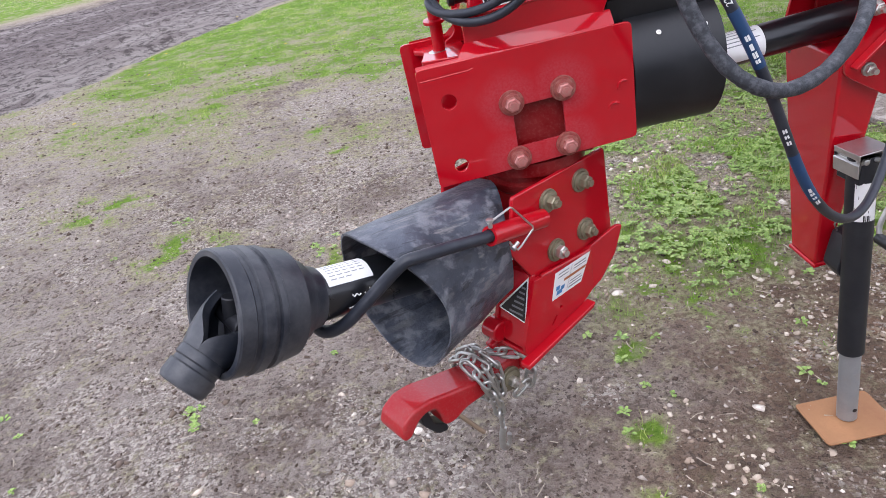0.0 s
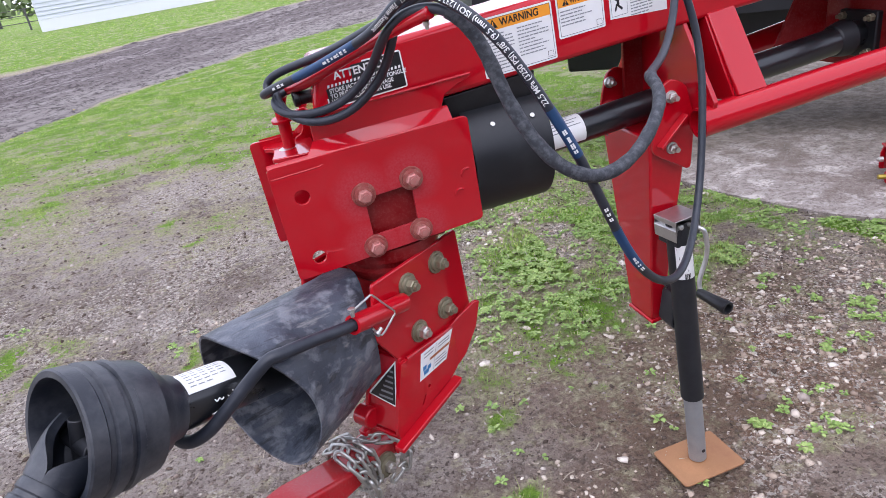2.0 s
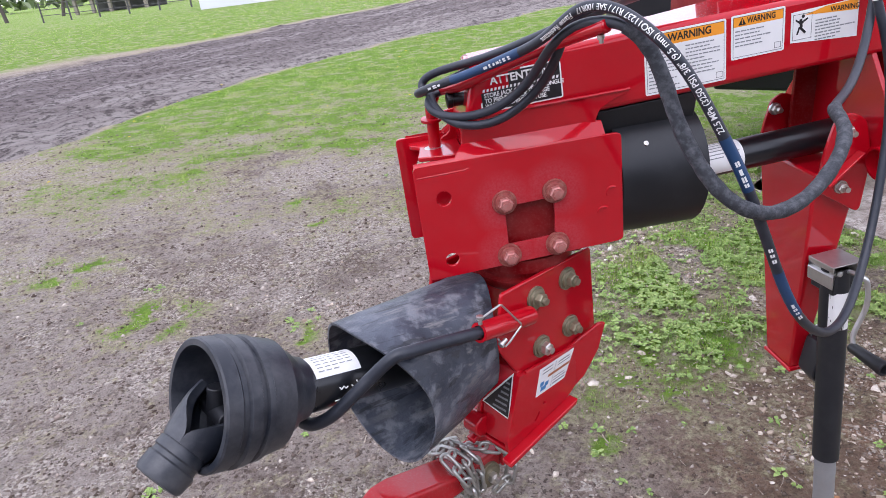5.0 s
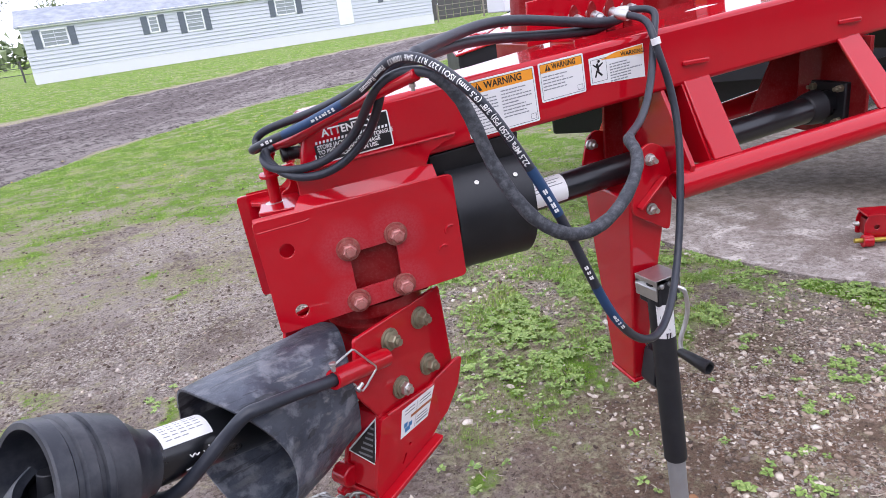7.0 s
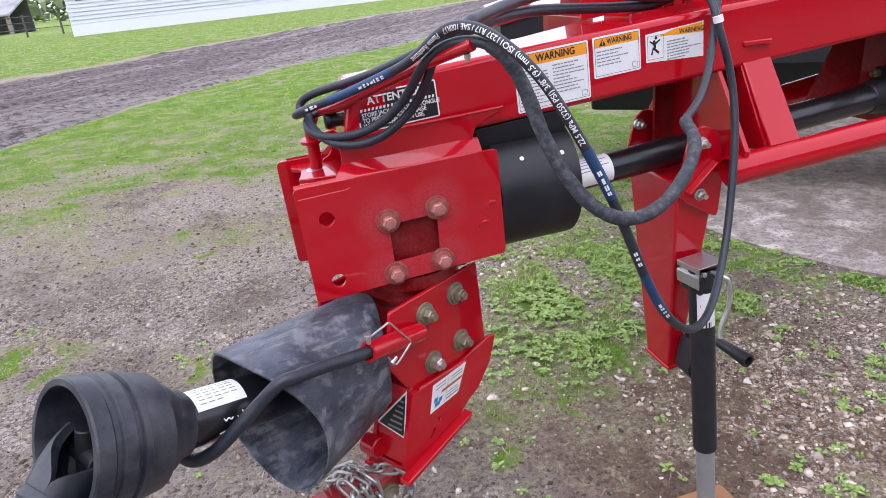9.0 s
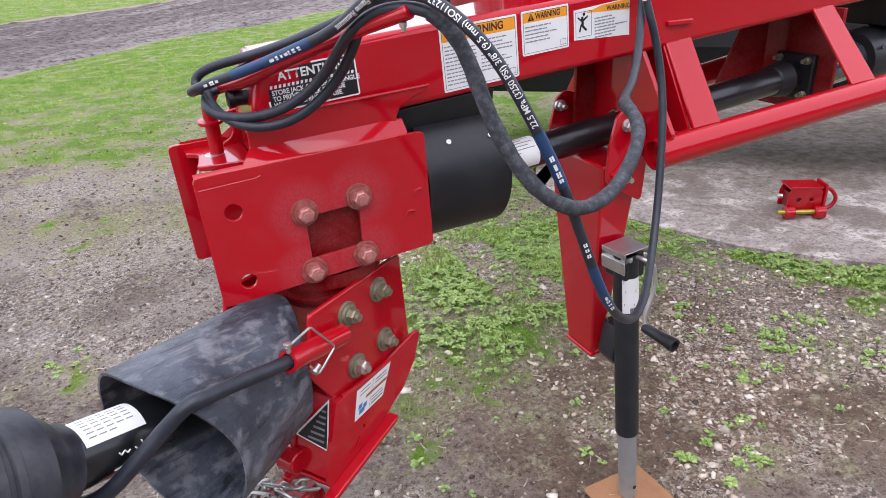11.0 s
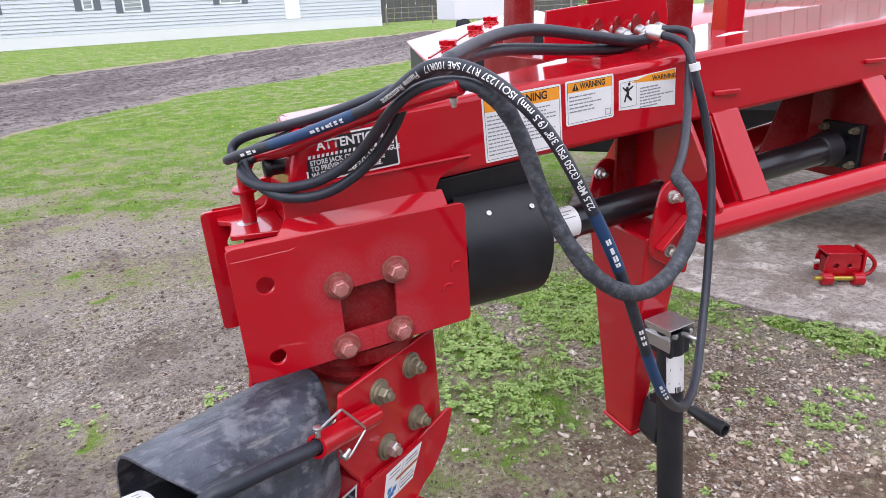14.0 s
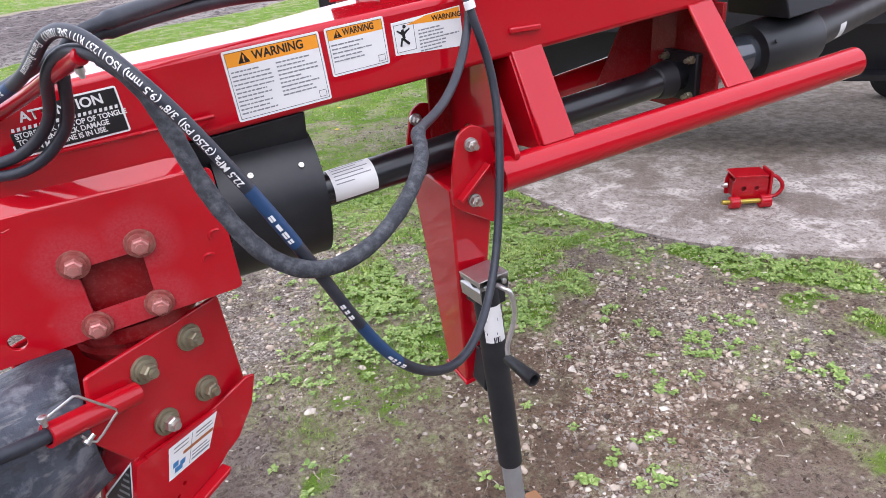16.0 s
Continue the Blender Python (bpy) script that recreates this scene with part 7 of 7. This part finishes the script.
def window(a, w, z0, z1, panes=2, shutters=True):
    bm = bmesh.new()
    for r in ((a, a + w, z0, z0 + 0.06), (a, a + w, z1 - 0.06, z1), (a, a + 0.06, z0, z1), (a + w - 0.06, a + w, z0, z1)):
        hbox(bm, r[0], r[1], 0.0, 0.06, r[2], r[3])
    fr = part("window", bm, TRIM, home, smooth=0)
    for k in range(panes):
        bm = bmesh.new()
        if w > 1.0:
            hbox(bm, a + 0.06 + k * (w - 0.12) / panes + 0.015, a + 0.06 + (k + 1) * (w - 0.12) / panes - 0.015, 0.0, 0.035, z0 + 0.06, z1 - 0.06)
        else:
            hbox(bm, a + 0.06, a + w - 0.06, 0.0, 0.035, z0 + 0.06 + k * (z1 - z0 - 0.12) / panes + 0.015, z0 + 0.06 + (k + 1) * (z1 - z0 - 0.12) / panes - 0.015)
        part("pane", bm, GLASS, fr, smooth=0)
    if shutters:
        for s in (a - 0.36, a + w + 0.03):
            bm = bmesh.new()
            hbox(bm, s, s + 0.33, 0.0, 0.05, z0 - 0.03, z1 + 0.03)
            part("shutter", bm, SHUTTER, home, smooth=0)


for a, w, z0, z1, p in ((0.85, 1.25, 1.75, 2.6, 2), (6.0, 0.5, 1.75, 2.6, 2), (7.9, 0.95, 1.55, 2.6, 2), (12.9, 1.2, 1.75, 2.6, 2), (19.6, 0.95, 1.75, 2.6, 2)):
    window(a, w, z0, z1, p)
bm = bmesh.new()
hbox(bm, 16.6, 17.5, 0.0, 0.05, 0.75, 2.65)
part("front_door", bm, TRIM, home, "white panelled door", smooth=0)

# ---- the mower's header behind the tongue ----
HE, HLx = Vector((1.77, 5.0, 0)), Vector((0.75, -0.66, 0)).normalized()
HP = Vector((0.66, 0.75, 0)).normalized()


def header_prism(profile, a0, a1, name, mat, label="", bevel=0.0):
    """A profile of (depth, height) run along the header from a0 to a1."""
    bm = bmesh.new()
    ends = []
    for a in (a0, a1):
        ends.append([bm.verts.new(HE + HLx * a + HP * d + Vector((0, 0, z))) for d, z in profile])
    n = len(profile)
    for i in range(n):
        bm.faces.new((ends[0][i], ends[0][(i + 1) % n], ends[1][(i + 1) % n], ends[1][i]))
    bm.faces.new(ends[0][::-1])
    bm.faces.new(ends[1])
    bmesh.ops.recalc_face_normals(bm, faces=bm.faces[:])
    return part(name, bm, mat, mower, label, bevel=bevel)


header_prism([(0.0, 1.27), (-0.01, 1.285), (0.05, 1.31), (0.9, 1.44), (1.5, 1.46), (1.5, 1.43), (0.9, 1.41), (0.06, 1.28), (0.02, 1.27)], 0.95, 4.6, "hood", RED_HOOD, "glossy red sloping hood", 0.008)


def hood_z(x):
    return 1.25 + 0.1707 * (x - 1.477)


def wing(points, drop0, drop1, name, mat, label="", bevel=0.0):
    """A sheet in the slope of the hood's end wing, between two drops below it."""
    bm = bmesh.new()
    lo = [bm.verts.new((x, y, hood_z(x) - drop1)) for x, y in points]
    hi = [bm.verts.new((x, y, hood_z(x) - drop0)) for x, y in points]
    n = len(points)
    bm.faces.new(lo[::-1])
    bm.faces.new(hi)
    for k in range(n):
        bm.faces.new((lo[k], lo[(k + 1) % n], hi[(k + 1) % n], hi[k]))
    bmesh.ops.recalc_face_normals(bm, faces=bm.faces[:])
    return part(name, bm, mat, mower, label, bevel=bevel)


wing([(1.477, 3.91), (2.45, 3.95), (2.75, 4.9), (2.483, 5.203), (1.779, 5.043)], 0.0, 0.014, "hood_wing", RED_HOOD, "glossy red end of the hood", 0.005)
wing([(1.50, 3.93), (1.53, 3.93), (1.83, 5.03), (1.80, 5.03)], 0.016, 0.36, "curtain", DARK_METAL, "black rubber curtain")
wing([(1.53, 3.93), (2.43, 3.97), (2.43, 4.0), (1.53, 3.96)], 0.016, 0.42, "curtain", DARK_METAL, "black rubber curtain")
wing([(1.52, 3.99), (1.535, 3.985), (2.40, 5.0), (2.385, 5.01)], -0.004, -0.0005, "hood_seam", RED_DARK)
header_prism([(0.03, 0.85), (0.03, 1.2), (0.06, 1.2), (0.06, 0.85)], 0.05, 4.5, "curtain", DARK_METAL, "black rubber curtain")
header_prism([(0.25, 0.51), (0.12, 1.15), (1.2, 1.25), (1.2, 0.51)], 0.7, 4.6, "cutter_housing", DARK_METAL, "black underside of the cutter", 0.02)
header_prism([(0.12, 0.515), (0.1, 0.55), (1.2, 0.55), (1.2, 0.50)], 1.9, 4.6, "skid_plate", DARK_METAL)
for x, y in ((1.76, 4.26), (2.13, 4.66), (2.38, 4.93)):
    bm = bmesh.new()
    m = Matrix.Translation((x, y, hood_z(x))) @ Euler((0, -0.17, 0.86)).to_matrix().to_4x4()
    box(bm, (-0.055, -0.035, 0), (0.055, 0.035, 0.012), m)
    box(bm, (-0.02, -0.05, 0.008), (0.025, 0.05, 0.035), m)
    box(bm, (-0.05, -0.012, 0.01), (-0.028, 0.012, 0.045), m)
    part("hood_latch", bm, RED, mower, bevel=0.004)
bm = bmesh.new()
lathe(bm, (6.05, 3.68, 0.208), (-0.85, -0.52, 0), [(0, 0.15), (0.0, 0.17), (0.02, 0.195), (0.05, 0.2), (0.13, 0.2), (0.16, 0.195), (0.18, 0.17), (0.18, 0.15)], 32)
part("gauge_wheel", bm, DARK_METAL, mower)

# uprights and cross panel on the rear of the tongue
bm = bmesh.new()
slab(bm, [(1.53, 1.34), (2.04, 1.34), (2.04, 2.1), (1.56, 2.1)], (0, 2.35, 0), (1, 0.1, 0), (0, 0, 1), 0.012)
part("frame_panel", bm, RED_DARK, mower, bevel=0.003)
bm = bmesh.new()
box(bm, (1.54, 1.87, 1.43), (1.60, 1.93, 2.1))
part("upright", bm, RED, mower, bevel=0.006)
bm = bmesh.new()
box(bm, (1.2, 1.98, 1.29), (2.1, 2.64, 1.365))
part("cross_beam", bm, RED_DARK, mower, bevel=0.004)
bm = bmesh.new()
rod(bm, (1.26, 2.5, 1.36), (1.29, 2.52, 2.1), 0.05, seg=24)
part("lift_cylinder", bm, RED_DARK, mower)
bm = bmesh.new()
slab(bm, rounded([(0.0, 0.0), (0.075, 0.03), (0.105, 0.0), (0.02, -0.012)], 0.004, 2), (1.30, 1.66, 1.437), (1, 0.05, 0.069), (-0.05, 1, 0), 0.001)
part("decal", bm, PAPER, mower, "white triangular decal", smooth=0)

# ---- red coupler block lying on the concrete ----
blockm = Matrix.Translation((3.42, 2.80, 0.008)) @ Euler((0, 0, radians(-27))).to_matrix().to_4x4()
blk = thing("hitch_coupler", (3.42, 2.80, 0.008), "small red steel coupler block lying on the concrete", "coupler")
for y0, y1 in ((-0.055, -0.045), (0.06, 0.07)):
    bm = bmesh.new()
    slab(bm, rounded([(-0.08, 0.03), (0.11, 0.03), (0.11, 0.15), (0.09, 0.165), (-0.065, 0.165), (-0.08, 0.12)], 0.012, 2), blockm @ Vector((0, y1, 0)), blockm.to_3x3() @ Vector((1, 0, 0)), (0, 0, 1), 0.01, [ring(-0.02, 0.10, 0.014, 12), ring(0.05, 0.10, 0.012, 12)])
    part("side_cheek", bm, RED, blk, bevel=0.002)
bm = bmesh.new()
box(bm, (-0.075, -0.06, 0.163), (0.105, 0.075, 0.175), blockm)
part("top_plate", bm, RED, blk, bevel=0.002)
bm = bmesh.new()
box(bm, (-0.06, -0.04, 0.04), (0.09, 0.058, 0.13), blockm)
part("core", bm, RED_DARK, blk, bevel=0.004)
bx = blockm.to_3x3() @ Vector((1, 0, 0))
for x0, x1, r in ((-0.10, -0.05, 0.034), (0.06, 0.115, 0.036)):
    bm = bmesh.new()
    rod(bm, blockm @ Vector((x0, -0.085, 0.036)), blockm @ Vector((x1, -0.085, 0.036)), r, seg=24)
    part("barrel", bm, RED, blk, bevel=0.003)
bm = bmesh.new()
rod(bm, blockm @ Vector((-0.14, -0.085, 0.04)), blockm @ Vector((0.10, -0.085, 0.04)), 0.013, seg=16)
part("yellow_rod", bm, plain("brass_rod", (0.55, 0.42, 0.08), 0.35, 0.8, 0.2, 60), blk)
bm = bmesh.new()
sweep(bm, spline([blockm @ Vector(q) for q in ((0.11, 0.0, 0.14), (0.16, 0.0, 0.145), (0.20, 0.0, 0.11), (0.21, 0.0, 0.07), (0.18, 0.0, 0.03), (0.11, 0.0, 0.025))], 8), 0.011, 12)
part("loop_handle", bm, RED, blk)
bm = bmesh.new()
box(bm, (0.112, -0.07, 0.02), (0.124, 0.05, 0.19), blockm)
part("end_plate", bm, RED, blk, bevel=0.002)
bm = bmesh.new()
lathe(bm, blockm @ Vector((-0.10, -0.02, 0.115)), -bx, [(0, 0.014), (0.02, 0.014), (0.024, 0.008), (0.03, 0.008)], 16)
part("bolt_head", bm, NUT_STEEL, blk)

# ---- far background: shed, fences, trailer, board wall, trees ----
WOOD_GREY = plain("weathered_wood", (0.27, 0.235, 0.20), 0.85, 0, 0.35, 4, bump=0.3, bscale=30)
WOOD_DARK = plain("dark_planks", (0.10, 0.095, 0.095), 0.85, 0, 0.4, 2)
BARK = plain("bark", (0.09, 0.075, 0.065), 0.9, 0, 0.35, 6, bump=0.4, bscale=20)
FOLIAGE = Mat("spring_foliage", (0.12, 0.17, 0.06), 0.7)
FOLIAGE.base(FOLIAGE.ramp(FOLIAGE.geo.outputs["Random Per Island"], [(0.0, (0.09, 0.12, 0.06)), (0.5, (0.16, 0.21, 0.10)), (1.0, (0.28, 0.33, 0.18))]))

# low shed with a mottled roof and four open bays
shed = thing("open_shed", (-21.5, 62, land(-21.5, 62)), "low grey shed with open bays and mottled roof", "shed")
SM = Matrix.Translation((-24.5, 64.5, land(-22, 62) - 0.1)) @ Euler((0, 0, radians(-18))).to_matrix().to_4x4()
MOTTLE = plain("mottled_roof", (0.42, 0.42, 0.42), 0.9, 0, 0.5, 2.5, dirt=(0.08, 0.08, 0.08), dirt_amount=0.8)
bm = bmesh.new()
hexa(bm, [SM @ Vector(q) for q in ((-0.4, -0.4, 1.5), (7.4, -0.4, 1.5), (7.4, 3, 3.1), (-0.4, 3, 3.1))], [SM @ Vector(q) for q in ((-0.4, -0.4, 1.62), (7.4, -0.4, 1.62), (7.4, 3, 3.22), (-0.4, 3, 3.22))])
part("roof", bm, MOTTLE, shed, smooth=0)
bm = bmesh.new()
box(bm, (0, 2.9, 0), (7, 3.0, 3.1), SM)
part("back_wall", bm, WOOD_DARK, shed, smooth=0)
for i in range(5):
    bm = bmesh.new()
    box(bm, (i * 1.7, -0.1, -0.2), (i * 1.7 + 0.28, 0.1, 1.52), SM)
    part("post", bm, WOOD_GREY, shed, smooth=0)


def fence(p0, p1, h, gap, name, label, mat, boards=False, z=None):
    p0, p1 = Vector(p0), Vector(p1)
    f = thing(name, (p0.x, p0.y, land(p0.x, p0.y)), label, "fence")
    n = int((p1 - p0).length / gap)
    d = (p1 - p0).normalized()
    rg = random.Random(int(h * 100))
    for i in range(n + 1):
        q = p0 + d * gap * i
        zz = land(q.x, q.y) if z is None else z
        hh = h * rg.uniform(0.96, 1.03)
        bm = bmesh.new()
        if boards:
            m = Matrix.Translation((q.x, q.y, zz)) @ Matrix.Rotation(math.atan2(d.y, d.x), 4, "Z")
            box(bm, (0, -0.02 * rg.random(), -0.1), (gap * 0.93, 0.03, hh), m)
            part("board", bm, mat, f, smooth=0)
        else:
            rod(bm, (q.x, q.y, zz - 0.2), (q.x, q.y, zz + hh), 0.06, seg=8)
            part("post", bm, mat, f, smooth=0)
    if not boards:
        for k in (0.35, 0.65, 0.92):
            bm = bmesh.new()
            a, b = p0 + Vector((0, 0, land(p0.x, p0.y) + h * k)), p1 + Vector((0, 0, land(p1.x, p1.y) + h * k))
            rod(bm, a, b, 0.025, seg=6)
            part("rail", bm, mat, f, smooth=0)


fence((-22, 52, 0), (-9.4, 47, 0), 1.3, 2.4, "rail_fence", "dark wooden rail fence behind the house", WOOD_DARK)
fence((16, 50, 0), (34, 52, 0), 2.2, 0.6, "plank_fence", "tall dark plank fence beside the field", WOOD_DARK, True)
fence((14.5, 44, 0), (30, 38, 0), 1.1, 3.0, "wire_fence", "thin wire fence on the grass", WOOD_GREY)
fence((8.7, 9.6, 0), (24.0, 10.4, 0), 3.6, 0.34, "board_wall", "weathered grey upright boards of a barn wall", WOOD_GREY, True, 0.0)

# unseen wall added behind the camera, closes the yard and darkens low reflections
bm = bmesh.new()
box(bm, (-26, -10.4, -0.2), (26, -10.0, 5.0))
part("unseen_wall", bm, WOOD_DARK, smooth=0)
tagged(bpy.data.objects["unseen_wall"], "plain dark wall added unseen behind the camera to close the yard", "wall", kind="structure")

van = thing("white_trailer", (13.5, 30.0, land(13.5, 30)), "plain white box trailer parked on grass", "trailer")
bm = bmesh.new()
box(bm, (12.9, 29.5, land(13, 30) + 0.55), (15.6, 31.5, land(13, 30) + 2.4))
part("box_body", bm, SKIRT, van, bevel=0.05)
for x in (13.4, 15.0):
    bm = bmesh.new()
    lathe(bm, (x, 29.5, land(13, 30) + 0.33), (0, 1, 0), [(0, 0.28), (0.03, 0.33), (0.2, 0.33), (0.22, 0.28)], 20)
    part("wheel", bm, DARK_METAL, van)


def tree(x, y, h, seed, dense=1.0):
    """A tapered trunk with forking limbs and a loose crown of small leaf clumps."""
    rg = random.Random(seed)
    z0 = land(x, y) - 0.2
    t = thing("tree", (x, y, z0), "bare-limbed tree with thin pale spring leaves", "tree", "trees behind the house")
    bm = bmesh.new()
    tips = []

    def limb(p, d, length, r, depth):
        pts = [p]
        for _ in range(4):
            d = (d + Vector((rg.uniform(-0.25, 0.25), rg.uniform(-0.25, 0.25), rg.uniform(-0.05, 0.2)))).normalized()
            pts.append(pts[-1] + d * length / 4)
        sweep(bm, pts, lambda f: r * (1 - 0.55 * f), 6)
        if depth == 0:
            tips.extend(pts[2:])
            return
        for _ in range(3 if depth > 1 else 4):
            k = rg.randint(2, 4)
            a = rg.uniform(0, 6.28)
            limb(pts[k], (d * 0.6 + Vector((math.cos(a), math.sin(a), rg.uniform(0.1, 0.7))) * 0.7).normalized(), length * rg.uniform(0.5, 0.72), r * 0.42, depth - 1)

    limb(Vector((x, y, z0)), Vector((0, 0, 1)), h * 0.5, h * 0.022, 3)
    part("trunk", bm, BARK, t)
    verts, faces = [], []
    for q in tips:
        for _ in range(int(5 * dense)):
            c = q + Vector((rg.gauss(0, 0.35), rg.gauss(0, 0.35), rg.gauss(0, 0.3)))
            s = rg.uniform(0.08, 0.2)
            k = len(verts)
            for _i in range(4):
                verts.append(c + Vector((rg.uniform(-s, s), rg.uniform(-s, s), rg.uniform(-s, s))))
            faces += [(k, k + 1, k + 2), (k, k + 2, k + 3)]
    me = bpy.data.meshes.new("crown")
    me.from_pydata([tuple(v) for v in verts], [], faces)
    me.materials.append(FOLIAGE.m)
    c = new("crown", me)
    c.parent = t
    c.matrix_parent_inverse = WORLD_OF[t].inverted()


for i, (x, y, h) in enumerate(((-27, 68, 8), (-31, 66, 9), (-20, 72, 9), (-14, 75, 8), (-8, 82, 9), (-1, 88, 10), (6, 92, 9), (24, 80, 9), (32, 76, 8), (-38, 70, 9))):
    tree(x, y, h, 20 + i)
# a hedge line and rising field far off
rg = random.Random(77)
verts, faces = [], []
for i in range(2600):
    x = rg.uniform(-90, 130)
    y = 120 + rg.gauss(0, 3)
    z = abs(rg.gauss(0, 1.6)) + rg.uniform(0, 2)
    s = rg.uniform(0.5, 1.3)
    k = len(verts)
    for _ in range(4):
        verts.append((x + rg.uniform(-s, s), y + rg.uniform(-s, s), z + rg.uniform(-s, s)))
    faces += [(k, k + 1, k + 2), (k, k + 2, k + 3), (k, k + 1, k + 3)]
me = bpy.data.meshes.new("far_hedge")
me.from_pydata(verts, [], faces)
me.materials.append(FOLIAGE.m)
tagged(new("far_hedge", me), "distant belt of bare bushes and trees", "hedge", kind="stuff")
